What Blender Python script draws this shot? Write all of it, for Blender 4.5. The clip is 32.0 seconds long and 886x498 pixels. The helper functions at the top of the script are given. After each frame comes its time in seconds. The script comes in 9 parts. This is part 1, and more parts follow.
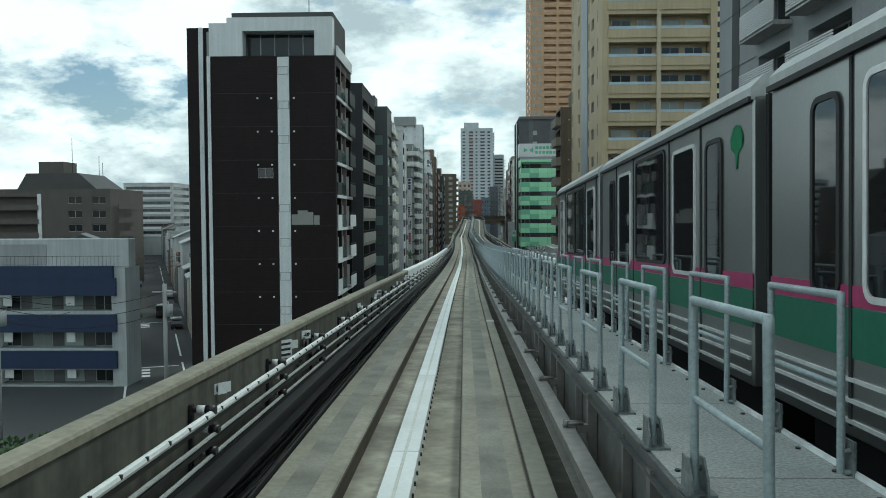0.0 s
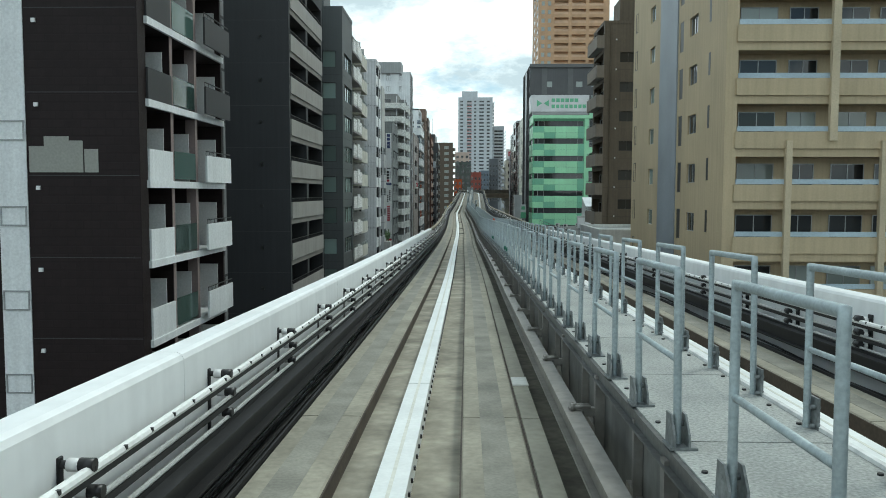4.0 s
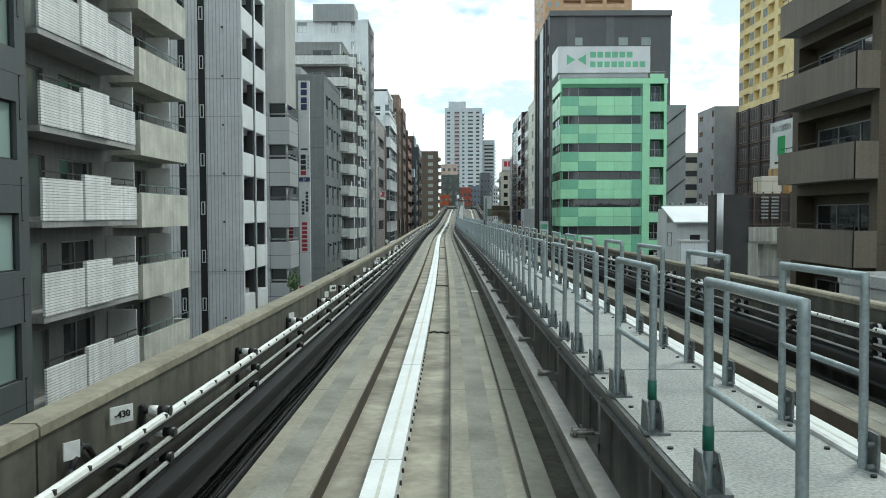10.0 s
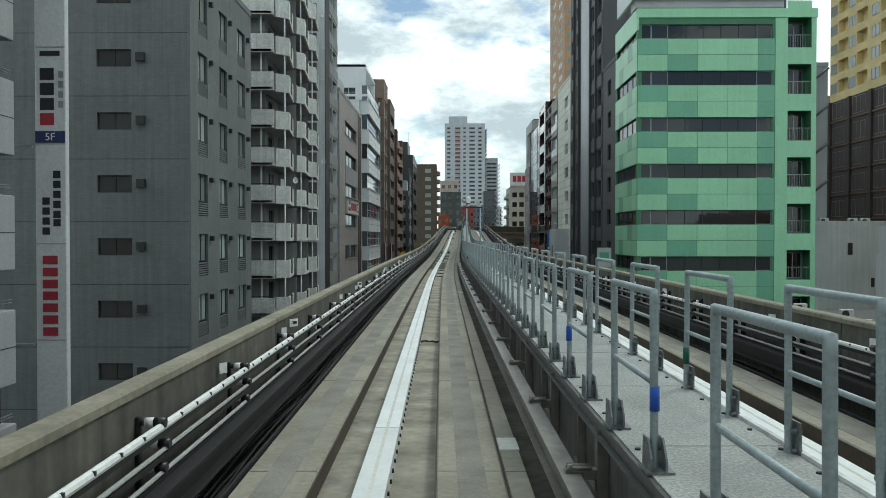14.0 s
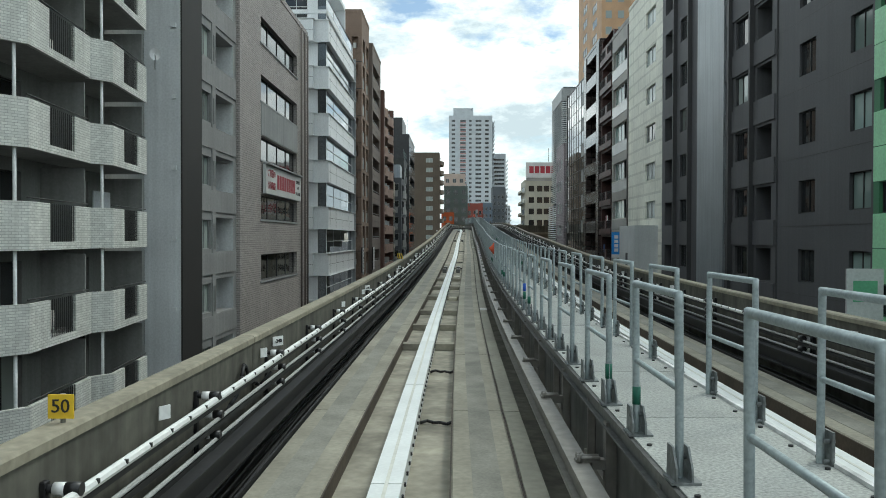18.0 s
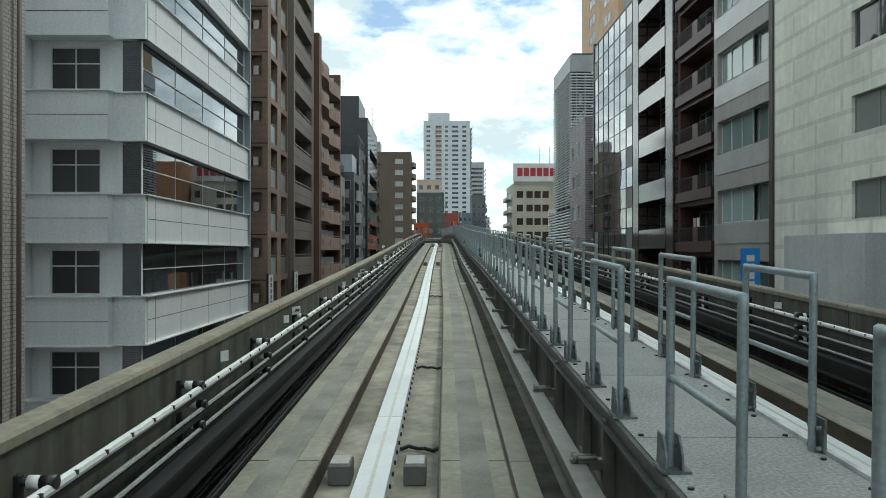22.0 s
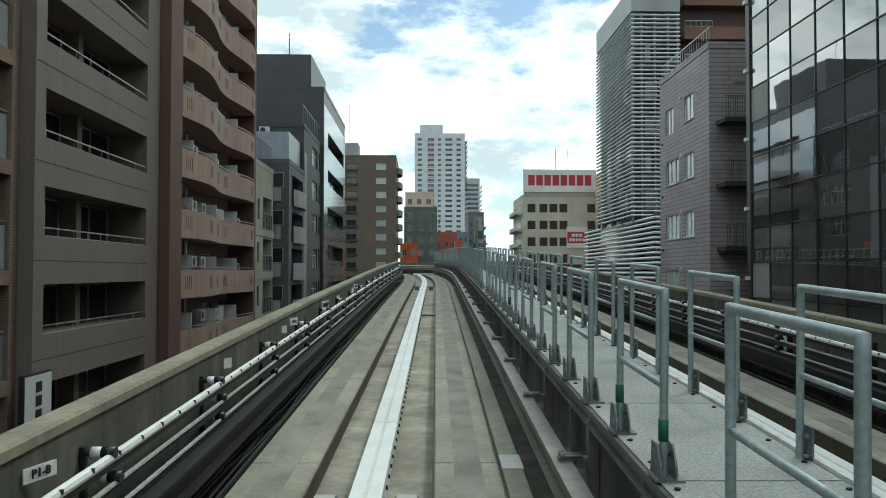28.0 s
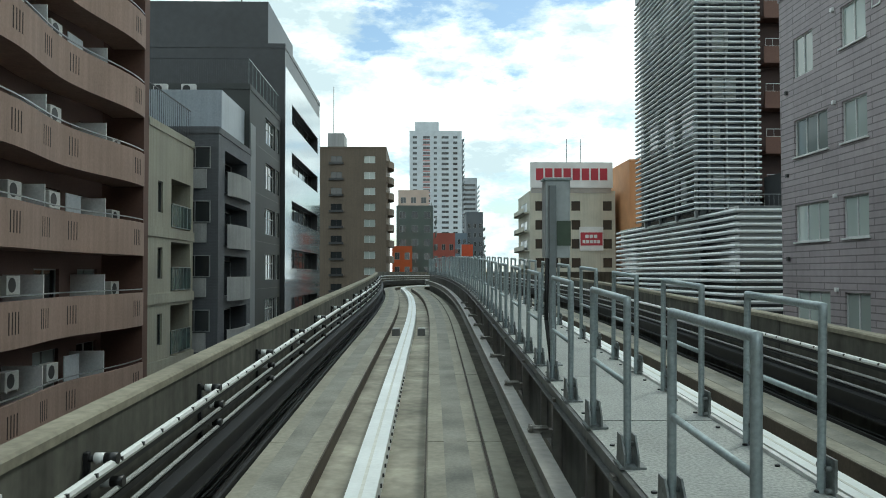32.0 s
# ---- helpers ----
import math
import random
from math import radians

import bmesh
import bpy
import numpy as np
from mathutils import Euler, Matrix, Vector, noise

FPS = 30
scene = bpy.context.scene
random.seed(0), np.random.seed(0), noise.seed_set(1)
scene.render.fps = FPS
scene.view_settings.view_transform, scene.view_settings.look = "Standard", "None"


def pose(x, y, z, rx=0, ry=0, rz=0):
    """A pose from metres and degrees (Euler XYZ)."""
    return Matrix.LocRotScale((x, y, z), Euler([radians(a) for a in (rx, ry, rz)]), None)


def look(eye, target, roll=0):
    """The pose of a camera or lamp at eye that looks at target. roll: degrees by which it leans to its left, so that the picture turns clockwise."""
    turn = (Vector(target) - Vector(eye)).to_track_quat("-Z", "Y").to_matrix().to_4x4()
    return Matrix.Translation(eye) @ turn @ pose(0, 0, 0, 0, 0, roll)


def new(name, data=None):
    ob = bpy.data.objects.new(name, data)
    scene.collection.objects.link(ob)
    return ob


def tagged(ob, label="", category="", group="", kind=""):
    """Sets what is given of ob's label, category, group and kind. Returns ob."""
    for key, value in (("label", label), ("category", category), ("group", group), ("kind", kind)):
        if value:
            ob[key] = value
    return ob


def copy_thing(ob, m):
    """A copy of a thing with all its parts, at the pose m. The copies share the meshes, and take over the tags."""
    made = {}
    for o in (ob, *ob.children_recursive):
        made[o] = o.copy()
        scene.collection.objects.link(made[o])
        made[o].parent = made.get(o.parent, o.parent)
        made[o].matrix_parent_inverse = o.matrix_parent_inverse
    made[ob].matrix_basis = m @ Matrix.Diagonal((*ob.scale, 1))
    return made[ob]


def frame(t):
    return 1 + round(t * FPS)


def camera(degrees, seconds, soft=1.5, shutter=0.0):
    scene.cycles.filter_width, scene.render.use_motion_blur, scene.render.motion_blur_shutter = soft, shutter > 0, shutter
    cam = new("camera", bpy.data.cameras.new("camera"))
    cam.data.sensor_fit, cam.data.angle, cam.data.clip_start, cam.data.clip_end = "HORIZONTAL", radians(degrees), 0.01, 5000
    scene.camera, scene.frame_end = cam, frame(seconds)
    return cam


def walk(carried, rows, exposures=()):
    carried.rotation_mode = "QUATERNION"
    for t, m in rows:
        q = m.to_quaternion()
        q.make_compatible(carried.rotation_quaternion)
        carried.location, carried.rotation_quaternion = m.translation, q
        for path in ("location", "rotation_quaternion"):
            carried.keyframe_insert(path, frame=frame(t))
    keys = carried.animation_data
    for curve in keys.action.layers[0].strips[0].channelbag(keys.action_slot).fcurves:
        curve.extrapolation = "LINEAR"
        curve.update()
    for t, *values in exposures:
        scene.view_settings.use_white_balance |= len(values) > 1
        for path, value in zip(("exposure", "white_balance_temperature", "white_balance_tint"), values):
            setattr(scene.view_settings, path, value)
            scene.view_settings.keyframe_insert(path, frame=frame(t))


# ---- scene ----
import collections

cam = camera(57.81, 32.0, soft=0.95)
PATH = [
    (0.0, (0.550, 8.003, 2.343), (0.264, 17.990, 1.932), -0.27),
    (0.5, (0.535, 13.159, 2.182), (0.273, 23.145, 1.722), -0.12),
    (1.0, (0.521, 18.383, 2.022), (0.338, 28.369, 1.539), -0.01),
    (1.5, (0.509, 23.724, 1.856), (0.347, 33.710, 1.345), 0.05),
    (2.0, (0.505, 29.168, 1.681), (0.303, 39.149, 1.109), 0.11),
    (2.5, (0.502, 34.543, 1.488), (0.272, 44.520, 0.852), 0.21),
    (4.5, (0.532, 56.317, 0.763), (0.280, 66.290, 0.061), 0.13),
    (5.0, (0.564, 61.796, 0.612), (0.314, 71.768, -0.090), 0.16),
    (5.5, (0.602, 67.273, 0.475), (0.362, 77.249, -0.173), 0.20),
    (6.0, (0.642, 72.743, 0.351), (0.436, 82.721, -0.280), 0.24),
    (6.5, (0.677, 78.188, 0.233), (0.497, 88.165, -0.424), 0.24),
    (7.0, (0.691, 83.539, 0.112), (0.496, 93.514, -0.568), 0.17),
    (7.5, (0.680, 88.769, -0.020), (0.467, 98.743, -0.712), 0.04),
    (8.0, (0.651, 93.887, -0.158), (0.436, 103.859, -0.862), -0.10),
    (8.5, (0.613, 98.901, -0.298), (0.377, 108.875, -0.970), -0.19),
    (9.0, (0.585, 103.890, -0.429), (0.383, 113.868, -1.063), -0.20),
    (9.5, (0.584, 108.911, -0.539), (0.442, 118.895, -1.094), -0.15),
    (10.0, (0.611, 114.120, -0.611), (0.513, 124.110, -1.042), -0.12),
    (10.5, (0.646, 119.418, -0.645), (0.550, 129.412, -0.959), -0.13),
    (11.0, (0.671, 124.728, -0.657), (0.544, 134.725, -0.879), -0.15),
    (11.5, (0.671, 130.030, -0.662), (0.536, 140.028, -0.793), -0.11),
    (12.0, (0.648, 135.405, -0.666), (0.552, 145.404, -0.744), -0.03),
    (12.5, (0.605, 140.827, -0.671), (0.514, 150.826, -0.755), 0.06),
    (13.0, (0.553, 146.254, -0.672), (0.455, 156.253, -0.768), 0.09),
    (13.5, (0.502, 151.704, -0.675), (0.404, 161.702, -0.800), 0.03),
    (14.0, (0.447, 157.053, -0.676), (0.350, 167.051, -0.827), 0.00),
    (14.5, (0.393, 162.396, -0.673), (0.309, 172.394, -0.832), 0.01),
    (16.5, (0.147, 183.601, -0.623), (0.045, 193.599, -0.755), 0.21),
    (17.0, (0.094, 188.854, -0.619), (-0.015, 198.853, -0.734), 0.20),
    (17.5, (0.050, 194.075, -0.613), (-0.065, 204.074, -0.721), 0.18),
    (18.0, (0.023, 199.247, -0.604), (-0.122, 209.245, -0.744), 0.12),
    (18.5, (0.024, 204.374, -0.599), (-0.126, 214.372, -0.782), 0.07),
    (19.0, (0.037, 209.390, -0.604), (-0.111, 219.386, -0.821), 0.04),
    (19.5, (0.052, 214.250, -0.605), (-0.079, 224.247, -0.833), 0.01),
    (20.0, (0.085, 219.094, -0.573), (-0.005, 229.092, -0.781), -0.02),
    (20.5, (0.142, 223.776, -0.512), (0.118, 233.775, -0.655), -0.06),
    (21.0, (0.219, 228.310, -0.432), (0.263, 238.309, -0.506), -0.04),
    (21.5, (0.307, 232.737, -0.324), (0.410, 242.736, -0.343), 0.00),
    (22.0, (0.389, 237.091, -0.191), (0.545, 247.090, -0.163), 0.01),
    (22.5, (0.463, 241.337, -0.045), (0.656, 251.334, 0.031), 0.00),
    (23.0, (0.532, 245.400, 0.104), (0.727, 255.398, 0.217), 0.00),
    (23.5, (0.597, 249.232, 0.248), (0.798, 259.228, 0.399), 0.05),
    (24.0, (0.668, 252.866, 0.379), (0.871, 262.862, 0.551), 0.08),
    (24.5, (0.743, 256.285, 0.500), (0.939, 266.282, 0.678), 0.09),
    (25.0, (0.825, 259.472, 0.615), (1.012, 269.468, 0.811), 0.06),
    (25.5, (0.893, 262.564, 0.726), (1.118, 272.559, 0.976), 0.04),
    (27.5, (0.921, 274.088, 1.082), (1.181, 284.081, 1.367), 0.11),
    (28.0, (0.958, 276.668, 1.194), (1.208, 286.661, 1.477), 0.07),
    (28.5, (1.010, 279.219, 1.311), (1.267, 289.211, 1.608), 0.00),
    (29.0, (1.062, 281.748, 1.433), (1.336, 291.740, 1.743), -0.10),
    (29.5, (1.108, 284.209, 1.553), (1.364, 294.201, 1.858), -0.22),
    (30.0, (1.145, 286.579, 1.661), (1.410, 296.571, 1.980), -0.22),
    (30.5, (1.182, 288.900, 1.750), (1.461, 298.889, 2.100), -0.22),
    (31.0, (1.224, 291.098, 1.832), (1.508, 301.088, 2.181), -0.22),
    (31.5, (1.266, 293.255, 1.917), (1.558, 303.245, 2.255), -0.16),
    (32.0, (1.310, 295.332, 2.007), (1.608, 305.323, 2.313), -0.11),
]
walk(cam, [(t, look(e, a, r)) for t, e, a, r in PATH], exposures=[
    (0.0, -0.26, 6000.0, -8.0), (1.0, 0.28, 6000.0, -7.0), (2.0, 0.14, 6050.0, -5.0), (5.0, 0.27, 6150.0, -4.0), (6.0, 0.42, 6150.0, -4.0), (7.0, 0.55, 6150.0, -4.0), (9.0, 0.62, 6200.0, -4.0), (10.0, 0.5, 6200.0, -3.0),
    (11.0, 0.1, 6250.0, -4.0), (12.0, 0.05, 6200.0, -3.0), (14.0, -0.02, 6250.0, -2.0), (17.0, 0.14, 6300.0, -1.0),
    (21.0, 0.38, 6300.0, -2.0), (23.0, 0.3, 6300.0, -3.0), (24.0, 0.28, 6300.0, -3.0), (25.0, 0.4, 6350.0, -2.0), (28.0, 0.3, 6250.0, -5.0), (32.0, 0.36, 6200.0, -6.0)])

# ---- light ----
world = bpy.data.worlds.new("sky")
scene.world = world
world.use_nodes = True
wn, wl = world.node_tree.nodes, world.node_tree.links
wn.clear()
w_out = wn.new("ShaderNodeOutputWorld")
w_bg = wn.new("ShaderNodeBackground")
w_sky = wn.new("ShaderNodeTexSky")
w_sky.sky_type, w_sky.sun_disc = "NISHITA", False
w_sky.sun_elevation, w_sky.sun_rotation = radians(55), radians(49)
w_sky.air_density, w_sky.dust_density = 1.0, 1.2
w_co = wn.new("ShaderNodeTexCoord")
w_map = wn.new("ShaderNodeMapping")
w_map.inputs["Scale"].default_value = (2.2, 2.2, 5.0)
w_map.inputs["Location"].default_value = (0.35, 0.2, 0.1)
w_n1 = wn.new("ShaderNodeTexNoise")
w_n1.inputs["Scale"].default_value, w_n1.inputs["Detail"].default_value = 1.5, 9
w_n1.inputs["Roughness"].default_value = 0.6
w_r1 = wn.new("ShaderNodeValToRGB")
w_r1.color_ramp.elements[0].position, w_r1.color_ramp.elements[1].position = 0.425, 0.485
w_n2 = wn.new("ShaderNodeTexNoise")
w_n2.inputs["Scale"].default_value, w_n2.inputs["Detail"].default_value = 2.4, 9
w_n2.inputs["Roughness"].default_value = 0.62
w_r2 = wn.new("ShaderNodeValToRGB")
w_r2.color_ramp.elements[0].position, w_r2.color_ramp.elements[1].position = 0.39, 0.56
w_r2.color_ramp.elements[0].color = (5.0, 5.6, 6.1, 1)
w_r2.color_ramp.elements[1].color = (11.2, 11.4, 11.6, 1)
w_mix = wn.new("ShaderNodeMixRGB")
wl.new(w_co.outputs["Generated"], w_map.inputs["Vector"])
wl.new(w_map.outputs["Vector"], w_n1.inputs["Vector"])
wl.new(w_map.outputs["Vector"], w_n2.inputs["Vector"])
wl.new(w_n1.outputs["Fac"], w_r1.inputs["Fac"])
wl.new(w_n2.outputs["Fac"], w_r2.inputs["Fac"])
wl.new(w_r1.outputs["Color"], w_mix.inputs["Fac"])
wl.new(w_sky.outputs["Color"], w_mix.inputs["Color1"])
wl.new(w_r2.outputs["Color"], w_mix.inputs["Color2"])
wl.new(w_mix.outputs["Color"], w_bg.inputs["Color"])
wl.new(w_bg.outputs["Background"], w_out.inputs["Surface"])
w_bg.inputs["Strength"].default_value = 0.12

sun_data = bpy.data.lights.new("sun", "SUN")
sun_data.energy, sun_data.angle, sun_data.color = 1.1, radians(14), (1.0, 0.96, 0.9)
sun = new("sun", sun_data)
sun.matrix_world = look((0, 0, 0), (-0.42, -0.36, -0.80))
scene.view_settings.exposure = 0.0

# ---- materials ----
MATS = {}


def mat(name, base, rough=0.6, metal=0.0, grain=(12.0, 0.12), stain=(0.35, 0.15), bump=0.15, streak=0.0, vary=0.0, spec=0.5):
    """A surface with fine grain, wide stains, optional vertical streaks and small piece-to-piece differences."""
    if name in MATS:
        return MATS[name]
    m = bpy.data.materials.new(name)
    m.use_nodes = True
    n, l = m.node_tree.nodes, m.node_tree.links
    b = n["Principled BSDF"]
    co = n.new("ShaderNodeTexCoord")
    g = n.new("ShaderNodeTexNoise")
    g.inputs["Scale"].default_value, g.inputs["Detail"].default_value = grain[0], 6
    s = n.new("ShaderNodeTexNoise")
    s.inputs["Scale"].default_value, s.inputs["Detail"].default_value = stain[0], 5
    l.new(co.outputs["Object"], g.inputs["Vector"])
    l.new(co.outputs["Object"], s.inputs["Vector"])
    last = None

    def scaled(src, amount, prev):
        mr = n.new("ShaderNodeMapRange")
        mr.inputs["From Min"].default_value, mr.inputs["From Max"].default_value = 0.25, 0.75
        mr.inputs["To Min"].default_value, mr.inputs["To Max"].default_value = 1 - amount, 1 + amount
        l.new(src, mr.inputs["Value"])
        if prev is None:
            return mr.outputs["Result"]
        mu = n.new("ShaderNodeMath")
        mu.operation = "MULTIPLY"
        l.new(prev, mu.inputs[0])
        l.new(mr.outputs["Result"], mu.inputs[1])
        return mu.outputs[0]

    last = scaled(g.outputs["Fac"], grain[1], None)
    last = scaled(s.outputs["Fac"], stain[1], last)
    if streak:
        mp = n.new("ShaderNodeMapping")
        mp.inputs["Scale"].default_value = (3.0, 3.0, 0.12)
        k = n.new("ShaderNodeTexNoise")
        k.inputs["Scale"].default_value, k.inputs["Detail"].default_value = 1.4, 6
        l.new(co.outputs["Object"], mp.inputs["Vector"])
        l.new(mp.outputs["Vector"], k.inputs["Vector"])
        last = scaled(k.outputs["Fac"], streak, last)
    if vary:
        oi = n.new("ShaderNodeObjectInfo")
        mr = n.new("ShaderNodeMapRange")
        mr.inputs["To Min"].default_value, mr.inputs["To Max"].default_value = 1 - vary, 1 + vary
        l.new(oi.outputs["Random"], mr.inputs["Value"])
        mu = n.new("ShaderNodeMath")
        mu.operation = "MULTIPLY"
        l.new(last, mu.inputs[0])
        l.new(mr.outputs["Result"], mu.inputs[1])
        last = mu.outputs[0]
    mix = n.new("ShaderNodeVectorMath")
    mix.operation = "SCALE"
    mix.inputs[0].default_value = base
    l.new(last, mix.inputs["Scale"])
    l.new(mix.outputs["Vector"], b.inputs["Base Color"])
    b.inputs["Roughness"].default_value = rough
    b.inputs["Metallic"].default_value = metal
    b.inputs["Specular IOR Level"].default_value = spec
    if bump:
        bp = n.new("ShaderNodeBump")
        bp.inputs["Strength"].default_value, bp.inputs["Distance"].default_value = bump, 0.01
        l.new(g.outputs["Fac"], bp.inputs["Height"])
        l.new(bp.outputs["Normal"], b.inputs["Normal"])
    MATS[name] = m
    return m


def pane_mat(name, tint, rough=0.04, spec=0.6, wave=0.02, metal=0.0):
    """Window glass seen from outside over a dark room: a glossy, slightly uneven dark sheet."""
    if name in MATS:
        return MATS[name]
    m = bpy.data.materials.new(name)
    m.use_nodes = True
    n, l = m.node_tree.nodes, m.node_tree.links
    b = n["Principled BSDF"]
    oi = n.new("ShaderNodeObjectInfo")
    mr = n.new("ShaderNodeMapRange")
    mr.inputs["To Min"].default_value, mr.inputs["To Max"].default_value = 0.5, 1.5
    sc = n.new("ShaderNodeVectorMath")
    sc.operation = "SCALE"
    sc.inputs[0].default_value = tint
    l.new(oi.outputs["Random"], mr.inputs["Value"])
    l.new(mr.outputs["Result"], sc.inputs["Scale"])
    l.new(sc.outputs["Vector"], b.inputs["Base Color"])
    b.inputs["Roughness"].default_value = rough
    b.inputs["Metallic"].default_value = metal
    b.inputs["Specular IOR Level"].default_value = spec
    co = n.new("ShaderNodeTexCoord")
    g = n.new("ShaderNodeTexNoise")
    g.inputs["Scale"].default_value = 0.8
    l.new(co.outputs["Object"], g.inputs["Vector"])
    bp = n.new("ShaderNodeBump")
    bp.inputs["Strength"].default_value, bp.inputs["Distance"].default_value = wave, 0.3
    l.new(g.outputs["Fac"], bp.inputs["Height"])
    l.new(bp.outputs["Normal"], b.inputs["Normal"])
    MATS[name] = m
    return m


CONC = mat("guideway concrete", (0.32, 0.305, 0.245), 0.85, grain=(9, 0.14), stain=(0.5, 0.22), streak=0.0, bump=0.25)
FLOORC = mat("channel concrete", (0.27, 0.252, 0.20), 0.85, grain=(7, 0.22), stain=(1.3, 0.5), bump=0.2)
PADC = mat("running pad concrete", (0.265, 0.25, 0.198), 0.8, grain=(14, 0.18), stain=(0.9, 0.3), bump=0.25, vary=0.03)
PADM = mat("worn wheel track", (0.212, 0.207, 0.175), 0.78, grain=(30, 0.18), stain=(1.6, 0.35), bump=0.15, vary=0.06)
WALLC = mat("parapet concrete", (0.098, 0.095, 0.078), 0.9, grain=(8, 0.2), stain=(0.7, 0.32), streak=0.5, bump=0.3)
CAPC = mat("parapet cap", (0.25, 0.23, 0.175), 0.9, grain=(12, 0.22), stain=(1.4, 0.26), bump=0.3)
WHITEP = mat("white painted steel", (0.78, 0.80, 0.80), 0.45, grain=(5, 0.03), stain=(0.4, 0.08), streak=0.06, bump=0.03)
GALV = mat("galvanised steel", (0.36, 0.415, 0.43), 0.55, metal=0.5, grain=(40, 0.2), stain=(3, 0.2), bump=0.08)
PLATE = mat("galvanised foot plate", (0.19, 0.205, 0.205), 0.6, metal=0.5, grain=(30, 0.3), stain=(6, 0.35), bump=0.1)
DECK = mat("walkway panel", (0.31, 0.322, 0.305), 0.75, grain=(45, 0.4), stain=(1.2, 0.22), bump=0.7, vary=0.06)
DARKST = mat("dark steel", (0.020, 0.020, 0.021), 0.6, metal=0.2, grain=(10, 0.2), stain=(1, 0.25), bump=0.1)
GUIDE = mat("guide beam steel", (0.24, 0.23, 0.21), 0.55, metal=0.5, grain=(10, 0.2), stain=(0.7, 0.25), bump=0.1)
CABLE = mat("black cable", (0.012, 0.012, 0.013), 0.6, grain=(10, 0.2), stain=(1, 0.2))
PIPE = mat("pale conductor cover", (0.75, 0.76, 0.74), 0.5, grain=(20, 0.08), stain=(2, 0.1), bump=0.05)
STRIP = mat("pale strip", (0.72, 0.745, 0.73), 0.5, grain=(20, 0.06), stain=(1.3, 0.1), bump=0.05, vary=0.06)
INSUL = mat("white insulator", (0.75, 0.75, 0.74), 0.35, grain=(10, 0.04), stain=(2, 0.05))
BLACKP = mat("black plastic", (0.015, 0.015, 0.016), 0.4)
GROUND = mat("street asphalt", (0.055, 0.056, 0.058), 0.9, grain=(6, 0.2), stain=(0.05, 0.25))
GREENT = mat("green tape", (0.01, 0.11, 0.07), 0.5)
REDT = mat("orange red tape", (0.62, 0.09, 0.03), 0.5)
BLUET = mat("blue tape", (0.02, 0.10, 0.5), 0.5)

# ---- builders ----


def part(name, bm, material, parent, label=""):
    me = bpy.data.meshes.new(name)
    bm.to_mesh(me)
    bm.free()
    if material:
        me.materials.append(material)
    ob = new(name, me)
    ob.parent = parent
    if label:
        ob["label"] = label
    return ob


def again(ob, parent, m=None):
    """The same mesh once more, as an object of its own."""
    o = new(ob.name.split(".")[0], ob.data)
    o.parent = parent
    o.matrix_basis = m if m is not None else ob.matrix_basis.copy()
    return o


def thing(name, x, y, z, label, category, group="", kind="", turn=0.0):
    e = new(name)
    e.matrix_basis = pose(x, y, z, 0, 0, turn)
    return tagged(e, label, category, group, kind)


def box(bm, x0, x1, y0, y1, z0, z1, bevel=0.0):
    v = [bm.verts.new(p) for p in ((x0, y0, z0), (x1, y0, z0), (x1, y1, z0), (x0, y1, z0), (x0, y0, z1), (x1, y0, z1), (x1, y1, z1), (x0, y1, z1))]
    fs = [bm.faces.new([v[i] for i in q]) for q in ((0, 3, 2, 1), (4, 5, 6, 7), (0, 1, 5, 4), (1, 2, 6, 5), (2, 3, 7, 6), (3, 0, 4, 7))]
    if bevel:
        es = list({e for f in fs for e in f.edges})
        bmesh.ops.bevel(bm, geom=es, offset=bevel, segments=1, affect="EDGES")
    return bm


def cube(x0, x1, y0, y1, z0, z1, bevel=0.0):
    return box(bmesh.new(), x0, x1, y0, y1, z0, z1, bevel)


def tube(bm, a, b, r, n=8):
    a, b = Vector(a), Vector(b)
    q = (b - a).to_track_quat("Z", "Y").to_matrix()
    ra = [bm.verts.new(a + q @ Vector((r * math.cos(i * 2 * math.pi / n), r * math.sin(i * 2 * math.pi / n), 0))) for i in range(n)]
    rb = [bm.verts.new(b + q @ Vector((r * math.cos(i * 2 * math.pi / n), r * math.sin(i * 2 * math.pi / n), 0))) for i in range(n)]
    for i in range(n):
        bm.faces.new((ra[i], ra[(i + 1) % n], rb[(i + 1) % n], rb[i])).smooth = True
    bm.faces.new(ra[::-1])
    bm.faces.new(rb)
    return bm


def rod(a, b, r, n=8):
    return tube(bmesh.new(), a, b, r, n)


# ---- the line of the guideway ----
KNOTS = [(-60, -0.08, 2.1), (8, -0.20, 0.0), (20, -0.22, -0.37), (35, -0.24, -0.87), (50, -0.22, -1.37), (65, -0.16, -1.81), (80, -0.10, -2.17), (95, -0.11, -2.53),
         (110, -0.12, -2.87), (125, -0.10, -3.0), (140, -0.15, -3.02), (155, -0.28, -3.02), (170, -0.45, -3.0), (185, -0.60, -2.97), (200, -0.70, -2.94), (215, -0.67, -2.90),
         (230, -0.49, -2.70), (245, -0.22, -2.25), (260, 0.05, -1.72), (275, 0.22, -1.18), (290, 0.46, -0.57), (305, 0.70, 0.0)]


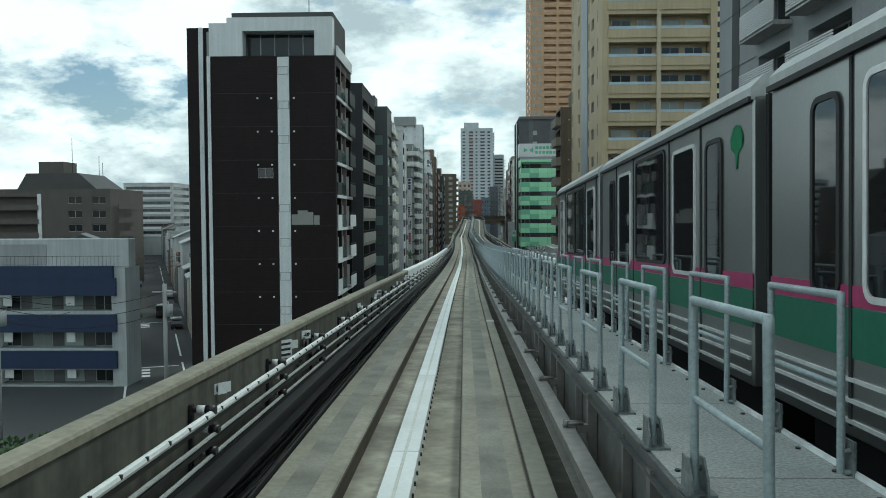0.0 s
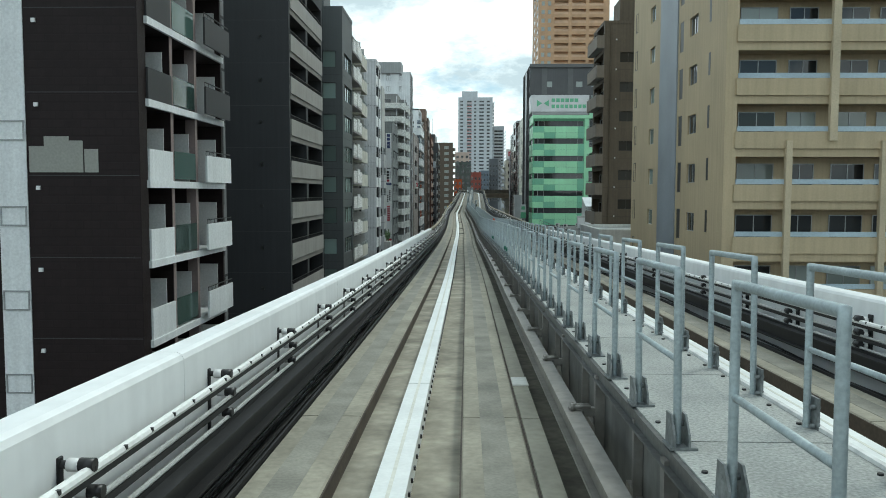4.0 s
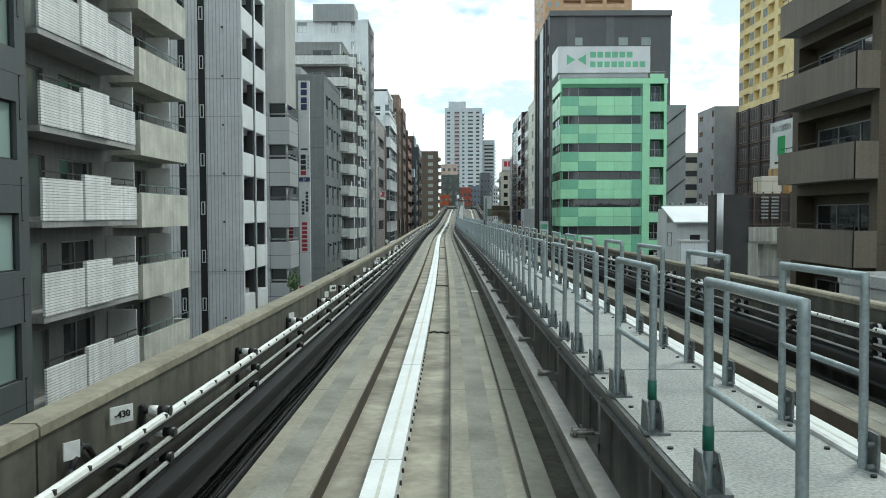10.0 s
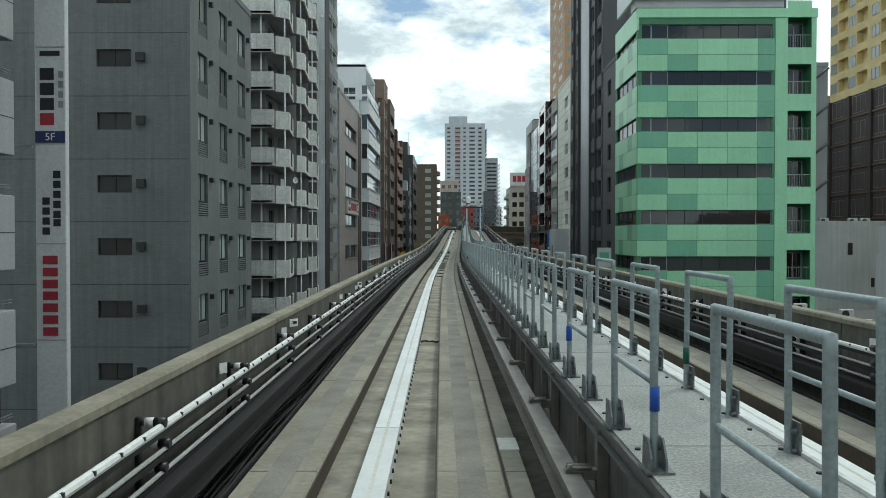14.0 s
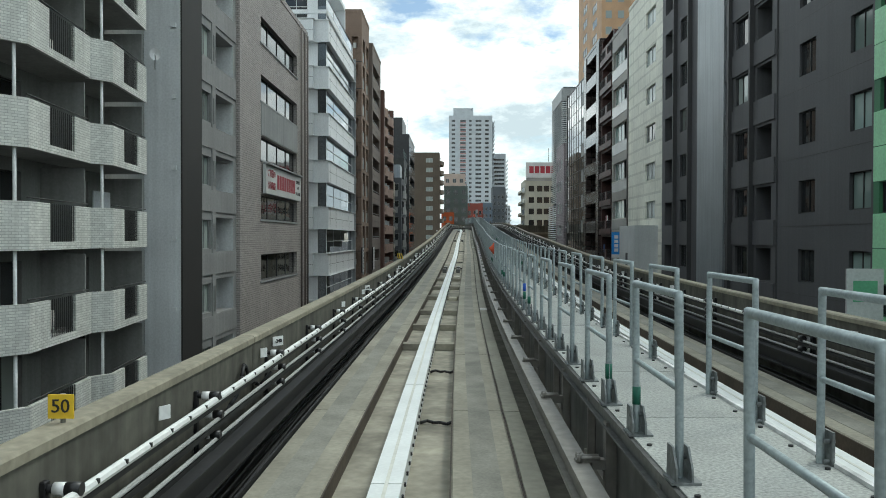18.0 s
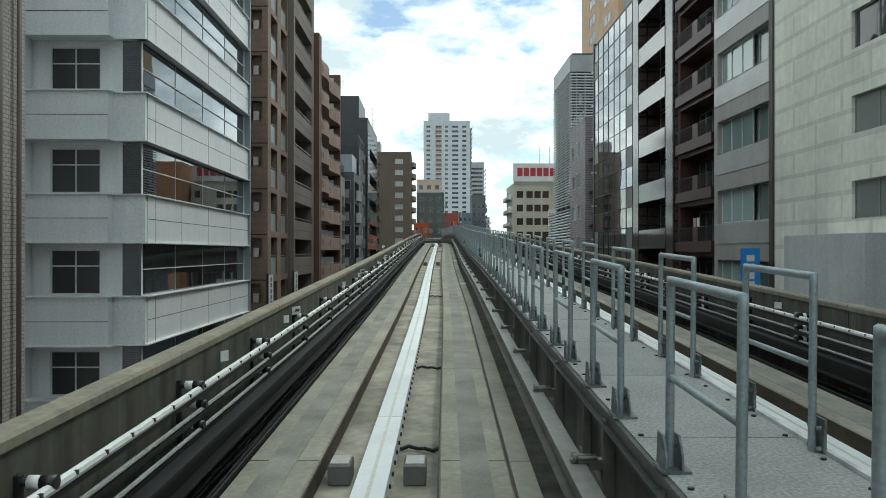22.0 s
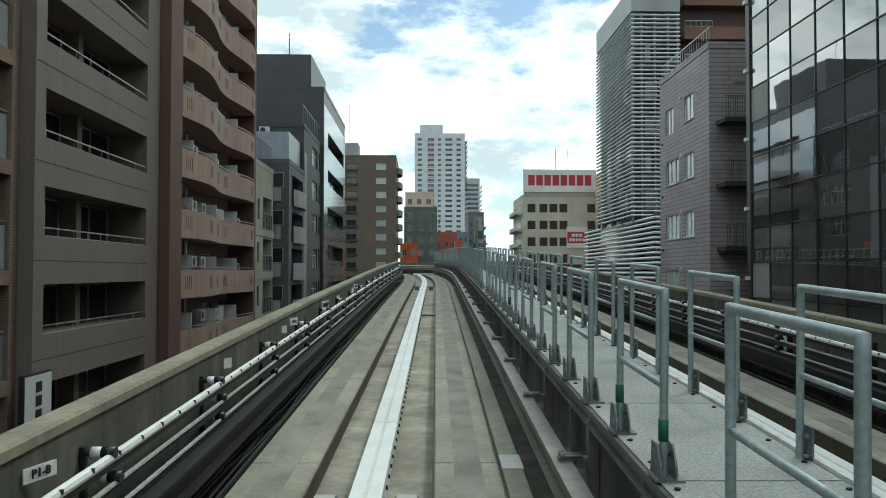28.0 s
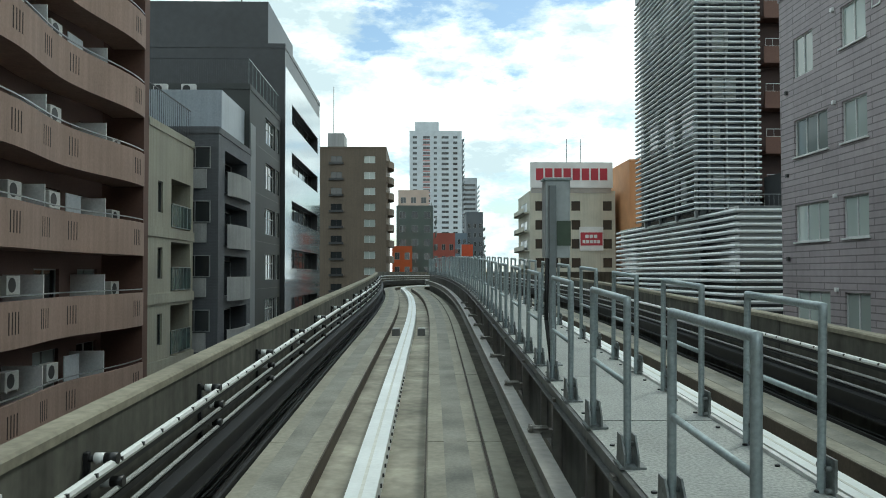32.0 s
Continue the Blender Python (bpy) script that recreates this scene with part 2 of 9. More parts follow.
def spline(s, k):
    i = 1
    while i < len(KNOTS) - 2 and s > KNOTS[i + 1][0]:
        i += 1
    (s0, p0), (s1, p1), (s2, p2) = [(q[0], q[k]) for q in KNOTS[i - 1:i + 2]]
    s3, p3 = (KNOTS[i + 2][0], KNOTS[i + 2][k]) if i + 2 < len(KNOTS) else (2 * s2 - s1, 2 * p2 - p1)
    m1, m2 = (p2 - p0) / (s2 - s0), (p3 - p1) / (s3 - s1)
    h = s2 - s1
    u = (s - s1) / h
    return (2 * u ** 3 - 3 * u ** 2 + 1) * p1 + (u ** 3 - 2 * u ** 2 + u) * h * m1 + (-2 * u ** 3 + 3 * u ** 2) * p2 + (u ** 3 - u ** 2) * h * m2


LINE = {}
SWAY0, TURN0, RAD = 318.0, 350.0, 42.0  # a slight sway to the left, then a sharp bend to the right
_x, _y, _z = None, None, None
for i in range(-60, 441):
    if i <= 300:
        p, d = Vector((spline(i, 1), i, spline(i, 2))), None
        q = Vector((spline(i + 0.5, 1), i + 0.5, spline(i + 0.5, 2))) - Vector((spline(i - 0.5, 1), i - 0.5, spline(i - 0.5, 2)))
        ang = math.atan2(q.x, q.y)
        _x, _y, _z, last_ang = p.x, p.y, p.z, ang
    else:
        ang = last_ang - min(max(0.0, i - SWAY0), 30.0) / 400.0 + min(1.5, max(0.0, i - TURN0) / RAD)
        grade = max(0.0, 0.040 * (1 - (i - 300) / 60))
        _x, _y, _z = _x + math.sin(ang), _y + math.cos(ang), _z + grade
    LINE[i] = (Vector((_x, _y, _z)), ang)


def at(s, off=0.0, up=0.0):
    """The place at distance s along the line, off metres to its right and up metres over its running surface; and the heading."""
    i = int(math.floor(s))
    i = max(-60, min(439, i))
    (p, a), (q, b) = LINE[i], LINE[i + 1]
    u = s - i
    c, ang = p.lerp(q, u), a + (b - a) * u
    return Vector((c.x + off * math.cos(ang), c.y - off * math.sin(ang), c.z + up)), ang


def frame_at(s, off=0.0, up=0.0):
    p, ang = at(s, off, up)
    q, _ = at(s + 0.5, off, up)
    r, _ = at(s - 0.5, off, up)
    slope = math.atan2(q.z - r.z, (q - r).xy.length)
    return Matrix.Translation(p) @ Matrix.Rotation(-ang, 4, "Z") @ Matrix.Rotation(slope, 4, "X")


def sweep(bm, prof, s0, s1, step=2.0, closed=True):
    """Carries a cross-section (right, up) along the line."""
    n = max(1, int(math.ceil((s1 - s0) / step)))
    rings = []
    for i in range(n + 1):
        s = s0 + (s1 - s0) * i / n
        rings.append([bm.verts.new(at(s, x, z)[0]) for x, z in prof])
    m = len(prof)
    for a, b in zip(rings, rings[1:]):
        for j in range(m if closed else m - 1):
            bm.faces.new((a[j], b[j], b[(j + 1) % m], a[(j + 1) % m]))
    if closed:
        bm.faces.new(rings[0])
        bm.faces.new(rings[-1][::-1])
    return bm


def rect(x0, x1, z0, z1):
    return [(x0, z0), (x0, z1), (x1, z1), (x1, z0)]


def ring(x, z, r, n=6):
    return [(x + r * math.cos(-i * 2 * math.pi / n), z + r * math.sin(-i * 2 * math.pi / n)) for i in range(n)]


S0, S1 = -20, 430
GZ = -13.0
ground = tagged(part("ground", cube(-2500, 2500, -2500, 2500, GZ - 0.5, GZ), GROUND, None), "grey asphalt street and ground far below the viaduct", "ground", kind="structure")
ground.name = "ground"

# ---- guideway ----
TC = 4.88  # the other track mirrors this one about the middle of the walkway


def mx(x, side):
    return x if side > 0 else TC - x


def mrect(x0, x1, z0, z1, side):
    a, b = sorted((mx(x0, side), mx(x1, side)))
    return rect(a, b, z0, z1)


deck = thing("viaduct_deck", 0, 0, 0, "grey concrete viaduct deck carrying two guideway tracks", "viaduct", kind="structure")
part("slab", sweep(bmesh.new(), rect(-1.95, TC + 1.95, -0.75, -0.36), S0, S1), CONC, deck)
for side in (1, -1):
    part("girder", sweep(bmesh.new(), mrect(-1.3, 1.2, -2.2, -0.75, side), S0, S1, 4), CONC, deck)
for k in range(14):
    s = 2 + 30 * k
    p, ang = at(s, TC / 2, -2.2)
    bm = cube(-0.9, 0.9, -0.9, 0.9, 0, p.z - GZ - 1.2, 0.12)
    box(bm, -3.4, 3.4, -0.9, 0.9, p.z - GZ - 1.2, p.z - GZ, 0.1)
    pier = thing("viaduct_pier", p.x, p.y, GZ, "grey concrete viaduct pier with a wide crossbeam on top", "pier", "viaduct piers", "structure", -math.degrees(ang))
    part("column", bm, CONC, pier)

PADL = 5.0
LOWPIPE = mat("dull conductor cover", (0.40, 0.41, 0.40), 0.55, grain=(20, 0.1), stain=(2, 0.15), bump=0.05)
for side in (1, -1):
    word = "this" if side > 0 else "other"
    tr = thing("guideway_track", 0, 0, 0, "concrete guideway track with two worn running pads and a pale centre strip", "track", "guideway tracks", "structure")
    part("channel_floor", sweep(bmesh.new(), mrect(-0.50, 0.72, -0.36, -0.20, side), S0, S1), FLOORC, tr)
    part("gutter_floor", sweep(bmesh.new(), mrect(1.58, 2.0, -0.36, -0.24, side), S0, S1), mat("dirty drain floor", (0.12, 0.113, 0.09), 0.9, grain=(9, 0.3), stain=(1.6, 0.5)), tr, "dirty drain floor beside the pad")
    n = int((340 - S0) / PADL)
    for k in range(n):
        a, b = S0 + k * PADL + 0.012, S0 + (k + 1) * PADL - 0.012
        if side < 0 and k % 2:
            continue
        bb = b if side > 0 else b + PADL
        for x0, x1, w0, w1 in ((-1.18, -0.48, -0.98, -0.70), (0.70, 1.355, 0.90, 1.18)):
            prof = [(x0, -0.36), (x0, -0.015), (x0 + 0.015, 0.0), (x1 - 0.015, 0.0), (x1, -0.015), (x1, -0.36)]
            if side < 0:
                prof = [(mx(x, side), z) for x, z in prof][::-1]
            pd = part("running_pad", sweep(bmesh.new(), prof, a, bb, 2.5), PADC, tr)
        part("edge_slab", sweep(bmesh.new(), mrect(1.385, 1.59, -0.36, -0.005, side), a, bb, 2.5), CONC, tr)
        st = part("centre_strip", sweep(bmesh.new(), mrect(-0.05, 0.24, -0.20, 0.03, side), a + 1.7, bb + 1.7, 2.5), STRIP, tr)
    part("running_pad", sweep(bmesh.new(), mrect(-1.18, -0.48, -0.36, 0.0, side), 340, S1), PADC, tr)
    part("running_pad", sweep(bmesh.new(), mrect(0.70, 1.59, -0.36, 0.0, side), 340, S1), PADC, tr)
    part("centre_strip", sweep(bmesh.new(), mrect(-0.05, 0.24, -0.20, 0.03, side), 341.7, S1), STRIP, tr)
    for w0, w1 in ((-0.98, -0.70), (0.90, 1.18)):
        part("wheel_path", sweep(bmesh.new(), mrect(w0, w1, -0.02, 0.004, side), S0, S1, 2.5), PADM, tr, "darker smooth band worn by the tyres")
    RUSTE = mat("rust brown steel edging", (0.060, 0.045, 0.032), 0.75, grain=(20, 0.3), stain=(1.5, 0.4))
    for x0, x1 in ((-0.478, -0.462), (0.684, 0.698), (1.357, 1.383)):
        part("rusty_edging", sweep(bmesh.new(), mrect(x0, x1, -0.36, -0.012 if x0 < 1 else -0.03, side), S0, S1, 2.5), RUSTE, tr, "rust brown steel edging of the running pad")
    part("groove_lining", sweep(bmesh.new(), mrect(0.078, 0.112, 0.02, 0.034, side), S0, S1, 2.5), mat("cream strip lining", (0.60, 0.60, 0.54), 0.6), tr, "beige lining in the strip's middle")
    # bolts beside the strip
    bm = bmesh.new()
    s = 6.0
    while s < 310:
        p = at(s, mx(0.262, side), -0.02)[0]
        box(bm, p.x - 0.013, p.x + 0.008, p.y - 0.016, p.y + 0.016, p.z - 0.03, p.z + 0.008)
        s += 0.36
    tagged(part("strip_bolts", bm, BLACKP, tr, "small dark bolts along the centre strip"), kind="stuff")
    # guide beams
    for x, nm in ((1.70, "guide beam"), (-1.40, "guide beam")):
        gz = 0.46 if x > 0 else 0.30
        hw = 0.075 if x > 0 else 0.10
        hp = [(x - hw, gz + 0.10), (x - hw, gz + 0.125), (x + hw, gz + 0.125), (x + hw, gz + 0.10), (x + 0.012, gz + 0.10), (x + 0.012, gz - 0.10),
              (x + hw, gz - 0.10), (x + hw, gz - 0.125), (x - hw, gz - 0.125), (x - hw, gz - 0.10), (x - 0.012, gz - 0.10), (x - 0.012, gz + 0.10)]
        if side < 0:
            hp = [(mx(a, side), b) for a, b in hp][::-1]
        part("guide_beam", sweep(bmesh.new(), hp, S0, S1, 2.5), GUIDE if x > 0 else DARKST, tr, "dark steel guide beam with flanges")
    # cable trough beside the parapet
    part("cable_tray", sweep(bmesh.new(), mrect(-1.62, -1.20, -0.36, -0.28, side), S0, S1), DARKST, tr)
    part("tray_lip", sweep(bmesh.new(), mrect(-1.22, -1.195, -0.36, 0.03, side), S0, S1), DARKST, tr)
    bm = bmesh.new()
    rnd = random.Random(3 + side)
    for c in range(11):
        x0, z0, ph = -1.58 + 0.034 * c, -0.24 + 0.05 * rnd.random() + 0.10 * (c % 3 == 0), rnd.random() * 9
        pts = []
        s = -10.0
        while s < 330:
            pts.append([bm.verts.new(at(s, mx(x0 + 0.03 * math.sin(s * 0.7 + ph) + a, side), z0 + 0.03 * math.sin(s * 0.9 + ph * 2) + b)[0]) for a, b in ((-0.017, -0.012), (0, 0.02), (0.017, -0.012))])
            s += 1.4
        for a, b in zip(pts, pts[1:]):
            for j in range(3):
                bm.faces.new((a[j], a[(j + 1) % 3], b[(j + 1) % 3], b[j])).smooth = True
    tagged(part("cables", bm, CABLE, tr, "bundle of black cables lying in the trough"), kind="stuff")
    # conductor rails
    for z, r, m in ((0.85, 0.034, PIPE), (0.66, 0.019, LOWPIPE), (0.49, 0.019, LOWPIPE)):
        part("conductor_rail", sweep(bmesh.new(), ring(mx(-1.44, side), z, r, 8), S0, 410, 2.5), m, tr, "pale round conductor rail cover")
        part("conductor_bar", sweep(bmesh.new(), mrect(-1.475, -1.43, z - 0.075, z - 0.03, side), S0, 345, 2.5), DARKST, tr)
    bm = bmesh.new()
    s = 2.0
    while s < 310:
        p = at(s, mx(-1.415, side), 0.862)[0]
        box(bm, p.x - 0.012, p.x + 0.012, p.y - 0.012, p.y + 0.012, p.z - 0.012, p.z + 0.016)
        s += 0.42
    tagged(part("cover_studs", bm, BLACKP, tr, "dark studs along the upper conductor cover"), kind="stuff")
    # stanchions and web under the walkway
    part("web_plate", sweep(bmesh.new(), mrect(1.99, 2.02, -0.36, 0.92, side), S0, S1), mat("web plate", (0.15, 0.15, 0.14), 0.65, metal=0.2, grain=(6, 0.2), stain=(1.2, 0.45), streak=0.3), tr)

# conductor brackets
proto = thing("conductor_bracket", 0, 0, 0, "black bracket with white insulators holding three conductor rails", "bracket", "conductor brackets")
bm = cube(-0.20, -0.165, -0.03, 0.03, 0.36, 0.93, 0.006)
for z, y in ((0.885, 0.0), (0.695, 0.10), (0.525, 0.02)):
    tube(bm, (-0.19, y * 0.2, z), (-0.12, y, z), 0.026, 8)
part("upright", bm, DARKST, proto)
i0 = part("insulator", rod((-0.125, 0, 0.885), (-0.055, 0, 0.885), 0.040, 12), INSUL, proto, "white ring insulator")
c0 = part("clamp", rod((-0.055, 0.0, 0.885), (0.035, 0.0, 0.885), 0.041, 10), BLACKP, proto, "black rail clamp")
for z, y in ((-0.19, 0.10), (-0.36, 0.02)):
    for o in (i0, c0):
        again(o, proto, Matrix.Translation((0, y, z)))
proto.matrix_basis = frame_at(4.0, -1.44)
fb, fi = bmesh.new(), bmesh.new()
s = 7.3
while s < 300:
    m = frame_at(s, TC + 1.44) @ Matrix.Rotation(math.pi, 4, "Z")
    box(fb, *[v for c in ((-0.20, -0.15), (-0.05, 0.05), (0.40, 0.95)) for v in c])
    bmesh.ops.transform(fb, matrix=m, verts=fb.verts[-8:])
    for z in (0.86, 0.67, 0.50):
        tube(fb, m @ Vector((-0.18, 0, z)), m @ Vector((0.0, 0, z)), 0.045, 6)
        tube(fb, m @ Vector((0, 0.07, z + 0.03)), m @ Vector((0, -0.07, z + 0.03)), 0.052, 6)
        tube(fi, m @ Vector((-0.11, 0, z)), m @ Vector((-0.055, 0, z)), 0.062, 8)
    s += 2.5
tagged(part("far_brackets", fb, BLACKP, tr, "black brackets on the other track's wall"), kind="stuff")
tagged(part("far_insulators", fi, INSUL, tr, "white ring insulators on the other track's wall"), kind="stuff")
s = 6.7
while s < 346:
    copy_thing(proto, frame_at(s, -1.44))
    s += 2.7

# guide beam brackets under the walkway edge
bm = cube(0.17, 0.255, -0.05, 0.05, -0.36, 0.90)
box(bm, 0.19, 0.255, 0.9, 0.96, -0.36, 0.90)
box(bm, 0.21, 0.255, 0.04, 1.25, 0.30, 0.36)
box(bm, -0.06, 0.2, -0.04, 0.04, 0.588, 0.61)
box(bm, 0.07, 0.18, -0.025, 0.025, 0.53, 0.588)
for y in (-0.035, 0.035):
    tube(bm, (-0.05, y, 0.62), (0.13, y, 0.62), 0.016, 6)
    tube(bm, (-0.03, y, 0.59), (-0.03, y, 0.65), 0.02, 6)
proto = tagged(part("beam_bracket", bm, GUIDE, None), "grey steel stanchion and bolted clamp carrying the guide beam", "bracket", "guide beam brackets")
proto.matrix_basis = frame_at(5.5, 1.73, 0.0)
s = 8.0
while s < 322:
    tagged(again(proto, None, frame_at(s, 1.73)), "grey steel stanchion and bolted clamp carrying the guide beam", "bracket", "guide beam brackets")
    s += 2.5

# parapets
for side in (1, -1):
    for a, b in ((S0, 41.4), (108.6, 345.0)):
        w = thing("parapet", 0, 0, 0, "weathered grey concrete parapet with a pale coping along the guideway", "parapet", "parapets", "structure")
        k = 0
        s = a
        while s < b - 0.01:
            e = min(b, s + 10.0)
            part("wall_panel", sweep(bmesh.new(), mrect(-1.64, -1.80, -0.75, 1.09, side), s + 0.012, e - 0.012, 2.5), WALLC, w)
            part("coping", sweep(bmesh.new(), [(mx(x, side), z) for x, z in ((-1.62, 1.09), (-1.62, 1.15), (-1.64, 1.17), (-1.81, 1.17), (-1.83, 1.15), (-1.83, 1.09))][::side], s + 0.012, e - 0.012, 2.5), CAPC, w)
            s = e
    w = thing("parapet", 0, 0, 0, "white painted steel parapet girder with rounded top edges", "parapet", "parapets", "structure")
    s = 41.4
    while s < 108.5:
        e = min(108.6, s + 8.0)
        prof = [(-1.62, -1.5), (-1.62, 1.13), (-1.64, 1.17), (-1.68, 1.19), (-1.86, 1.19), (-1.90, 1.17), (-1.92, 1.13), (-1.92, -1.5)]
        part("girder_panel", sweep(bmesh.new(), [(mx(x, side), z) for x, z in prof][::side], s + 0.005, e - 0.005, 2.0), WHITEP, w)
        s = e
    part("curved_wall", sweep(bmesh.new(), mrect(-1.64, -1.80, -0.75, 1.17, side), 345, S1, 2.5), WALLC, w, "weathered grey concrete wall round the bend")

# walkway
WX0, WX1, WZ = 1.93, 2.95, 1.0
wk = thing("walkway", 0, 0, 0, "pale grey chequered walkway panels between the two tracks", "walkway", kind="structure")
pan = part("panel", cube(WX0, WX1, 0.008, 2.042, -0.05, 0), DECK, wk)
pan.matrix_basis = frame_at(-8, 0, WZ)
for k in range(1, 172):
    again(pan, wk, frame_at(-8 + 2.05 * k, 0, WZ))
chan = [(1.885, 0.86), (1.885, 0.873), (1.929, 0.873), (1.929, 0.977), (1.90, 0.977), (1.90, 0.99), (1.945, 0.99), (1.945, 0.86)]
for side in (1, -1):
    part("edge_channel", sweep(bmesh.new(), [(mx(x, side), z) for x, z in chan][::side], S0, 345, 2.5), mat("channel steel", (0.12, 0.123, 0.12), 0.45, metal=0.4, grain=(18, 0.3), stain=(1.2, 0.4)), wk)
part("edge_trim", sweep(bmesh.new(), rect(WX1 - 0.012, WX1 + 0.022, WZ, WZ + 0.025), S0, 345, 2.5), mat("white edge paint", (0.62, 0.63, 0.62), 0.6, grain=(6, 0.25), stain=(1.5, 0.3)), wk, "white painted edge of the walkway")
bm = bmesh.new()
s = 6.0
while s < 322:
    for x in (WX0 + 0.05, WX1 - 0.07):
        p = at(s, x, WZ)[0]
        tube(bm, p, p + Vector((0, 0, 0.012)), 0.018, 6)
    s += 0.51
tagged(part("panel_bolts", bm, BLACKP, wk, "dark bolts along the walkway edges"), kind="stuff")

# handrail frames: stations where a frame starts, with the number of frames up to the next
KNOWN = [5.1, 11.2, 13.2, 21.28, 23.28, 33.43, 75.5, 77.5, 87.69, 97.95, 116.95, 119.1, 128.86, 149.22, 151.28, 159.55, 161.63, 187.98, 201.57, 203.67, 213.85, 221.9, 229.87,
         232.02, 240.41, 247.18, 249.26, 256.05, 262.77, 264.62, 283.18, 285.18, 293.4, 295.43, 298.36, 300.32, 341.0, 363.4]
STATIONS = []
for a, b in zip(KNOWN, KNOWN[1:]):
    n = max(1, round((b - a) / 2.04))
    STATIONS += [a + (b - a) * i / n for i in range(n)]
PW, PH = 1.05, 1.02


def handrail(foot_side):
    h = thing("handrail_frame", 0, 0, 0, "galvanised steel handrail frame bolted to the walkway edge", "handrail", "handrail frames")
    R = 0.035
    bend = [(0, -0.02), (0, PH - R), (0, PH), (R, PH)]
    bend += [(PW - y, z) for y, z in bend[::-1]]
    bm, n, rings = bmesh.new(), 8, []
    for i, (y, z) in enumerate(bend):
        y0, z0 = bend[max(i - 1, 0)]
        y1, z1 = bend[min(i + 1, len(bend) - 1)]
        d = Vector((0, y1 - y0, z1 - z0)).normalized()
        e1, e2 = Vector((1, 0, 0)), d.cross(Vector((1, 0, 0)))
        mitre = 1.36 if i in (2, 5) else 1.0
        rings.append([bm.verts.new(Vector((0, y, z)) + (e1 * math.cos(k * 2 * math.pi / n) + e2 * mitre * math.sin(k * 2 * math.pi / n)) * 0.0245) for k in range(n)])
    for p, q in zip(rings, rings[1:]):
        for k in range(n):
            bm.faces.new((p[k], p[(k + 1) % n], q[(k + 1) % n], q[k])).smooth = True
    tube(bm, (0, 0.02, 0.50), (0, PW - 0.02, 0.50), 0.019, 8)
    part("rail_hoop", bm, GALV, h, "bent tube hoop with a welded middle rail")
    for y in (0, PW):
        if foot_side > 0:
            bm = cube(-0.07, 0.09, y - 0.11, y + 0.08, 0.0, 0.014)
            for dx in (-0.042, 0.042):
                a = [bm.verts.new((dx + e, y + 0.02 - yy, zz)) for e in (-0.006, 0.006) for yy, zz in ((-0.07, 0.01), (0.13, 0.01), (0.125, 0.09), (0.05, 0.19), (-0.05, 0.19))]
                bm.faces.new(a[:5])
                bm.faces.new(a[5:][::-1])
                for j in range(5):
                    bm.faces.new((a[j], a[5 + j], a[5 + (j + 1) % 5], a[(j + 1) % 5]))
            tube(bm, (-0.05, y, 0.13), (0.05, y, 0.13), 0.016, 6)
            tube(bm, (0.05, y - 0.03, 0.0), (0.05, y - 0.03, 0.05), 0.016, 6)
        else:
            bm = cube(0.03, 0.045, y - 0.09, y + 0.09, -0.06, 0.20)
            for yy in (-0.05, 0.05):
                for zz in (0.02, 0.14):
                    tube(bm, (0.0, y + yy, zz), (0.06, y + yy, zz), 0.016, 6)
        part("foot", bm, PLATE, h, "bolted galvanised foot plate")
    return h


protoL = handrail(1)
protoR = handrail(-1)
first = True
rnd = random.Random(11)
for i, s in enumerate(STATIONS):
    for px_, pr in ((WX0 + 0.04, protoL), (WX1 - 0.05, protoR)):
        m = frame_at(s if pr is protoL else s + 1.4, px_, WZ) @ Matrix.Rotation(radians(rnd.uniform(-0.5, 0.5)), 4, "Y")
        if i == 0:
            pr.matrix_basis = m
        else:
            copy_thing(pr, m)


def tape(s, off, z, mt, lab, top=0.17):
    e = part("post_tape", rod((0, 0, z), (0, 0, z + top), 0.029, 10), mt, None)
    e.matrix_basis = frame_at(s, off, WZ)
    tagged(e, lab, "tape", "tape bands on posts")


for s in (75.5, 76.55, 86.7, 87.69, 118.0, 119.1, 195.75, 196.8, 204.72, 205.71, 212.86, 213.85, 220.94, 221.9, 229.87, 230.92, 256.05, 263.82, 264.62, 281.12, 282.17, 290.34):
    tape(s, WX0 + 0.04, 0.20, GREENT, "green tape band round a handrail post", 0.12)
for s in (164.08, 226.34, 227.28, 251.71, 252.92, 260.74):
    tape(s, WX1 - 0.05, 0.22, GREENT, "green tape band round a handrail post", 0.14)
for s, off in ((161.63, WX0 + 0.04), (164.71, WX0 + 0.04), (213.85, WX0 + 0.04), (264.62, WX0 + 0.04), (214.26, WX1 - 0.05)):
    tape(s, off, 0.34, BLUET, "blue tape band round a handrail post", 0.14)
for s in (108.84, 109.9, 110.95):
    tape(s, WX1 - 0.05, 0.52, REDT, "orange red tape wrapped high round a handrail post", 0.40)
for s, k in ((228.93, 0.42), (229.87, 0.34), (230.92, 0.27), (232.02, 0.20), (233.07, 0.13), (234.06, 0.08)):
    tape(s, WX0 + 0.04, 0.51, REDT, "orange red tape wrapped high round a handrail post", k)

# ---- building kit ----


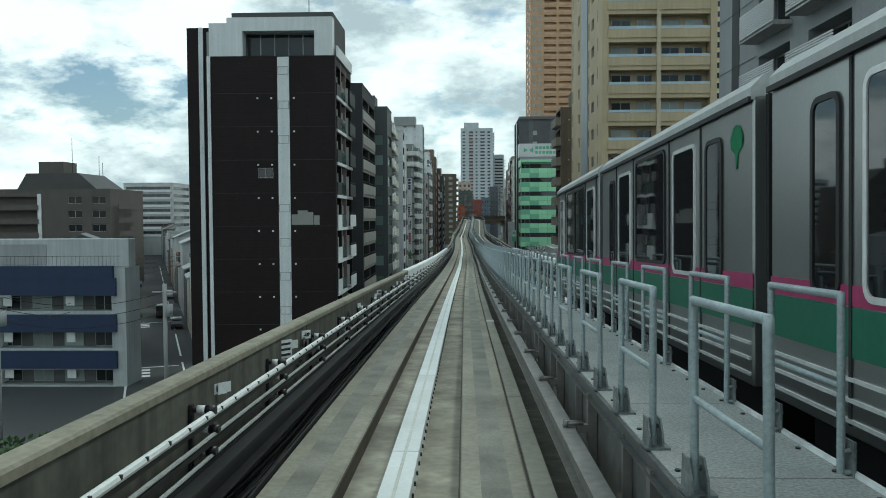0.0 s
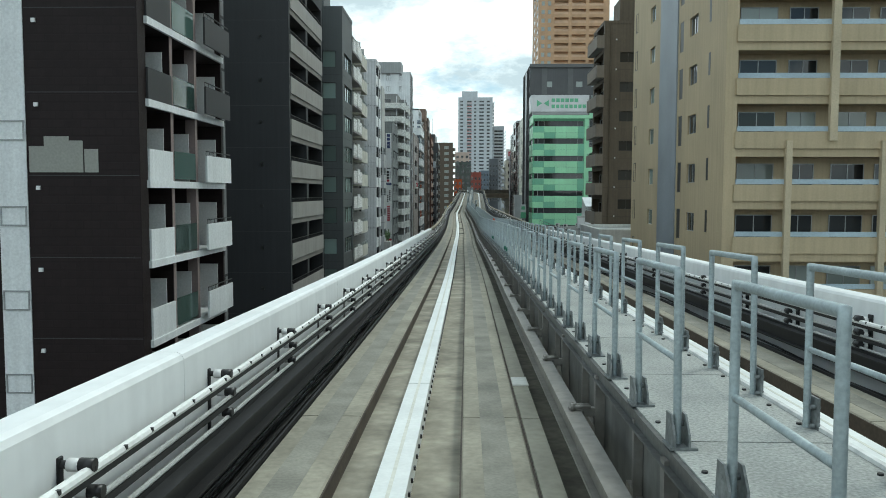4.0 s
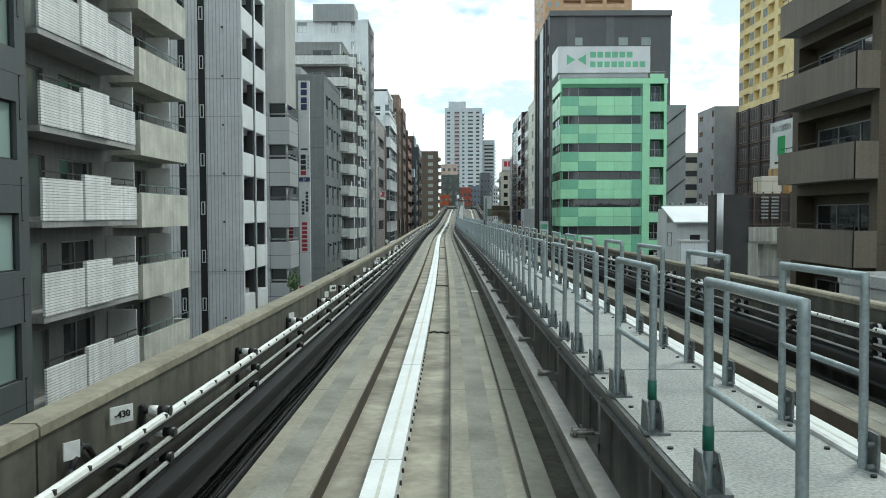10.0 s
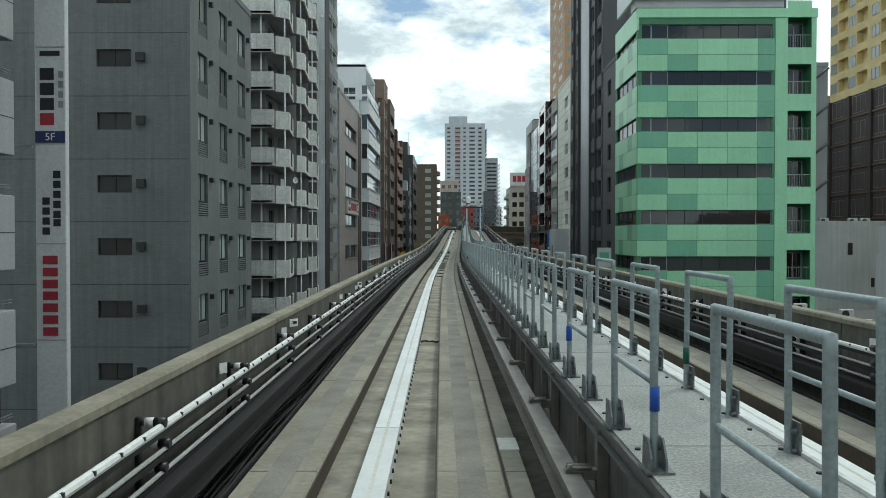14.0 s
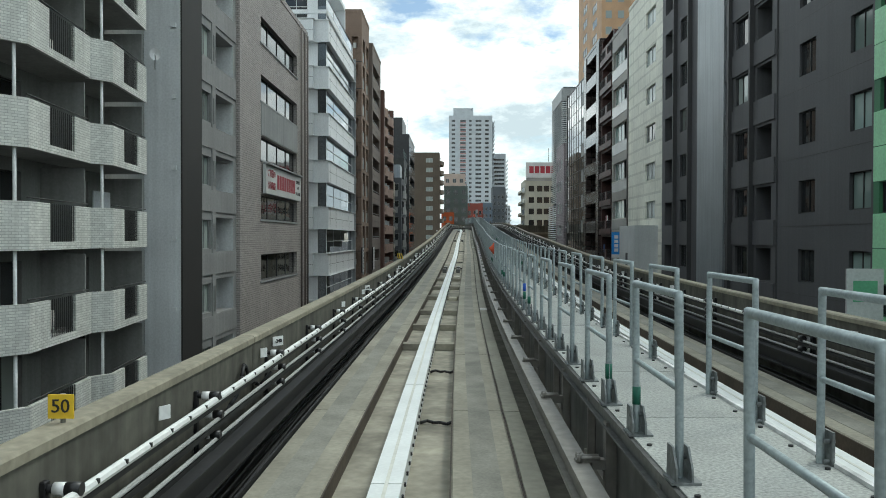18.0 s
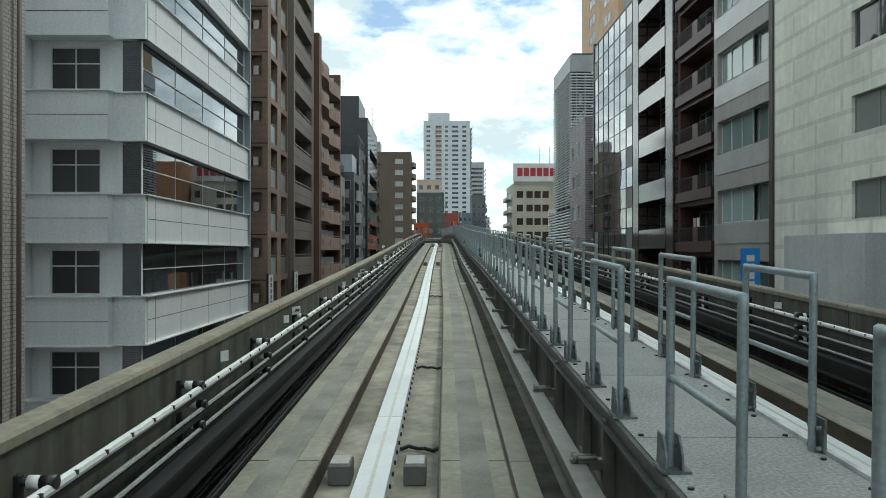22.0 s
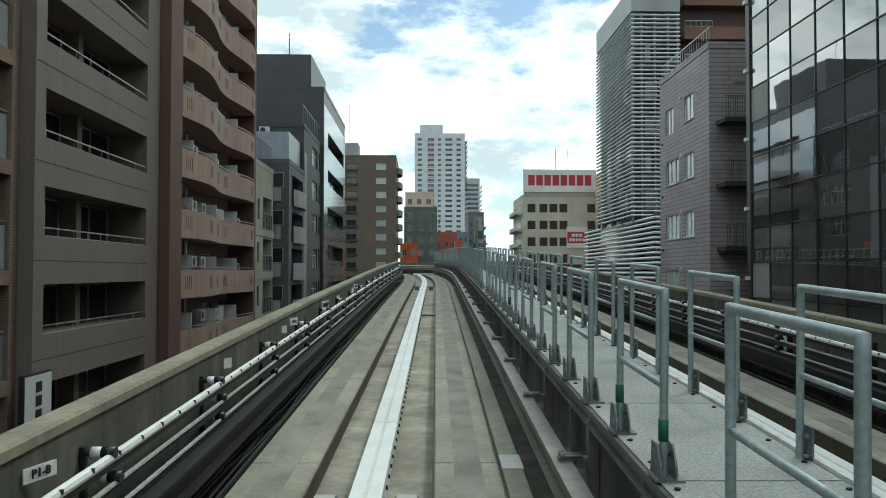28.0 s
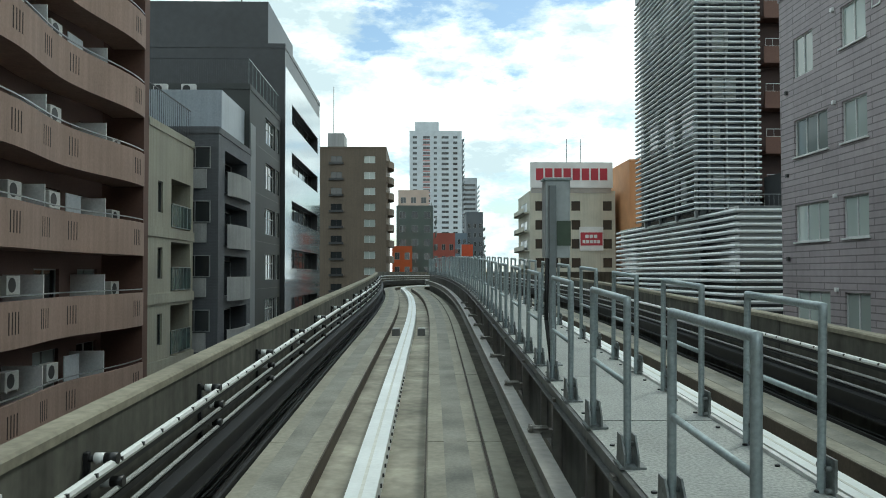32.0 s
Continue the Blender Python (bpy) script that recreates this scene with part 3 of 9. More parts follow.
def tile_mat(name, base, w, h, rough=0.5, line=0.75, spec=0.4, vary=0.12, streak=0.12, offset=0.5):
    """Small facade tiles or boards laid in courses, with recessed joints."""
    if name in MATS:
        return MATS[name]
    m = mat(name, base, rough, grain=(3, 0.08), stain=(0.3, 0.14), bump=0.0, streak=streak, spec=spec)
    n, l = m.node_tree.nodes, m.node_tree.links
    b = n["Principled BSDF"]
    co = n.new("ShaderNodeTexCoord")
    sp = n.new("ShaderNodeSeparateXYZ")
    ad = n.new("ShaderNodeMath")
    ad.operation = "ADD"
    cb = n.new("ShaderNodeCombineXYZ")
    br = n.new("ShaderNodeTexBrick")
    br.offset = offset
    br.inputs["Scale"].default_value = 1.0
    br.inputs["Brick Width"].default_value, br.inputs["Row Height"].default_value = w, h
    br.inputs["Mortar Size"].default_value = min(w, h) * 0.10
    br.inputs["Color1"].default_value = (1 + vary,) * 3 + (1,)
    br.inputs["Color2"].default_value = (1 - vary,) * 3 + (1,)
    br.inputs["Mortar"].default_value = (line,) * 3 + (1,)
    l.new(co.outputs["Object"], sp.inputs[0])
    l.new(sp.outputs[0], ad.inputs[0])
    l.new(sp.outputs[1], ad.inputs[1])
    l.new(ad.outputs[0], cb.inputs[0])
    l.new(sp.outputs[2], cb.inputs[1])
    l.new(cb.outputs[0], br.inputs["Vector"])
    mu = n.new("ShaderNodeVectorMath")
    mu.operation = "MULTIPLY"
    old = b.inputs["Base Color"].links[0].from_socket
    l.new(old, mu.inputs[0])
    l.new(br.outputs["Color"], mu.inputs[1])
    l.new(mu.outputs[0], b.inputs["Base Color"])
    bp = n.new("ShaderNodeBump")
    bp.inputs["Strength"].default_value, bp.inputs["Distance"].default_value, bp.invert = 0.4, 0.01, True
    l.new(br.outputs["Fac"], bp.inputs["Height"])
    l.new(bp.outputs["Normal"], b.inputs["Normal"])
    return m


ALU = mat("aluminium frame", (0.35, 0.36, 0.36), 0.4, metal=0.6, bump=0)
DFRAME = mat("dark window frame", (0.035, 0.035, 0.035), 0.4, metal=0.3, bump=0)
WFRAME = mat("white window frame", (0.6, 0.61, 0.6), 0.45, bump=0)
GLASS = pane_mat("dark window glass", (0.03, 0.033, 0.035))
CURT = pane_mat("curtained window glass", (0.30, 0.34, 0.32), 0.08)
TEAL = pane_mat("greenish curtained glass", (0.22, 0.29, 0.27), 0.07)
SKYGL = pane_mat("mirror glass", (0.20, 0.235, 0.265), 0.02, 1.0, 0.006, 0.8)
# dark tone that stands for the shade at the back of balcony recesses
RECSHADE = mat("balcony back wall", (0.10, 0.10, 0.098), 0.8, stain=(0.4, 0.2))
SLABM = mat("balcony slab concrete", (0.33, 0.33, 0.32), 0.8, stain=(0.5, 0.2), streak=0.15)
RAILM = mat("dark balcony rail", (0.05, 0.05, 0.05), 0.5, metal=0.4)
ROOFM = mat("roof membrane", (0.22, 0.22, 0.21), 0.9)
ACM = mat("cream appliance paint", (0.55, 0.55, 0.52), 0.5, stain=(2, 0.1))
ACD = mat("dark fan grille", (0.03, 0.03, 0.03), 0.5)


class Face:
    """One upright face of a building: u runs along it, v is up, depth goes into the building. Places are in the building's own metres."""

    def __init__(self, o, u, n):
        self.o, self.u, self.n = Vector(o), Vector(u), Vector(n)

    def at(self, u, v, d=0.0):
        return self.o + self.u * u + Vector((0, 0, v)) - self.n * d

    def matrix(self, u, v, d=0.0):
        m = Matrix.Identity(4)
        m.col[0][:3], m.col[1][:3], m.col[2][:3] = self.u, -self.n, (0, 0, 1)
        m.col[3][:3] = self.at(u, v, d)
        return m


def facade(bm, f, W, H, holes, back):
    """A sheet W by H with real openings: (u0, u1, v0, v1, depth). Where back is true the opening ends in a wall."""
    us = sorted({0.0, W, *[h[0] for h in holes], *[h[1] for h in holes]})
    vs = sorted({0.0, H, *[h[2] for h in holes], *[h[3] for h in holes]})

    def which(u, v):
        for i, h in enumerate(holes):
            if h[0] < u < h[1] and h[2] < v < h[3]:
                return i
        return -1

    cells = {}
    for i in range(len(us) - 1):
        for j in range(len(vs) - 1):
            cells[i, j] = which((us[i] + us[i + 1]) / 2, (vs[j] + vs[j + 1]) / 2)
    vv = {}

    def V(i, j):
        if (i, j) not in vv:
            vv[i, j] = bm.verts.new(f.at(us[i], vs[j]))
        return vv[i, j]

    for j in range(len(vs) - 1):
        i = 0
        while i < len(us) - 1:
            if cells[i, j] < 0:
                bm.faces.new((V(i, j), V(i + 1, j), V(i + 1, j + 1), V(i, j + 1)))
            i += 1
    for u0, u1, v0, v1, d in holes:
        q = [(u0, v0), (u1, v0), (u1, v1), (u0, v1)]
        a = [bm.verts.new(f.at(u, v)) for u, v in q]
        b = [bm.verts.new(f.at(u, v, d)) for u, v in q]
        for k in range(4):
            bm.faces.new((a[k], a[(k + 1) % 4], b[(k + 1) % 4], b[k]))
        if back:
            bm.faces.new(b)


WINCACHE = {}


def window(parent, f, u0, u1, v0, v1, n=2, d=0.14, fm=None, gm=None, cross=False):
    """A framed window of n panes set into an opening."""
    fm, gm = fm or ALU, gm or GLASS
    w, h = round(u1 - u0, 2), round(v1 - v0, 2)
    key = (w, h, n, fm.name, cross)
    if key not in WINCACHE:
        bm = bmesh.new()
        t = 0.05
        box(bm, 0, w, -0.02, 0.05, 0, t)
        box(bm, 0, w, -0.02, 0.05, h - t, h)
        for i in range(n + 1):
            x = min(max(w * i / n - t / 2, 0), w - t)
            box(bm, x, x + t, -0.015, 0.05, t, h - t)
        if cross:
            box(bm, t, w - t, -0.01, 0.05, h * 0.62, h * 0.62 + t)
        me = bpy.data.meshes.new("window")
        bm.to_mesh(me)
        bm.free()
        me.materials.append(fm)
        WINCACHE[key] = me
    r = parent
    if d >= 0.2 or r.location.y > 380 or abs(r.location.x) > 27:
        key3 = (w, h, n, fm.name, cross, gm.name)
        if key3 not in WINCACHE:
            bm = bmesh.new()
            bm.from_mesh(WINCACHE[key])
            k = len(bm.faces)
            box(bm, 0.02, w - 0.02, 0.025, 0.04, 0.02, h - 0.02)
            bm.faces.ensure_lookup_table()
            for q in bm.faces[k:]:
                q.material_index = 1
            me = bpy.data.meshes.new("window")
            bm.to_mesh(me)
            bm.free()
            me.materials.append(fm)
            me.materials.append(gm)
            WINCACHE[key3] = me
        o = new("window", WINCACHE[key3])
        o.parent = parent
        o.matrix_basis = f.matrix(u0, v0, d)
        return o
    key2 = (w, h, gm.name)
    if key2 not in WINCACHE:
        bm = cube(0.02, w - 0.02, 0.025, 0.04, 0.02, h - 0.02)
        me = bpy.data.meshes.new("pane")
        bm.to_mesh(me)
        bm.free()
        me.materials.append(gm)
        WINCACHE[key2] = me
    o = new("window", WINCACHE[key])
    o.parent = parent
    o.matrix_basis = f.matrix(u0, v0, d)
    p = new("pane", WINCACHE[key2])
    p.parent = o
    return o


def fbox(bm, f, u0, u1, v0, v1, d0, d1):
    """A box on a face, from depth d0 to d1 (negative stands proud)."""
    v = [bm.verts.new(f.at(u, w, d)) for d in (d0, d1) for u, w in ((u0, v0), (u1, v0), (u1, v1), (u0, v1))]
    for q in ((0, 1, 2, 3), (7, 6, 5, 4), (0, 4, 5, 1), (1, 5, 6, 2), (2, 6, 7, 3), (3, 7, 4, 0)):
        bm.faces.new([v[i] for i in q])
    return bm


class House:
    """A building with a face to the track and a face back along it. Sizes are given in the place's own metres."""

    def __init__(self, label, xf, xb, y0, y1, top, wm, name="apartment_building", side=(), front=(), group="street buildings", back=False, roof=True, base=None):
        self.y0, self.xf, self.g = y0, xf, GZ if base is None else base
        self.e = thing(name, xf, y0, self.g, label, "building", group)
        W, D, H = abs(xb - xf), y1 - y0, top - self.g
        sgn = -1 if xb < xf else 1
        self.sgn = sgn
        self.S = Face((0, 0, 0), (0, 1, 0), (-sgn, 0, 0))
        self.F = Face((sgn * W, 0, 0), (-sgn, 0, 0), (0, -1, 0))
        self.W, self.D, self.H = W, D, H
        bm = bmesh.new()
        facade(bm, self.S, D, H, [self.hs(h) for h in side], back)
        facade(bm, self.F, W, H, [self.hf(h) for h in front], back)
        x = sgn * W
        for q in (((x, 0, 0), (x, D, 0), (x, D, H), (x, 0, H)), ((0, D, 0), (x, D, 0), (x, D, H), (0, D, H)), ((0, 0, H - 0.02), (x, 0, H - 0.02), (x, D, H - 0.02), (0, D, H - 0.02))):
            bm.faces.new([bm.verts.new(p) for p in q])
        self.wall = part("wall", bm, wm, self.e)
        if roof:
            bm = bmesh.new()
            for a, b, c, d in ((0, x, 0, 0.25), (0, x, D - 0.25, D), (0, sgn * 0.25, 0.25, D - 0.25), (x - sgn * 0.25, x, 0.25, D - 0.25)):
                a, b = sorted((a, b))
                box(bm, a - 0.04, b + 0.04, c - 0.04, d + 0.04, H, H + 0.35)
            part("roof_parapet", bm, wm, self.e)

    def hs(self, h):
        """Side opening given as (y0, y1, z0, z1, depth)."""
        return (h[0] - self.y0, h[1] - self.y0, h[2] - self.g, h[3] - self.g, h[4])

    def fx(self, x):
        return self.W - self.sgn * (x - self.xf)

    def hf(self, h):
        """Front opening given as (x0, x1, z0, z1, depth)."""
        a, b = sorted((self.fx(h[0]), self.fx(h[1])))
        return (a, b, h[2] - self.g, h[3] - self.g, h[4])

    def sw(self, y0, y1, z0, z1, n=2, d=0.14, **k):
        return window(self.e, self.S, y0 - self.y0, y1 - self.y0, z0 - self.g, z1 - self.g, n, d, **k)

    def fw(self, x0, x1, z0, z1, n=2, d=0.14, **k):
        a, b, c, e, _ = self.hf((x0, x1, z0, z1, 0))
        return window(self.e, self.F, a, b, c, e, n, d, **k)

    def sbox(self, name, y0, y1, z0, z1, d0, d1, m, label="", parent=None):
        return part(name, fbox(bmesh.new(), self.S, y0 - self.y0, y1 - self.y0, z0 - self.g, z1 - self.g, d0, d1), m, parent or self.e, label)

    def fbx(self, name, x0, x1, z0, z1, d0, d1, m, label=""):
        a, b, c, e, _ = self.hf((x0, x1, z0, z1, 0))
        return part(name, fbox(bmesh.new(), self.F, a, b, c, e, d0, d1), m, self.e, label)

    def roofbox(self, name, y0, y1, dx0, dx1, h, m, label=""):
        a, b = sorted((self.sgn * dx0, self.sgn * dx1))
        return part(name, cube(a, b, y0 - self.y0, y1 - self.y0, self.H, self.H + h, 0.03), m, self.e, label)

    def rail(self, face, u0, u1, v0, v1, d, m, step=0.14, parent=None, name="railing"):
        """A railing of bars with a top rail, in the face's own metres."""
        bm = bmesh.new()
        fbox(bm, face, u0, u1, v1 - 0.04, v1, d - 0.02, d + 0.02)
        fbox(bm, face, u0, u1, v0, v0 + 0.03, d - 0.012, d + 0.012)
        u = u0
        while u <= u1:
            fbox(bm, face, u - 0.008, u + 0.008, v0, v1, d - 0.008, d + 0.008)
            u += step
        return part(name, bm, m, parent or self.e)

    def srail(self, y0, y1, z0, z1, d, m, **k):
        return self.rail(self.S, y0 - self.y0, y1 - self.y0, z0 - self.g, z1 - self.g, d, m, **k)


def levels(z, pitch, lo, hi):
    """Storey heights through z, from lo up to hi."""
    k = math.ceil((lo - z) / pitch)
    out = []
    while z + k * pitch < hi:
        out.append(round(z + k * pitch, 3))
        k += 1
    return out


def ac_unit(m, label="cream outdoor air conditioner unit with a round fan grille"):
    e = thing("air_conditioner", 0, 0, 0, label, "air conditioner", "outdoor units")
    e.matrix_basis = m
    bm = cube(-0.4, 0.4, -0.15, 0.15, 0.05, 0.62, 0.02)
    for x in (-0.35, 0.28):
        box(bm, x, x + 0.07, -0.15, 0.15, 0, 0.05)
    part("casing", bm, ACM, e)
    part("fan_grille", rod((-0.1, -0.155, 0.34), (-0.1, -0.145, 0.34), 0.22, 16), ACD, e)
    return e


def letters(parent, text, size, m, material, name="lettering", label=""):
    cu = bpy.data.curves.new(name, "FONT")
    cu.body, cu.size, cu.extrude = text, size, 0.006
    cu.align_x, cu.align_y = "CENTER", "CENTER"
    cu.resolution_u = 3
    tmp = bpy.data.objects.new(name, cu)
    me = bpy.data.meshes.new_from_object(tmp)
    bpy.data.objects.remove(tmp)
    me.materials.clear()
    me.materials.append(material)
    ob = new(name, me)
    ob.parent = parent
    ob.matrix_basis = m
    if label:
        ob["label"] = label
    return ob


def upright(p, facing):
    """A pose for flat lettering that reads from the given side: 'back' looks to -y, 'east' to +x, 'west' to -x."""
    r = {"back": 0, "east": 90, "west": -90}[facing]
    return Matrix.Translation(p) @ Matrix.Rotation(radians(r), 4, "Z") @ Matrix.Rotation(radians(90), 4, "X")

# ---- left-hand street front ----
T_BLACK = tile_mat("black facade tile", (0.020, 0.014, 0.014), 0.6, 0.3, 0.5, 0.9, spec=0.15, vary=0.06, streak=0.05)
WHITEW = mat("white facade panel", (0.70, 0.72, 0.72), 0.5, stain=(0.4, 0.08), streak=0.08, bump=0.03)
LGREY = mat("light grey render", (0.30, 0.31, 0.31), 0.75, stain=(0.4, 0.12), streak=0.14)
h = House("tall black tiled apartment house with a white window strip", -11.0, -22.4, 79.3, 89.2, 16.6, T_BLACK,
          side=[(a, b, z, z + 2.72, 1.3) for z in levels(1.3, 2.95, -12, 13.5) for a, b in ((80.0, 82.35), (82.65, 85.25), (85.45, 89.0))],
          front=[(-18.0, -16.6, 5.8, 6.7, 0.2)], back=True, roof=False)
h.fw(-18.0, -16.6, 5.8, 6.7, 2)
h.fbx("window_strip", -16.12, -15.08, -12.5, 16.5, -0.05, 0.02, WHITEW, "white vertical facade strip")
for z in levels(-0.3, 3.05, -12, 16):
    if not 5 < z < 7:
        h.fw(-16.08, -15.12, z, z + 0.72, 1, d=-0.07, gm=CURT)
h.fbx("corner_pilaster", -22.4, -22.1, -13, 16.6, -0.12, 0.0, WHITEW, "white corner pilaster")
h.fbx("stair_wing", -24.6, -22.4, -13, 19.4, 1.2, 9.0, T_BLACK, "black tiled stair wing")
h.fbx("wing_pilaster", -23.5, -23.1, -13, 19.4, 1.05, 1.2, WHITEW, "white pilaster on the stair wing")
h.fbx("wing_pilaster", -22.75, -22.5, -13, 19.0, 1.05, 1.2, LGREY, "grey pilaster on the stair wing")
for dx, z0, z1 in ((0.0, 1.62, 2.55), (0.55, 1.62, 2.9), (1.45, 1.62, 2.75), (2.0, 1.62, 2.45)):
    h.fbx("bare_patch", -15.0 + dx, -15.0 + dx + (0.55 if dx == 0 else 0.9 if dx == 0.55 else 0.5), z0, z1, -0.008, 0.0, mat("bare mortar", (0.30, 0.30, 0.27), 0.9), "bare mortar patch where tiles are missing")
for z in levels(1.0, 2.95, -8, 15):
    for x in (-18.0, -16.75, -14.75):
        h.fbx("vent_cap", x, x + 0.14, z, z + 0.14, -0.08, 0.0, INSUL)
for z in levels(1.5, 2.95, -8, 15):
    h.fbx("panel_joint", -22.0, -11.05, z, z + 0.025, -0.006, 0.0, mat("joint grey", (0.05, 0.05, 0.05), 0.8))
for z in levels(1.3, 2.95, -12, 13.5):
    low = z < 3.0
    pm = WHITEW if low else mat("dark louvre panel", (0.035, 0.035, 0.037), 0.5)
    h.sbox("slab_edge", 79.9, 89.1, z - 0.22, z + 0.05, -0.12, 1.2, WHITEW, "white balcony slab edge")
    h.sbox("balcony_panel", 80.0, 82.35, z + 0.05, z + 1.2, -0.08, 0.0, pm)
    h.sbox("balcony_glass", 82.7, 85.2, z + 0.15, z + 1.25, -0.02, 0.0, pane_mat("green balcony glass", (0.05, 0.085, 0.075), 0.1), "greenish glass balcony panel")
    h.sbox("balcony_panel", 85.45, 89.0, z + 0.05, z + 1.2, -0.45, -0.36, pm)
    h.srail(85.45, 89.0, z + 1.2, z + 1.4, -0.4, RAILM, step=0.5)
    for a, b in ((80.0, 82.35), (82.65, 85.25), (85.45, 89.0)):
        h.sbox("recess_wall", a + 0.02, b - 0.02, z + 0.05, z + 2.7, 1.27, 1.296, mat("pale rose wall", (0.34, 0.30, 0.285), 0.8, streak=0.15), "pale rose wall at the back of the balcony")
        h.sbox("partition", b - 0.12, b - 0.05, z + 0.05, z + 2.1, 0.25, 1.2, mat("white partition", (0.62, 0.62, 0.61), 0.6), "white balcony partition board")
    for a in (80.4, 83.2, 86.3):
        h.sw(a, a + 1.5, z + 0.1, z + 2.1, 2, d=1.2, gm=CURT)
for y in (82.5, 85.35):
    h.sbox("pillar", y - 0.14, y + 0.14, -13, 16.5, -0.02, 0.4, mat("rose pillar", (0.22, 0.17, 0.16), 0.7), "rose grey pillar between balconies")
for x0, x1, z0, z1 in ((-20.6, -19.2, 16.6, 20.0), (-12.8, -11.2, 16.6, 20.0), (-19.2, -12.8, 18.8, 20.0)):
    h.fbx("roof_frame", x0, x1, z0, z1, 0.0, 1.2, WHITEW, "white roof storey frame")
h.fbx("roof_house", -20.6, -11.4, 16.6, 20.8, 1.6, 9.0, mat("roof house grey", (0.06, 0.06, 0.06), 0.7), "dark grey roof house")
h.fw(-19.2, -12.8, 16.6, 18.8, 5, d=1.4)
h.fbx("roof_slab", -22.3, -20.6, 16.6, 19.6, 0.3, 3.0, WHITEW)
part("roof_aerial", rod((-3, 4, 34), (-3, 4, 37), 0.04, 6), DFRAME, h.e)
h.sbox("roof_balcony", 80, 89, 16.6, 17.6, -0.15, 0.0, WHITEW, "white roof balcony parapet")

DARKB = mat("dark slate render", (0.035, 0.037, 0.04), 0.7, stain=(0.3, 0.12), streak=0.12)
for lb, xf, xb, y0, y1, top in (("dark grey tower block behind the black house", -24, -29, 110, 125, 11),):
    h = House(lb, xf, xb, y0, y1, top, DARKB)
    for z in levels(1, 2.9, -12, top - 3):
        h.fw(xb + 0.6, xf - 0.8, z, z + 1.3, 3, d=-0.03)
        h.sw(y0 + 1, y1 - 1, z, z + 1.2, 4, d=-0.03)

# grey house with paired windows
zs = levels(0.02, 3.62, -12, 20)
h = House("slim grey apartment house with paired tall windows", -16.4, -26, 102.7, 107.9, 23.5, mat("grey panel", (0.19, 0.195, 0.20), 0.7, streak=0.12),
          side=[(a, b, z, z + 2.1, 0.25) for z in zs for a, b in ((104.5, 105.85), (106.1, 107.4))])
for z in zs:
    h.sw(104.5, 105.85, z, z + 2.1, 2, fm=DFRAME)
    h.sw(106.1, 107.4, z, z + 2.1, 2, fm=DFRAME)
    h.sbox("dark_band", 104.2, 107.8, z + 2.14, z + 2.32, -0.03, 0, DARKB)
h.sbox("corner_pier", 102.7, 104.2, -13, 23.4, -0.05, 0.0, DARKB, "dark corner pier")
h.fbx("end_cladding", -26, -16.4, -13, 23.4, -0.04, 0, DARKB)

# dark grey house with long balconies
zs = levels(2.11, 3.25, -12, 17)
PANG = mat("taupe balcony panel", (0.30, 0.295, 0.275), 0.7, stain=(0.4, 0.1), streak=0.12)
h = House("dark grey apartment house with long taupe balconies", -12.95, -23, 113.2, 127.9, 19.4, mat("dark grey end wall", (0.042, 0.044, 0.047), 0.75, stain=(0.25, 0.12), streak=0.1),
          side=[(a, b, z + 0.1, z + 2.82, 1.6) for z in zs for a, b in ((113.6, 119.9), (120.7, 127.3))], back=True)
for i, z in enumerate(zs):
    h.sbox("balcony_panel", 113.5, 127.4, z, z + 1.28, -0.10, 0.05, PANG, "long taupe balcony front")
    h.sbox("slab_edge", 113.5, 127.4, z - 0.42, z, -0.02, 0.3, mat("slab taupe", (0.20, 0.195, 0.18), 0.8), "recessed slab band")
    h.srail(113.5, 127.4, z + 1.28, z + 1.62, -0.03, RAILM, step=0.16)
    for j, a in enumerate((114.3, 121.3)):
        h.sw(a + 1.8, a + 4.8, z + 0.15, z + 2.5, 2, d=1.52, gm=CURT if (i + j) % 4 == 0 else GLASS)
        h.sbox("partition", a - 0.1, a + 1.0, z, z + 2.2, 0.5, 0.55, mat("white partition", (0.62, 0.62, 0.61), 0.6), "white balcony partition board")
        if (i + j) % 2:
            ac_unit(Matrix.Translation((-13.9, a + 5.3, z + 0.02)) @ Matrix.Rotation(radians(90), 4, "Z"))
    h.fbx("vent_cap", -15.3, -15.08, z + 0.9, z + 1.12, -0.12, 0, DFRAME)
    h.fbx("wall_seam", -23, -13.0, z - 1.0, z - 0.965, -0.008, 0, mat("seam grey", (0.07, 0.072, 0.075), 0.7))

# grey-green office house with wide windows
zs = levels(0.9, 3.05, -12, 16)
GG = mat("grey green cladding", (0.085, 0.095, 0.098), 0.55, stain=(0.3, 0.1), streak=0.08)
h = House("grey green office house with wide curtained windows", -11.3, -21.5, 129.8, 136.7, 18.6, GG, name="office_building",
          side=[(131.0, 136.15, z, z + 1.6, 0.2) for z in zs], front=[(a, b, z, z + 1.6, 0.2) for z in zs for a, b in ((-14.55, -11.95), (-17.8, -15.2), (-21.0, -18.4))])
for z in zs:
    h.sw(131.0, 136.15, z, z + 1.6, 4, fm=DFRAME, gm=TEAL)
    for a, b in ((-14.55, -11.95), (-17.8, -15.2), (-21.0, -18.4)):
        h.fw(a, b, z, z + 1.6, 2, fm=DFRAME, gm=TEAL)
    h.sbox("panel_joint", 129.9, 136.6, z - 0.7, z - 0.68, -0.006, 0, DARKB)
    h.fbx("panel_joint", -21.4, -11.4, z - 0.7, z - 0.68, -0.006, 0, DARKB)
h.roofbox("roof_house", 131, 135, 2, 8, 2.2, GG)

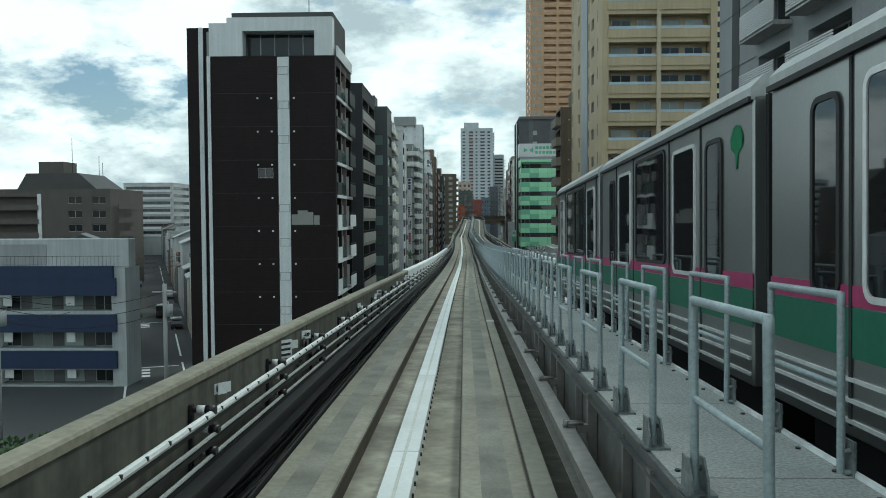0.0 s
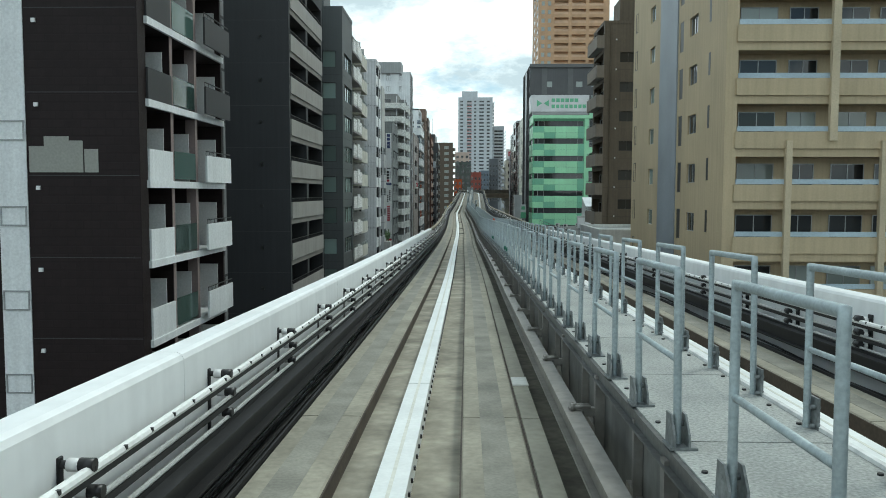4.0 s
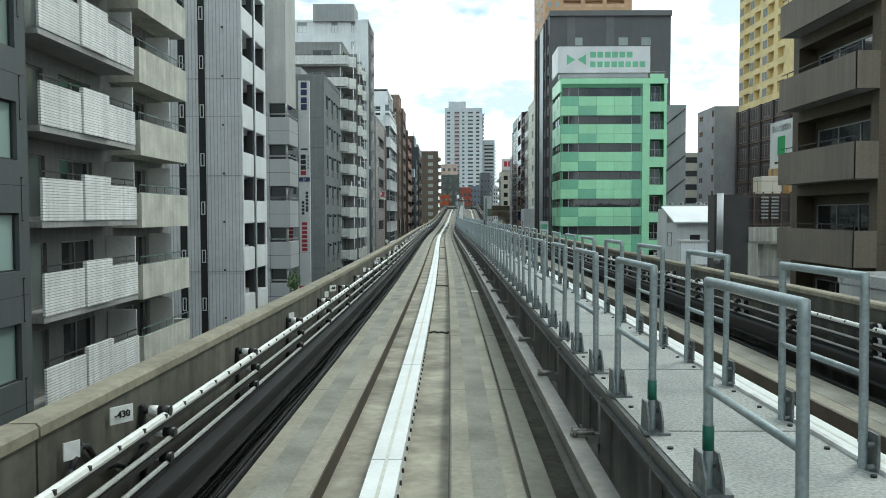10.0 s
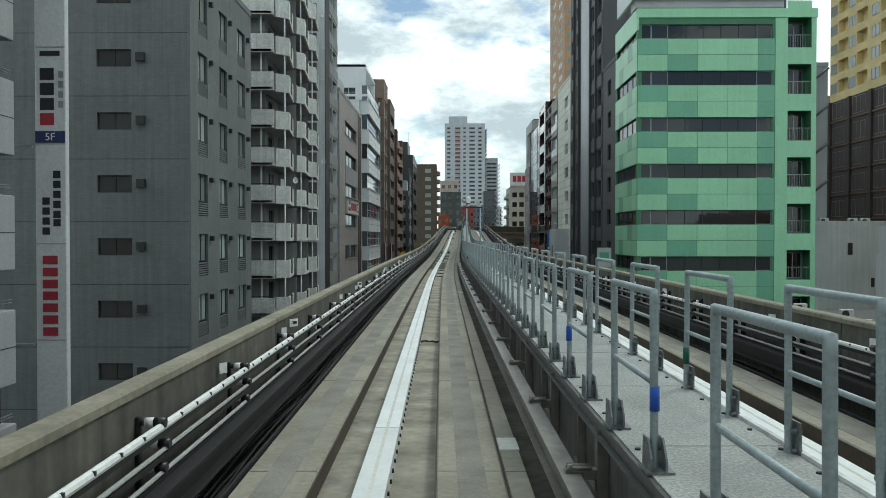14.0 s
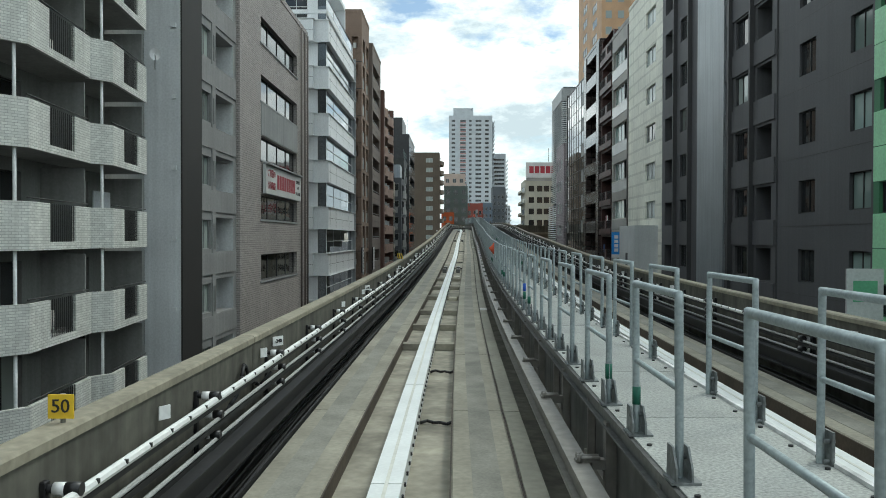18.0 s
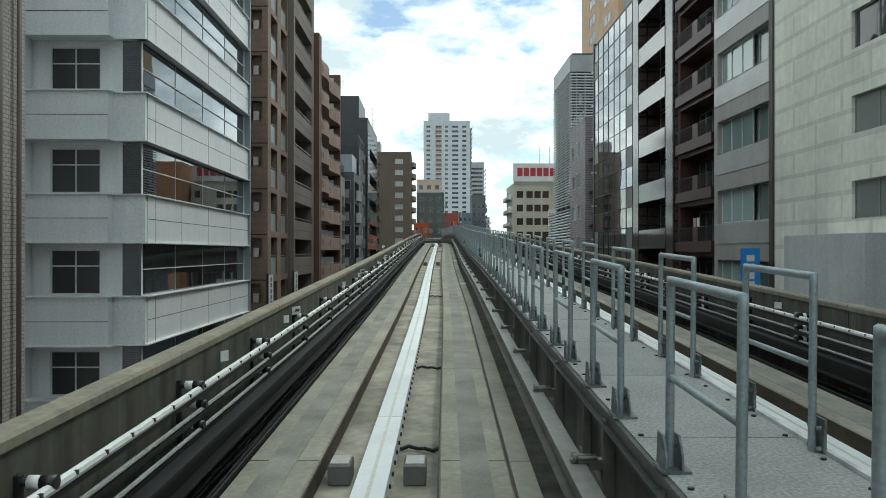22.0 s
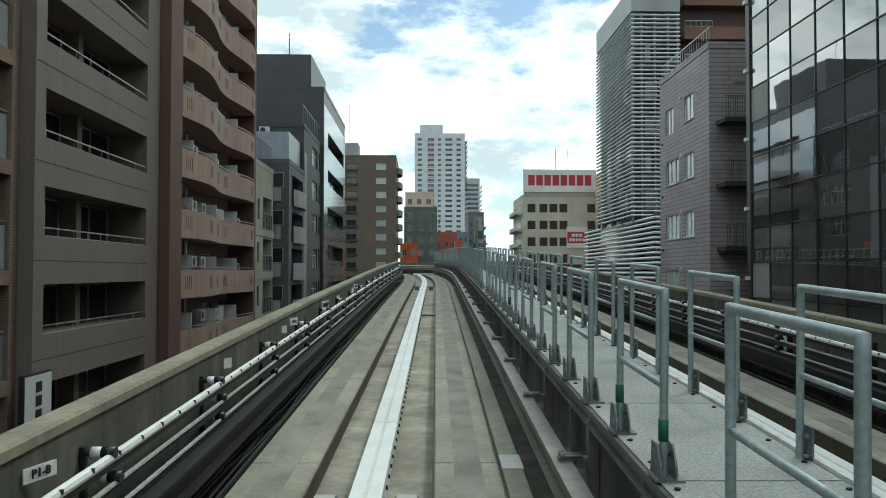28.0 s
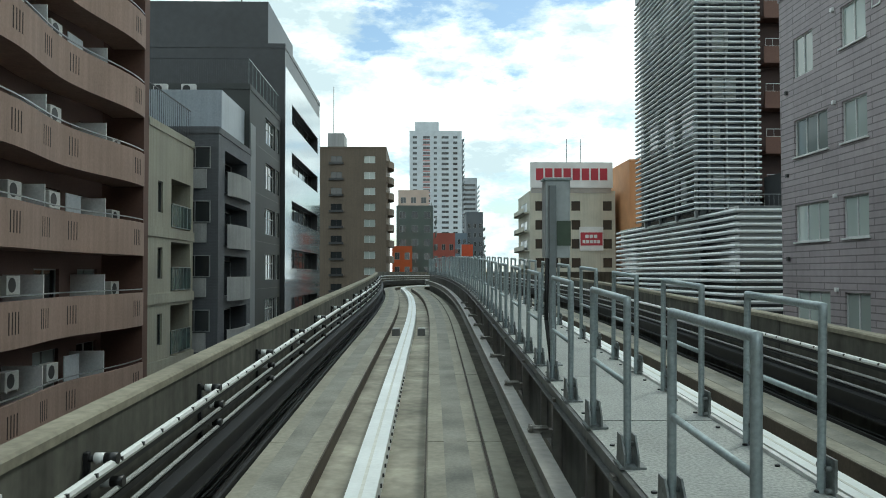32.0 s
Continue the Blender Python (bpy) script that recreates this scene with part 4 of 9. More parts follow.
# white apartment house with stacked balconies
zs = levels(2.0, 2.8, -12, 16.5)
STRIPE = tile_mat("white ribbed panel", (0.74, 0.745, 0.73), 4.0, 0.085, 0.6, 0.4, vary=0.05, streak=0.2)
BEIGEP = mat("cream balcony concrete", (0.49, 0.485, 0.425), 0.8, stain=(0.9, 0.25), streak=0.18)
h = House("cream and white apartment house with stacked jutting balconies", -12.5, -22, 136.8, 151.3, 18.8, mat("pale wall", (0.20, 0.20, 0.195), 0.8, streak=0.3),
          side=[(a, b, z + 0.1, z + 2.1, 0.3) for z in zs for a, b in ((138.2, 140.0), (141.0, 143.4), (146.0, 148.5))])
for z in zs:
    for a, b, gm in ((138.2, 140.0, CURT), (141.0, 143.4, GLASS), (146.0, 148.5, GLASS)):
        h.sw(a, b, z + 0.1, z + 2.1, 2, gm=gm)
    b1 = h.sbox("balcony", 137.3, 144.3, z - 0.18, z, -1.25, 0.0, SLABM, "jutting balcony with white ribbed panels")
    for a, b, t in ((137.3, 139.9, 0.0), (139.9, 141.9, 0.22), (141.9, 144.3, -0.05)):
        h.sbox("ribbed_panel", a + 0.02, b - 0.02, z + 0.02, z + 1.28 + t, -1.28 - (0.06 if t > 0.1 else 0), -1.20, STRIPE, parent=b1)
    h.rail(h.F, h.fx(-12.5), h.fx(-11.25), z + 0.02 - GZ, z + 1.25 - GZ, -0.5, RAILM, step=0.11)
    b2 = h.sbox("balcony", 145.1, 150.6, z - 0.3, z + 0.0, -1.15, 0.0, BEIGEP, "jutting cream concrete balcony")
    h.sbox("front_panel", 145.1, 150.6, z, z + 1.05, -1.15, -1.0, BEIGEP, parent=b2)
    h.sbox("end_panel", 145.1, 145.25, z, z + 1.05, -1.0, 0.0, BEIGEP, parent=b2)
    h.sbox("end_panel", 150.45, 150.6, z, z + 1.05, -1.0, 0.0, BEIGEP, parent=b2)
    h.srail(145.1, 150.6, z + 1.05, z + 1.38, -1.08, mat("teal rail", (0.12, 0.17, 0.16), 0.5), step=0.9)
    h.srail(137.4, 144.2, z + 1.28, z + 1.5, -1.2, RAILM, step=1.2)
    h.sbox("partition", 144.5, 144.56, z, z + 2.2, -1.1, 0.0, mat("white partition", (0.55, 0.55, 0.54), 0.6))
    h.sbox("partition", 148.8, 148.86, z, z + 2.2, -1.0, 0.0, mat("white partition", (0.55, 0.55, 0.54), 0.6))
    ac_unit(Matrix.Translation((-11.9, 149.7, z)) @ Matrix.Rotation(radians(90), 4, "Z"))

# ribbed grey house with dark square openings
zs = levels(0.25, 2.76, -12, 17)
CORR = tile_mat("ribbed grey cladding", (0.62, 0.63, 0.64), 0.2, 9.0, 0.55, 0.6, vary=0.02, streak=0.06, offset=0)
h = House("pale ribbed metal house with stacked dark openings", -11.3, -18.5, 160.0, 166.0, 18.5, CORR,
          side=[(a, b, z, z + 1.4, 1.9) for z in zs for a, b in ((160.35, 165.6),)],
          front=[(a, b, z, z + 2.3, 0.35) for z in levels(0.25, 2.76, -12, 15.5) for a, b in ((-13.75, -13.36), (-14.9, -14.5))], back=True)
for z in zs:
    h.sbox("panel", 160.1, 162.6, z - 1.32, z - 0.04, -0.03, 0, WHITEW, "smooth white spandrel panel")
    h.sbox("panel", 163.0, 165.9, z - 1.32, z - 0.04, -0.03, 0, WHITEW)
    h.sw(160.35, 165.6, z, z + 1.4, 3, d=1.8)
    # the gallery's inner shade, put in as a dark sheet over its pale end
    h.sbox("gallery_lining", 165.5, 165.596, z, z + 1.4, 0.06, 1.75, mat("dark gallery paint", (0.05, 0.05, 0.05), 0.8), "dark sheet for the shade at the gallery end")
for x in (-13.75, -14.9):
    h.fbx("dark_slot", x, x + 0.39, -12, 18, -0.015, 0, mat("black slot paint", (0.012, 0.012, 0.013), 0.6), "dark slot down the end wall")
    for z in levels(-0.6, 2.76, -12, 17):
        h.fw(x + 0.08, x + 0.31, z, z + 0.75, 1, d=-0.05, fm=WFRAME)
for z in levels(1.7, 2.76, -12, 17):
    h.fbx("vent_cap", -12.4, -12.3, z, z + 0.1, -0.08, 0, DFRAME)
h.sbox("dark_slot", 162.45, 163.1, -12, 18, -0.02, 0.3, DARKB, "dark vertical joint with white pipes")
part("drain_pipe", rod((0.1, 2.75, 0.5), (0.1, 2.75, 31), 0.05, 6), WHITEW, h.e)
for z in levels(1.6, 5.5, -12, 18):
    h.fbx("panel_joint", -18.4, -11.35, z, z + 0.03, -0.008, 0, DARKB)

# bay-window house and its hanging sign
zs = levels(1.6, 3.2, -12, 8)
PGREY = mat("grey metal panel", (0.36, 0.365, 0.37), 0.5, stain=(0.3, 0.06), streak=0.06, bump=0.03)
PALE = tile_mat("pale ribbed wall", (0.66, 0.66, 0.61), 0.55, 3.2, 0.7, 0.86, vary=0.02, streak=0.06, offset=0)
h = House("pale office house with grey panelled corner bays", -13.7, -28, 176.1, 180.4, 17.5, PALE, name="office_building",
          side=[(176.5, 179.6, z + 2.1, z + 3.2, 0.6) for z in zs], back=True)
for z in zs:
    bay = part("bay_panel", cube(0.0, 1.9, 0.0, 3.4, z - GZ, z + 2.08 - GZ, 0.02), PGREY, h.e, "grey metal panelled corner bay")
    bm = bmesh.new()
    box(bm, 0.0, 1.9, -0.006, 0.0, z + 1.03 - GZ, z + 1.055 - GZ)
    box(bm, 1.9, 1.906, 0.0, 3.4, z + 1.03 - GZ, z + 1.055 - GZ)
    part("panel_joint", bm, DARKB, bay)
    part("panel_joint", cube(0.30, 0.325, -0.006, 0.0, z - GZ, z + 2.08 - GZ), DARKB, bay)
    part("recess_glass", cube(0.3, 1.5, 0.5, 0.54, z + 2.08 - GZ, z + 3.2 - GZ), GLASS, h.e, "dark glass set back between the bays")
    part("recess_glass", cube(1.46, 1.5, 0.54, 3.3, z + 2.08 - GZ, z + 3.2 - GZ), GLASS, h.e)
    part("recess_core", cube(0.0, 0.28, 0.1, 3.4, z + 2.08 - GZ, z + 3.2 - GZ), PGREY, h.e)
    part("corner_post", rod((1.62, 0.25, z + 2.08 - GZ), (1.62, 0.25, z + 3.2 - GZ), 0.09, 10), ALU, h.e, "grey round corner post")
    bm = bmesh.new()
    for q in (2.28, 2.36):
        tube(bm, (0.1, 0.06, z + q - GZ), (1.84, 0.06, z + q - GZ), 0.018, 6)
        tube(bm, (1.84, 0.06, z + q - GZ), (1.84, 3.3, z + q - GZ), 0.018, 6)
    part("guard_rail", bm, ALU, bay, "thin steel guard rail")
part("upper_block", cube(0.0, 1.6, 0.3, 4.2, zs[-1] + 3.2 - GZ, 30.4), mat("pale block", (0.40, 0.40, 0.38), 0.7, streak=0.1), h.e, "plain pale upper storeys")
for z in levels(0.0, 3.2, -12, 17):
    h.fbx("panel_joint", -27.9, -13.75, z, z + 0.02, -0.006, 0, LGREY)

e = thing("hanging_sign", -11.58, 181.2, -7.0, "tall white vertical signboard with dark and red writing", "sign")
part("board", cube(-0.46, 0.46, -0.12, 0.12, 0, 17.5, 0.02), mat("sign white", (0.62, 0.63, 0.63), 0.4, bump=0), e)
NAVY, RED = mat("navy print", (0.02, 0.035, 0.12), 0.5, bump=0), mat("red print", (0.34, 0.025, 0.045), 0.5, bump=0)
INK = mat("black print", (0.02, 0.02, 0.022), 0.5, bump=0)
for z in (17.1, 16.5, 15.85, 15.3):
    part("writing_bar", cube(-0.25, 0.25, -0.135, -0.12, z - 0.22, z + 0.26), NAVY, e)
part("bird_mark", cube(-0.3, 0.3, -0.135, -0.12, 11.75, 11.9), INK, e)
for z in (11.2, 10.75, 10.3, 9.85):
    part("writing_bar", cube(-0.3, 0.12, -0.135, -0.12, z - 0.17, z + 0.19), INK if z > 10 else RED, e)
for z in (11.2, 10.9, 10.6, 10.3):
    part("writing_bar", cube(0.25, 0.40, -0.135, -0.12, z - 0.1, z + 0.1), ALU, e)
part("floor_band", cube(-0.45, 0.45, -0.135, -0.12, 9.15, 9.5), NAVY, e)
letters(e, "5F", 0.32, upright((0.0, -0.14, 9.32), "back"), INSUL)
for z in (8.2, 7.9, 7.6, 7.3, 7.0, 6.75):
    part("writing_bar", cube(0.08, 0.3, -0.135, -0.12, z - 0.11, z + 0.11), INK, e)
for z in (7.4, 7.1, 6.8, 6.5):
    part("writing_bar", cube(-0.25, -0.03, -0.135, -0.12, z - 0.11, z + 0.11), INK, e)
for k in range(7):
    part("letter_block", cube(-0.25, 0.2, -0.135, -0.12, 5.5 - 0.36 * k, 5.76 - 0.36 * k), RED, e)
part("red_foot", cube(-0.46, 0.46, -0.13, -0.12, 0.0, 0.45), RED, e)
for z in (3.2, 6.1, 9.1, 12.0, 15.0):
    part("panel_joint", cube(-0.46, 0.46, -0.126, -0.12, z, z + 0.03), ALU, e)
for z in (3, 9, 15):
    part("bracket", cube(-1.6, -0.6, -0.04, 0.04, z, z + 0.1), ALU, e)
# dark grey house with louvred windows
zs = levels(0.4, 3.08, -12, 11)
G8 = tile_mat("slate grey tile", (0.16, 0.172, 0.172), 0.3, 0.1, 0.6, 0.85, vary=0.05, streak=0.15)
h = House("slate grey house with tall louvred windows", -12.3, -24, 196.3, 208.2, 13.3, G8,
          side=[(a, b, z, z + 2.15, 0.25) for z in zs for a, b in ((197.5, 199.1), (201.2, 202.8), (205.0, 206.8))],
          front=[(-16.9, -15.2, z + 1.1, z + 1.95, 0.15) for z in zs])
for z in zs:
    for a, b in ((197.5, 199.1), (201.2, 202.8), (205.0, 206.8)):
        h.sw(a, b, z + 0.75, z + 2.15, 2, gm=CURT, fm=DFRAME)
        bm = bmesh.new()
        for k in range(6):
            fbox(bm, h.S, a - 196.3, b - 196.3, z + 0.04 + 0.115 * k - GZ, z + 0.11 + 0.115 * k - GZ, 0.02, 0.16)
        part("louvre", bm, mat("grey louvre", (0.15, 0.155, 0.155), 0.5), h.e, "grey slatted louvre under the window")
        h.sbox("vent_hood", b + 0.25, b + 0.5, z + 1.8, z + 2.05, -0.2, 0, DFRAME)
    h.fw(-16.9, -15.2, z + 1.1, z + 1.95, 2, fm=DFRAME)
    h.fbx("vent_hood", -14.9, -14.5, z + 1.35, z + 1.75, -0.25, 0, DARKB)
    h.fbx("wall_seam", -23.9, -12.4, z - 0.35, z - 0.32, -0.008, 0, DARKB)
h.roofbox("roof_tank", 200, 204, 3, 8, 1.8, LGREY)

# brick-tiled apartment house with rounded-corner balconies
zs = levels(1.9, 2.66, -12, 19)
BRW = tile_mat("pale brick tile", (0.66, 0.67, 0.63), 0.23, 0.075, 0.65, 0.6, vary=0.10, streak=0.14)
GREYW = mat("grey balcony wall", (0.23, 0.235, 0.228), 0.8, streak=0.16)
h = House("pale brick-tiled apartment house with saw-tooth balconies", -12.9, -24, 214.8, 232.5, 20.5, GREYW,
          side=[(a, b, z + 0.1, z + 2.1, 0.25) for z in zs for a, b in ((215.8, 217.6), (221.2, 223.0), (225.6, 227.4))],
          front=[(-16.6 - 4 * k, -14.2 - 4 * k, z + 0.7, z + 2.0, 0.15) for z in zs for k in (0, 1)])


def upright_wall(bm, p, q, z0, z1, t=0.12):
    """A straight wall between two places on the plan, in the building's own metres."""
    a, b = Vector((p[0], p[1], 0)), Vector((q[0], q[1], 0))
    nrm = Vector((-(b - a).y, (b - a).x, 0)).normalized() * t
    vs = [bm.verts.new(v + Vector((0, 0, zz))) for zz in (z0, z1) for v in (a, b, b + nrm, a + nrm)]
    for f in ((0, 1, 5, 4), (1, 2, 6, 5), (2, 3, 7, 6), (3, 0, 4, 7), (4, 5, 6, 7), (0, 3, 2, 1)):
        bm.faces.new([vs[i] for i in f])


BARM = mat("dark balcony rail", (0.05, 0.05, 0.05), 0.5, metal=0.4)
for i, z in enumerate(zs):
    for j, (a, b) in enumerate(((215.8, 217.6), (221.2, 223.0), (225.6, 227.4))):
        h.sw(a, b, z + 0.1, z + 2.1, 2, fm=DFRAME, gm=CURT if (i * 2 + j) % 5 == 0 else GLASS)
    for k in (0, 1):
        h.fw(-16.6 - 4 * k, -14.2 - 4 * k, z + 0.7, z + 2.0, 2, fm=ALU, gm=CURT if (i + k) % 3 == 0 else GLASS)
    h.fbx("balcony_slab", -24, -12.15, z - 0.16, z, -1.3, 0, SLABM)
    front = h.fbx("brick_front", -23.5, -12.0, z - 0.2, z + 1.08, -1.3, -1.18, BRW, "pale brick-tiled balcony front")
    h.fbx("top_rail", -23.4, -12.1, z + 1.16, z + 1.20, -1.26, -1.22, BARM)
    g0, g1 = z - 0.2 - GZ, z + 1.08 - GZ
    for j, (y0, y1) in enumerate(((-0.6, 4.3), (4.3, 9.4), (9.4, 14.0))):
        L = y1 - y0 - 0.7
        xa, xb = (1.45, 1.95) if j else (0.9, 1.72)
        out = lambda f: (xb - (0.42 + 0.1 * (j == 0)) * f, y0 + 0.7 + L * f)
        bm = bmesh.new()
        upright_wall(bm, (xa, y0), (xb, y0 + 0.7), g0, g1)
        upright_wall(bm, out(0), out(0.30), g0, g1)
        upright_wall(bm, out(0.30), out(0.72), g0, g0 + 0.22)
        upright_wall(bm, out(0.72), out(1.0), g0, g1)
        bal = part("brick_balcony", bm, BRW, h.e, "pale brick-tiled balcony with a canted end")
        bm = bmesh.new()
        vs = [bm.verts.new((x, y, zz)) for zz in (g0 + 0.02, g0 + 0.2) for x, y in ((0, y0), (xa - 0.05, y0), (xb - 0.05, y0 + 0.7), (out(1)[0] - 0.05, y1 - 0.01), (0, y1 - 0.01))]
        bm.faces.new(vs[:5][::-1])
        bm.faces.new(vs[5:])
        for q in range(5):
            bm.faces.new((vs[q], vs[(q + 1) % 5], vs[5 + (q + 1) % 5], vs[5 + q]))
        part("slab", bm, SLABM, bal)
        bm = bmesh.new()
        p, q = out(0.30), out(0.72)
        n = 13
        for k in range(n + 1):
            x, y = p[0] + (q[0] - p[0]) * k / n - 0.06, p[1] + (q[1] - p[1]) * k / n
            box(bm, x - 0.01, x + 0.01, y - 0.01, y + 0.01, g0 + 0.22, g1)
        part("bars", bm, BARM, bal, "dark upright balcony bars")
        p, q = out(0), out(1)
        part("top_rail", rod((p[0] - 0.06, p[1], g1 + 0.1), (q[0] - 0.06, q[1], g1 + 0.1), 0.022, 6), BARM, bal)
        part("drain_pipe", rod((xb - 0.3, y0 + 0.55, g0 + 0.2), (xb - 0.3, y0 + 0.55, g0 + 2.66), 0.05, 8), WHITEW, h.e, "white drain pipe")
        part("partition", cube(0.0, 1.4, y1 - 0.12, y1 - 0.06, g0 + 0.2, g0 + 2.5), GREYW, h.e)
        if (i + j) % 3 == 1:
            ac_unit(Matrix.Translation((-12.0, 214.8 + y0 + 3.4, z + 0.02)) @ Matrix.Rotation(radians(90), 4, "Z"))
        if (i * 2 + j) % 7 == 3:
            h.sbox("laundry", 214.8 + y0 + 1.6, 214.8 + y0 + 2.9, z + 1.0, z + 1.7, -0.9, -0.86, mat("pale washing", (0.5, 0.52, 0.54), 0.9), "washing on a rail")
    h.fbx("drain_pipe", -13.05, -12.95, z, z + 2.5, -0.9, -0.8, WHITEW)
ac_unit(Matrix.Translation((-15.6, 214.2, zs[5])))


def dish(x, y, z):
    e = thing("satellite_dish", x, y, z, "white satellite dish on a balcony rail", "satellite dish", "satellite dishes", turn=25)
    bm = bmesh.new()
    rings = [[bm.verts.new((0.20 * r * math.cos(2 * math.pi * k / 14), -0.06 * (r * r), 0.23 * r * math.sin(2 * math.pi * k / 14) + 0.25)) for k in range(14)] for r in (0.05, 0.4, 0.75, 1.0)]
    for a, b in zip(rings, rings[1:]):
        for k in range(14):
            bm.faces.new((a[k], a[(k + 1) % 14], b[(k + 1) % 14], b[k])).smooth = True
    bm.faces.new(rings[0])
    part("reflector", bm, PLW0, e)
    part("feed_arm", rod((0, 0, -0.1), (0, -0.26, 0.16), 0.015, 6), ALU, e)
    part("mount", rod((0, 0, -0.3), (0, 0, 0.25), 0.022, 6), ALU, e)


PLW0 = mat("dish white", (0.7, 0.71, 0.71), 0.4, bump=0)
dish(-10.9, 215.6, zs[5] + 1.3)
dish(-10.9, 228.4, zs[5] + 3.9)

# tall house: white end, dark edge, grey windows
zs = levels(1.8, 2.95, -12, 26)
h = House("tall white apartment house with a dark edge and grey recesses", -11.4, -24, 232.55, 241.0, 27.5, mat("white end render", (0.66, 0.68, 0.69), 0.7, streak=0.1),
          side=[(235.4, 236.75, z, z + 1.35, 0.2) for z in zs] + [(237.4, 240.5, z - 0.15, z + 1.5, 1.4) for z in zs],
          front=[(a, b, z, z + 1.1, 0.15) for z in (20.6, 23.55, 26.0) for a, b in ((-16.8, -15.9), (-21.8, -20.4), (-13.9, -13.3))], back=True)
h.wall.data.materials.append(mat("grey rendered side", (0.27, 0.27, 0.268), 0.7, streak=0.1))
for f in h.wall.data.polygons:
    f.material_index = 0 if abs(f.normal.y) > 0.9 and f.area > 0.6 else 1
h.sbox("dark_edge", 232.6, 235.2, -13, 27.4, -0.06, 0, mat("dark brown edge", (0.030, 0.028, 0.027), 0.6), "dark brown edge of the house")
for z in zs:
    h.fbx("wall_lamp", -11.72, -11.56, z + 0.4, z + 0.58, -0.12, 0.0, WHITEW, "small white wall box")
for z in (20.6, 23.55, 26.0):
    for a, b in ((-16.8, -15.9), (-21.8, -20.4), (-13.9, -13.3)):
        h.fw(a, b, z, z + 1.1, 2, gm=SKYGL)
for z in zs:
    h.sw(235.4, 236.75, z, z + 1.35, 2, gm=CURT)
    h.sbox("spandrel", 235.25, 240.9, z - 1.2, z - 0.2, -0.05, 0.0, mat("grey spandrel", (0.27, 0.27, 0.268), 0.7, streak=0.1), "grey rendered spandrel")
    h.sbox("pier", 236.8, 237.35, z - 0.2, z + 1.75, -0.05, 0.0, mat("grey spandrel", (0.27, 0.27, 0.268), 0.7, streak=0.1))
    h.sw(237.4, 240.5, z - 0.15, z + 1.5, 2, d=1.3, fm=DFRAME)
    h.sbox("grille", 236.95, 237.25, z, z + 1.2, -0.07, -0.05, mat("grey louvre", (0.15, 0.155, 0.155), 0.5))
h.roofbox("roof_tank", 232, 237, 2, 8, 2.5, LGREY)

# tiled office house with the long red-lettered board
CT = tile_mat("mauve grey tile", (0.40, 0.365, 0.345), 0.24, 0.12, 0.55, 0.45, vary=0.08, streak=0.08)
bands = ((10.7, 12.2), (7.3, 8.85), (3.9, 5.3), (0.45, 1.85), (-3.15, -1.6))
h = House("mauve grey tiled office house with long window bands", -11.2, -24, 241.05, 260.2, 14.6, CT, name="office_building",
          side=[(245.6, 256.2, a, b, 0.35) for a, b in bands])
for a, b in bands:
    h.sw(245.6, 256.2, a, b, 4, d=0.25, fm=DFRAME, gm=GLASS)
    h.sbox("sill", 245.4, 256.4, a - 0.1, a, -0.06, 0.1, LGREY)
h.sbox("upper_cladding", 245.6, 256.2, 5.35, 7.2, -0.04, 0, LGREY, "light grey metal spandrel")
for y in (257.2, 258.6, 259.6):
    part("drain_pipe", rod((0.14, y - 241.05, 0), (0.14, y - 241.05, 27.5), 0.07, 8), mat("brown pipe", (0.13, 0.11, 0.10), 0.6), h.e)
h.roofbox("plant_house", 246, 256, 1.5, 9, 3.4, mat("white plant screen", (0.5, 0.52, 0.52), 0.6, streak=0.1), "white rooftop plant screen")
e = thing("sign_board", -11.05, 245.8, 1.95, "white signboard with large red writing on the tiled house", "sign")
part("board", cube(-0.1, 0.1, 0, 10.6, 0, 1.7, 0.02), mat("sign cream", (0.62, 0.63, 0.61), 0.4, bump=0), e)
letters(e, "ご葬儀の", 0.5, upright((0.11, 1.45, 1.22), "east"), RED)
letters(e, "事前相談", 0.5, upright((0.11, 1.45, 0.5), "east"), RED)
for k in range(8):
    part("letter_block", cube(0.1, 0.112, 2.95 + 0.70 * k, 3.50 + 0.70 * k, 0.42, 1.3), RED, e)
for k, w in enumerate(("SERVICE", "OF", "THE HEART")):
    letters(e, w, 0.32, upright((0.11, 9.5, 1.25 - 0.4 * k), "east"), INK)
part("top_lamp_bar", cube(-0.1, 0.28, 0, 10.6, 1.72, 1.8), ALU, e)

